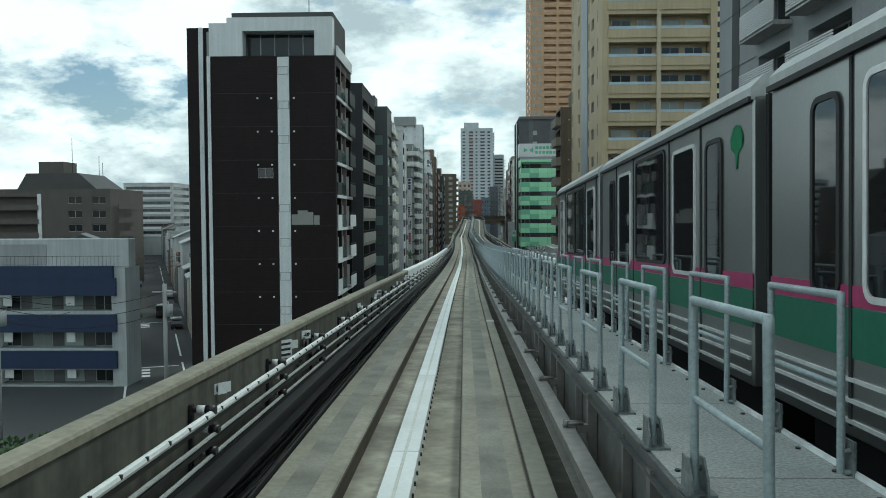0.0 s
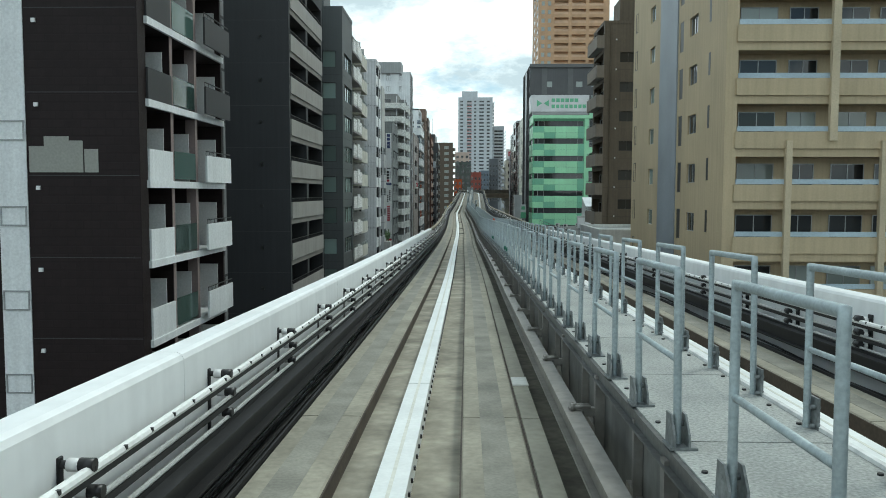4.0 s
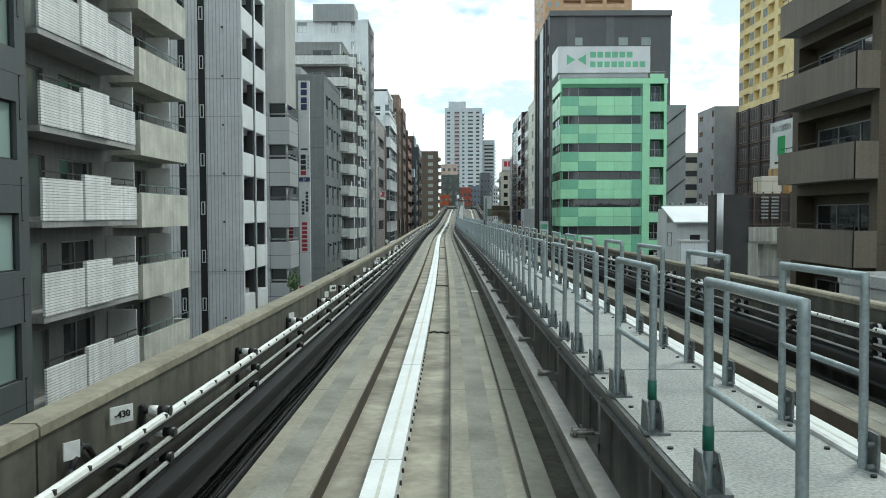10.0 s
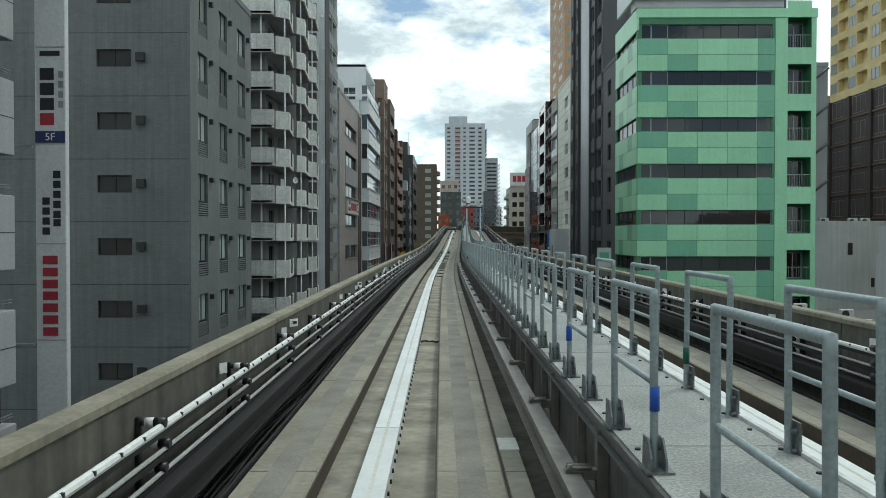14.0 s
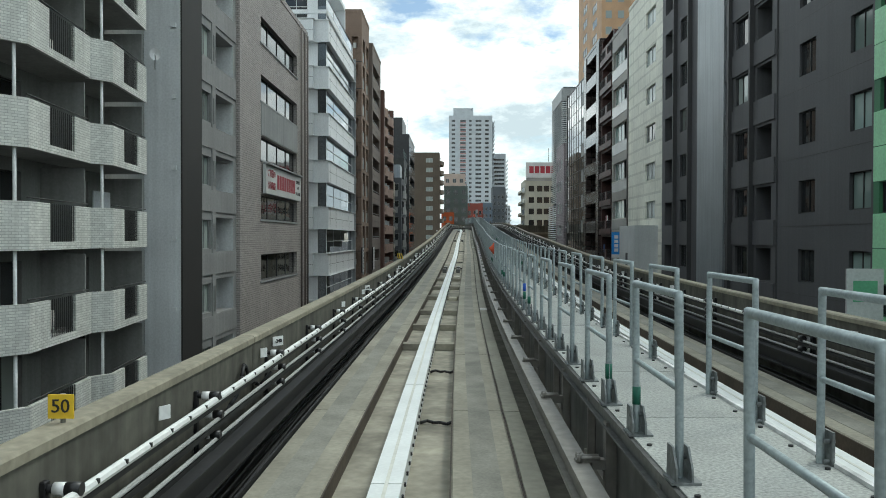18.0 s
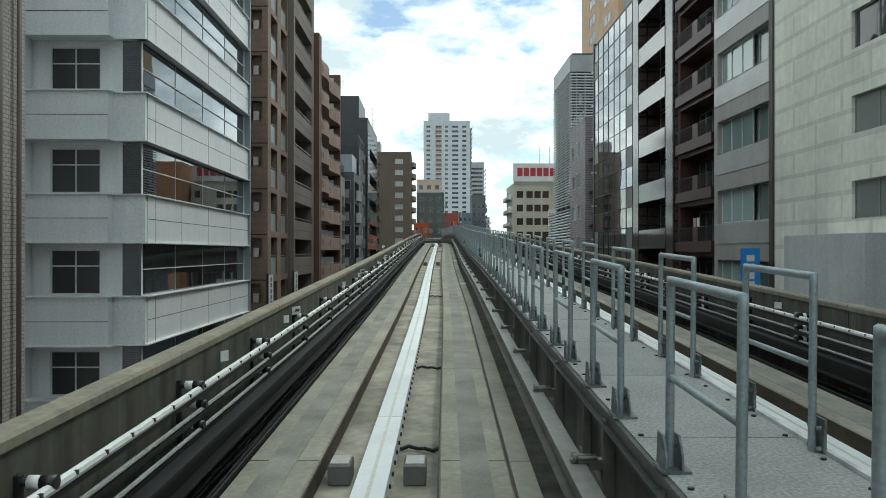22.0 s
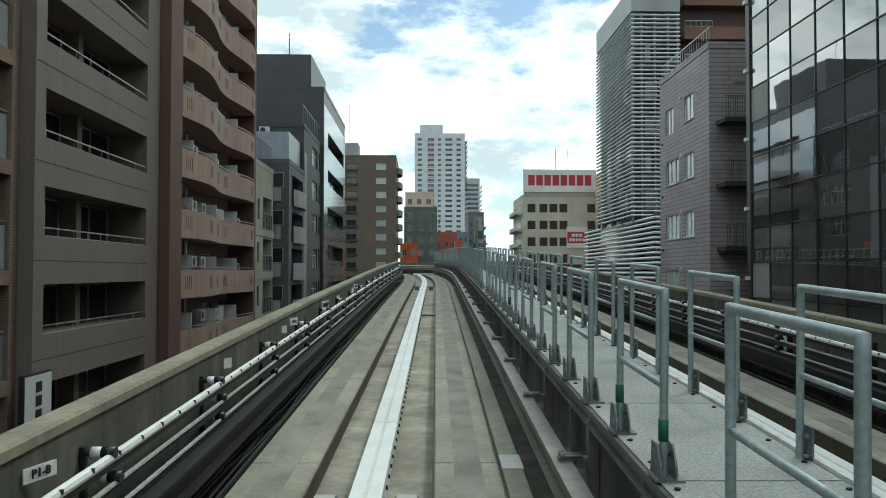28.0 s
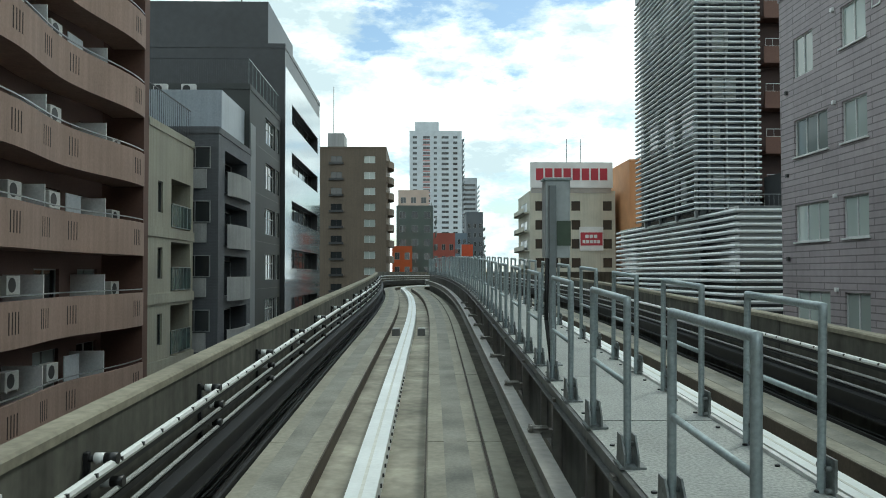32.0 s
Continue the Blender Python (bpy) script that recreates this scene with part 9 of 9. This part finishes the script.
# street poles with cables
POLEM = mat("concrete pole", (0.30, 0.30, 0.29), 0.8)
tops = []
for x, y, top in ((-23.2, 70.4, -2.9), (-30.5, 60.0, -2.2), (-40.0, 98.0, -4.0), (-46.0, 112.0, -4.2), (-57.0, 136.0, -4.2), (-51.5, 150.0, -4.0), (-70.0, 165.0, -4.0)):
    e = thing("utility_pole", x, y, GZ, "grey concrete utility pole with a crossarm and wires", "pole", "utility poles")
    bm = bmesh.new()
    tube(bm, (0, 0, 0), (0, 0, top - GZ), 0.17, 10)
    part("pole", bm, POLEM, e)
    part("crossarm", cube(-1.0, 1.0, -0.05, 0.05, top - GZ - 0.7, top - GZ - 0.58), ALU, e)
    part("transformer", rod((0.35, 0, top - GZ - 2.6), (0.35, 0, top - GZ - 1.6), 0.28, 10), LGREY, e)
    tops.append(Vector((x, y, top)))
for i, (p, q) in enumerate(zip(tops, tops[1:])):
    e = thing("overhead_wires", 0, 0, 0, "black overhead wires sagging between utility poles", "wire", "overhead wires")
    for dz in (-0.6, -1.4, -2.2):
        bm = bmesh.new()
        pts = [p.lerp(q, j / 8) + Vector((0, 0, dz - 0.9 * (1 - (2 * j / 8 - 1) ** 2))) for j in range(9)]
        for u, w in zip(pts, pts[1:]):
            tube(bm, u, w, 0.022, 4)
        part("wire", bm, CABLE, e)
# leafy scrub beside the viaduct and trees in the town
LEAF = mat("dull green leaf", (0.055, 0.10, 0.035), 0.7, vary=0.2)
TRUNK = mat("bark", (0.08, 0.06, 0.045), 0.9)


def leaves(seed, n, rx, ry, rz, cz, size):
    r = random.Random(seed)
    bm = bmesh.new()
    for i in range(n):
        d = Vector((r.gauss(0, 1), r.gauss(0, 1), r.gauss(0, 1))).normalized() * (r.random() ** 0.4)
        c = Vector((d.x * rx, d.y * ry, cz + d.z * rz * (0.7 + 0.3 * math.sin(7 * d.x + 3 * d.y))))
        u = Vector((r.gauss(0, 1), r.gauss(0, 1), r.gauss(0, 1))).normalized() * size * r.uniform(0.6, 1.3)
        w = u.orthogonal().normalized() * size * 0.6
        bm.faces.new([bm.verts.new(c + k) for k in (-u, w, u, -w)])
    return bm


for i, (x, y, r, t) in enumerate(((-45, 88 + 22, 2.2, 5.5), (-52, 122, 2.6, 6.5), (-60, 142, 2.4, 6.0), (-39.5, 101, 1.8, 4.6), (-88, 160, 4, 8), (-66, 150, 3, 7))):
    e = thing("street_tree", x, y, GZ, "leafy green street tree between the houses", "tree", "town trees")
    bm = rod((0, 0, 0), (0.1, 0, t - r), 0.18, 8)
    for k in range(5):
        tube(bm, (0.1, 0, t - r - 0.3), (1.1 * math.cos(k * 1.3), 1.1 * math.sin(k * 1.3), t - r * 0.5), 0.06, 5)
    part("trunk", bm, TRUNK, e)
    part("crown", leaves(i, 700, r, r, r * 0.9, t - r * 0.4, 0.22), LEAF, e)
e = thing("scrub", -24.0, 55.0, GZ, "green scrub growing beside the viaduct", "shrub", kind="stuff")
part("foliage", leaves(77, 1800, 13.0, 5.0, 1.0, 0.9, 0.22), LEAF, e)
# right-hand town behind the beige tower
RUSTR = mat("rust red render", (0.27, 0.075, 0.04), 0.75, stain=(0.4, 0.12), streak=0.1)
h = House("rust red house with a flat roof", 46.5, 58.0, 132.0, 146.0, 3.3, RUSTR)
for z in (0.2, -3.0, -6.2):
    h.fw(47.2, 48.0, z, z + 1.2, 1, d=-0.03, fm=DFRAME)
h = House("dark red house with white edged balcony", 50.5, 66.0, 124.0, 131.9, 0.4, mat("dark red render", (0.13, 0.04, 0.03), 0.75, streak=0.1))
h.fbx("roof_edge", 50.5, 66, 0.2, 0.5, -0.3, 0, PLW)
h.fw(54.0, 58.0, -4.0, -1.0, 2, d=-0.03, fm=DFRAME)
PINKW = mat("pale pink render", (0.52, 0.36, 0.31), 0.75)
h = House("pale pink house with a sloping wing", 60.0, 75.0, 176.0, 190.0, 6.0, PINKW)
h.fw(62.0, 63.0, 2.0, 4.2, 1, d=-0.03, fm=DFRAME)
h = House("cream low house with a grey roof", 38.5, 46.3, 128.0, 140.0, -0.9, TOWNW[5], roof=False)
h.fbx("eave", 38.2, 46.4, -1.0, -0.6, -0.8, 0.2, TOWNR[0])
for a, b in ((39.0, 39.4), (40.6, 42.0), (42.6, 43.6), (45.0, 46.0)):
    h.fw(a, b, -3.4, -2.0, 1, d=-0.03, fm=DFRAME)
    h.fw(a, b, -7.4, -6.0, 1, d=-0.03, fm=DFRAME)
h = House("small white apartment house with open balconies", 63.5, 70.0, 179.0, 190.0, 12.5, PLW,
          front=[(67.2, 69.6, z, z + 1.9, 1.2) for z in levels(2.5, 2.6, -8, 11)], back=True)
for z in levels(2.5, 2.6, -8, 11):
    h.rail(h.F, h.fx(69.6), h.fx(67.2), z - GZ, z + 0.9 - GZ, 0.0, ALU, step=0.3)
    h.fw(64.2, 65.0, z + 0.5, z + 1.5, 1, d=-0.03, fm=DFRAME)
h = House("white cylinder-topped annex by the line", 26.6, 29.6, 94.0, 98.0, -4.5, PLW, name="annex")
for lb, xf, xb, y0, y1, top, c, cols in (
        ("moss grey apartment house over the roofs", 89, 97, 218, 235, 20.5, (0.13, 0.14, 0.12), 2),
        ("dark glass apartment house over the roofs", 101, 113, 236, 250, 32, (0.09, 0.09, 0.095), 2),
        ("cream tiled apartment house over the roofs", 95, 118, 200, 215, 22, (0.47, 0.44, 0.36), 4),
        ("long white flat house over the roofs", 70, 92, 180, 195, 5.5, (0.46, 0.45, 0.42), 5)):
    h = House(lb, xf, xb, y0, y1, top, mat("over roofs " + lb[:9], c, 0.75, streak=0.1), group="far blocks")
    w = (xb - xf) / cols
    for z in levels(top - 3, 3.1, -4, top - 1):
        for k in range(cols):
            h.fw(xf + w * k + 0.3 * w, xf + w * k + 0.7 * w, z, z + 1.4, 2, d=-0.04)
# white end wall of the yellow tower and the pink-striped tower beyond
h = House("white end tower joined to the yellow tower", 94.2, 106.0, 268.0, 292.0, 74, mat("tower end white", (0.56, 0.57, 0.56), 0.7, streak=0.05), name="tower_block", group="far towers")
for z in levels(16, 3.1, 12, 72):
    h.fw(95.6, 97.0, z, z + 1.0, 1, d=-0.03, fm=DFRAME)
h = House("white residential tower with a pink stripe", 139.0, 172.0, 330.0, 350.0, 84, mat("pink tower white", (0.48, 0.47, 0.46), 0.7), name="tower_block", group="far towers")
for z in levels(36, 3.1, 30, 80):
    h.fw(141.5, 151.5, z, z + 1.6, 4, d=-0.03)
    h.fw(154.5, 171.0, z, z + 1.6, 6, d=-0.03)
    h.fbx("balcony_band", 141, 171.5, z - 1.3, z - 0.1, -1.0, -0.8, mat("pink tower white", (0.48, 0.47, 0.46), 0.7))
h.fbx("pink_pier", 152.0, 154.0, 20, 84, -1.2, 0, mat("pink tower pier", (0.45, 0.17, 0.20), 0.7), "pink upright pier")

# parked cars along the side street
def parked_car(x, y, turn, paint, word):
    e = thing("parked_car", x, y, GZ + 0.03, word + " small car parked in the side street", "car", "parked cars", "", turn)
    bm = bmesh.new()
    prof = [(-1.9, 0.35), (-1.95, 0.75), (-1.75, 0.95), (-1.2, 1.45), (0.6, 1.48), (1.25, 0.98), (1.85, 0.85), (1.95, 0.4)]
    a = [bm.verts.new((-0.78, y_, z_)) for y_, z_ in prof]
    b = [bm.verts.new((0.78, y_, z_)) for y_, z_ in prof]
    for i in range(8):
        bm.faces.new((a[i], a[(i + 1) % 8], b[(i + 1) % 8], b[i]))
    bm.faces.new(a[::-1])
    bm.faces.new(b)
    part("body", bm, paint, e)
    part("rear_window", cube(-0.62, 0.62, -1.55, -1.5, 1.02, 1.36), GLASS, e)
    for sx in (-0.8, 0.76):
        part("side_window", cube(sx, sx + 0.04, -1.0, 0.75, 1.0, 1.36), GLASS, e)
    for sx in (-0.72, 0.58):
        part("tail_light", cube(sx, sx + 0.14, -2.0, -1.93, 0.68, 0.84), REDT, e)
        for wy in (-1.2, 1.25):
            part("wheel", rod((sx - 0.02, wy, 0.3), (sx + 0.16, wy, 0.3), 0.3, 12), RUBBER, e)


for a, b, c, word in ((36, -2.9, (0.55, 0.56, 0.56), "white"), (48, 2.9, (0.06, 0.065, 0.07), "dark grey"), (76, -2.8, (0.30, 0.31, 0.32), "silver"), (92, 2.8, (0.5, 0.5, 0.48), "cream"), (120, -2.8, (0.05, 0.07, 0.12), "dark blue")):
    p = ST0 + SD * a + SN * b
    parked_car(p.x, p.y, TURN, mat(word + " car paint", c, 0.25, bump=0), word)
# delivery van in the side street
p = ST0 + SD * 62 + SN * 1.2
van = thing("delivery_van", p.x, p.y, GZ + 0.03, "dark delivery van standing in the side street", "van", "", "", TURN)
bm = cube(-0.85, 0.85, -2.1, 2.1, 0.35, 1.1, 0.08)
box(bm, -0.82, 0.82, -2.05, 1.2, 1.1, 1.95, 0.1)
part("body", bm, mat("dark van paint", (0.03, 0.032, 0.035), 0.3), van)
part("rear_window", cube(-0.7, 0.7, -2.07, -2.05, 1.25, 1.75), GLASS, van)
part("side_window", cube(0.815, 0.83, -1.6, 1.0, 1.2, 1.75), GLASS, van)
for x in (-0.75, 0.75):
    for y in (-1.35, 1.35):
        part("wheel", rod((x - 0.1, y, 0.3), (x + 0.1, y, 0.3), 0.3, 14), RUBBER, van)
for x in (-0.7, 0.55):
    part("tail_light", cube(x, x + 0.15, -2.12, -2.09, 0.8, 1.05), REDT, van)
# plants at the foot of the bay-window house
e = thing("balcony_plants", -11.0, 173.2, -6.6, "straggling green plants on a ledge beside the wall", "plant", kind="stuff")
part("leaf_clump", leaves(21, 380, 0.4, 1.5, 1.1, 1.0, 0.12), LEAF, e)
part("ledge", cube(-0.4, 0.5, -1.6, 1.6, -7.0, 0.1), SLABM, e)

# the windows of the buildings that stay far off, one set for each building
for far in [o for o in bpy.data.objects if o.parent is None and (o.location.y > 420 or abs(o.location.x) > 58 or o.name.startswith("tower_block") and o.location.x > 28)]:
    sets = collections.defaultdict(list)
    for o in far.children:
        if o.name.split(".")[0] == "window" and o.type == "MESH":
            sets[tuple(m.name for m in o.data.materials)].append(o)
    for key, obs in sets.items():
        if len(obs) < 6:
            continue
        bm = bmesh.new()
        for o in obs:
            me = o.data.copy()
            me.transform(o.matrix_basis)
            bm.from_mesh(me)
            bpy.data.meshes.remove(me)
        mats = list(obs[0].data.materials)
        bpy.data.batch_remove(obs)
        ob = part("window_set", bm, None, far, "small framed windows in even rows")
        for m in mats:
            ob.data.materials.append(m)
        tagged(ob, kind="stuff")
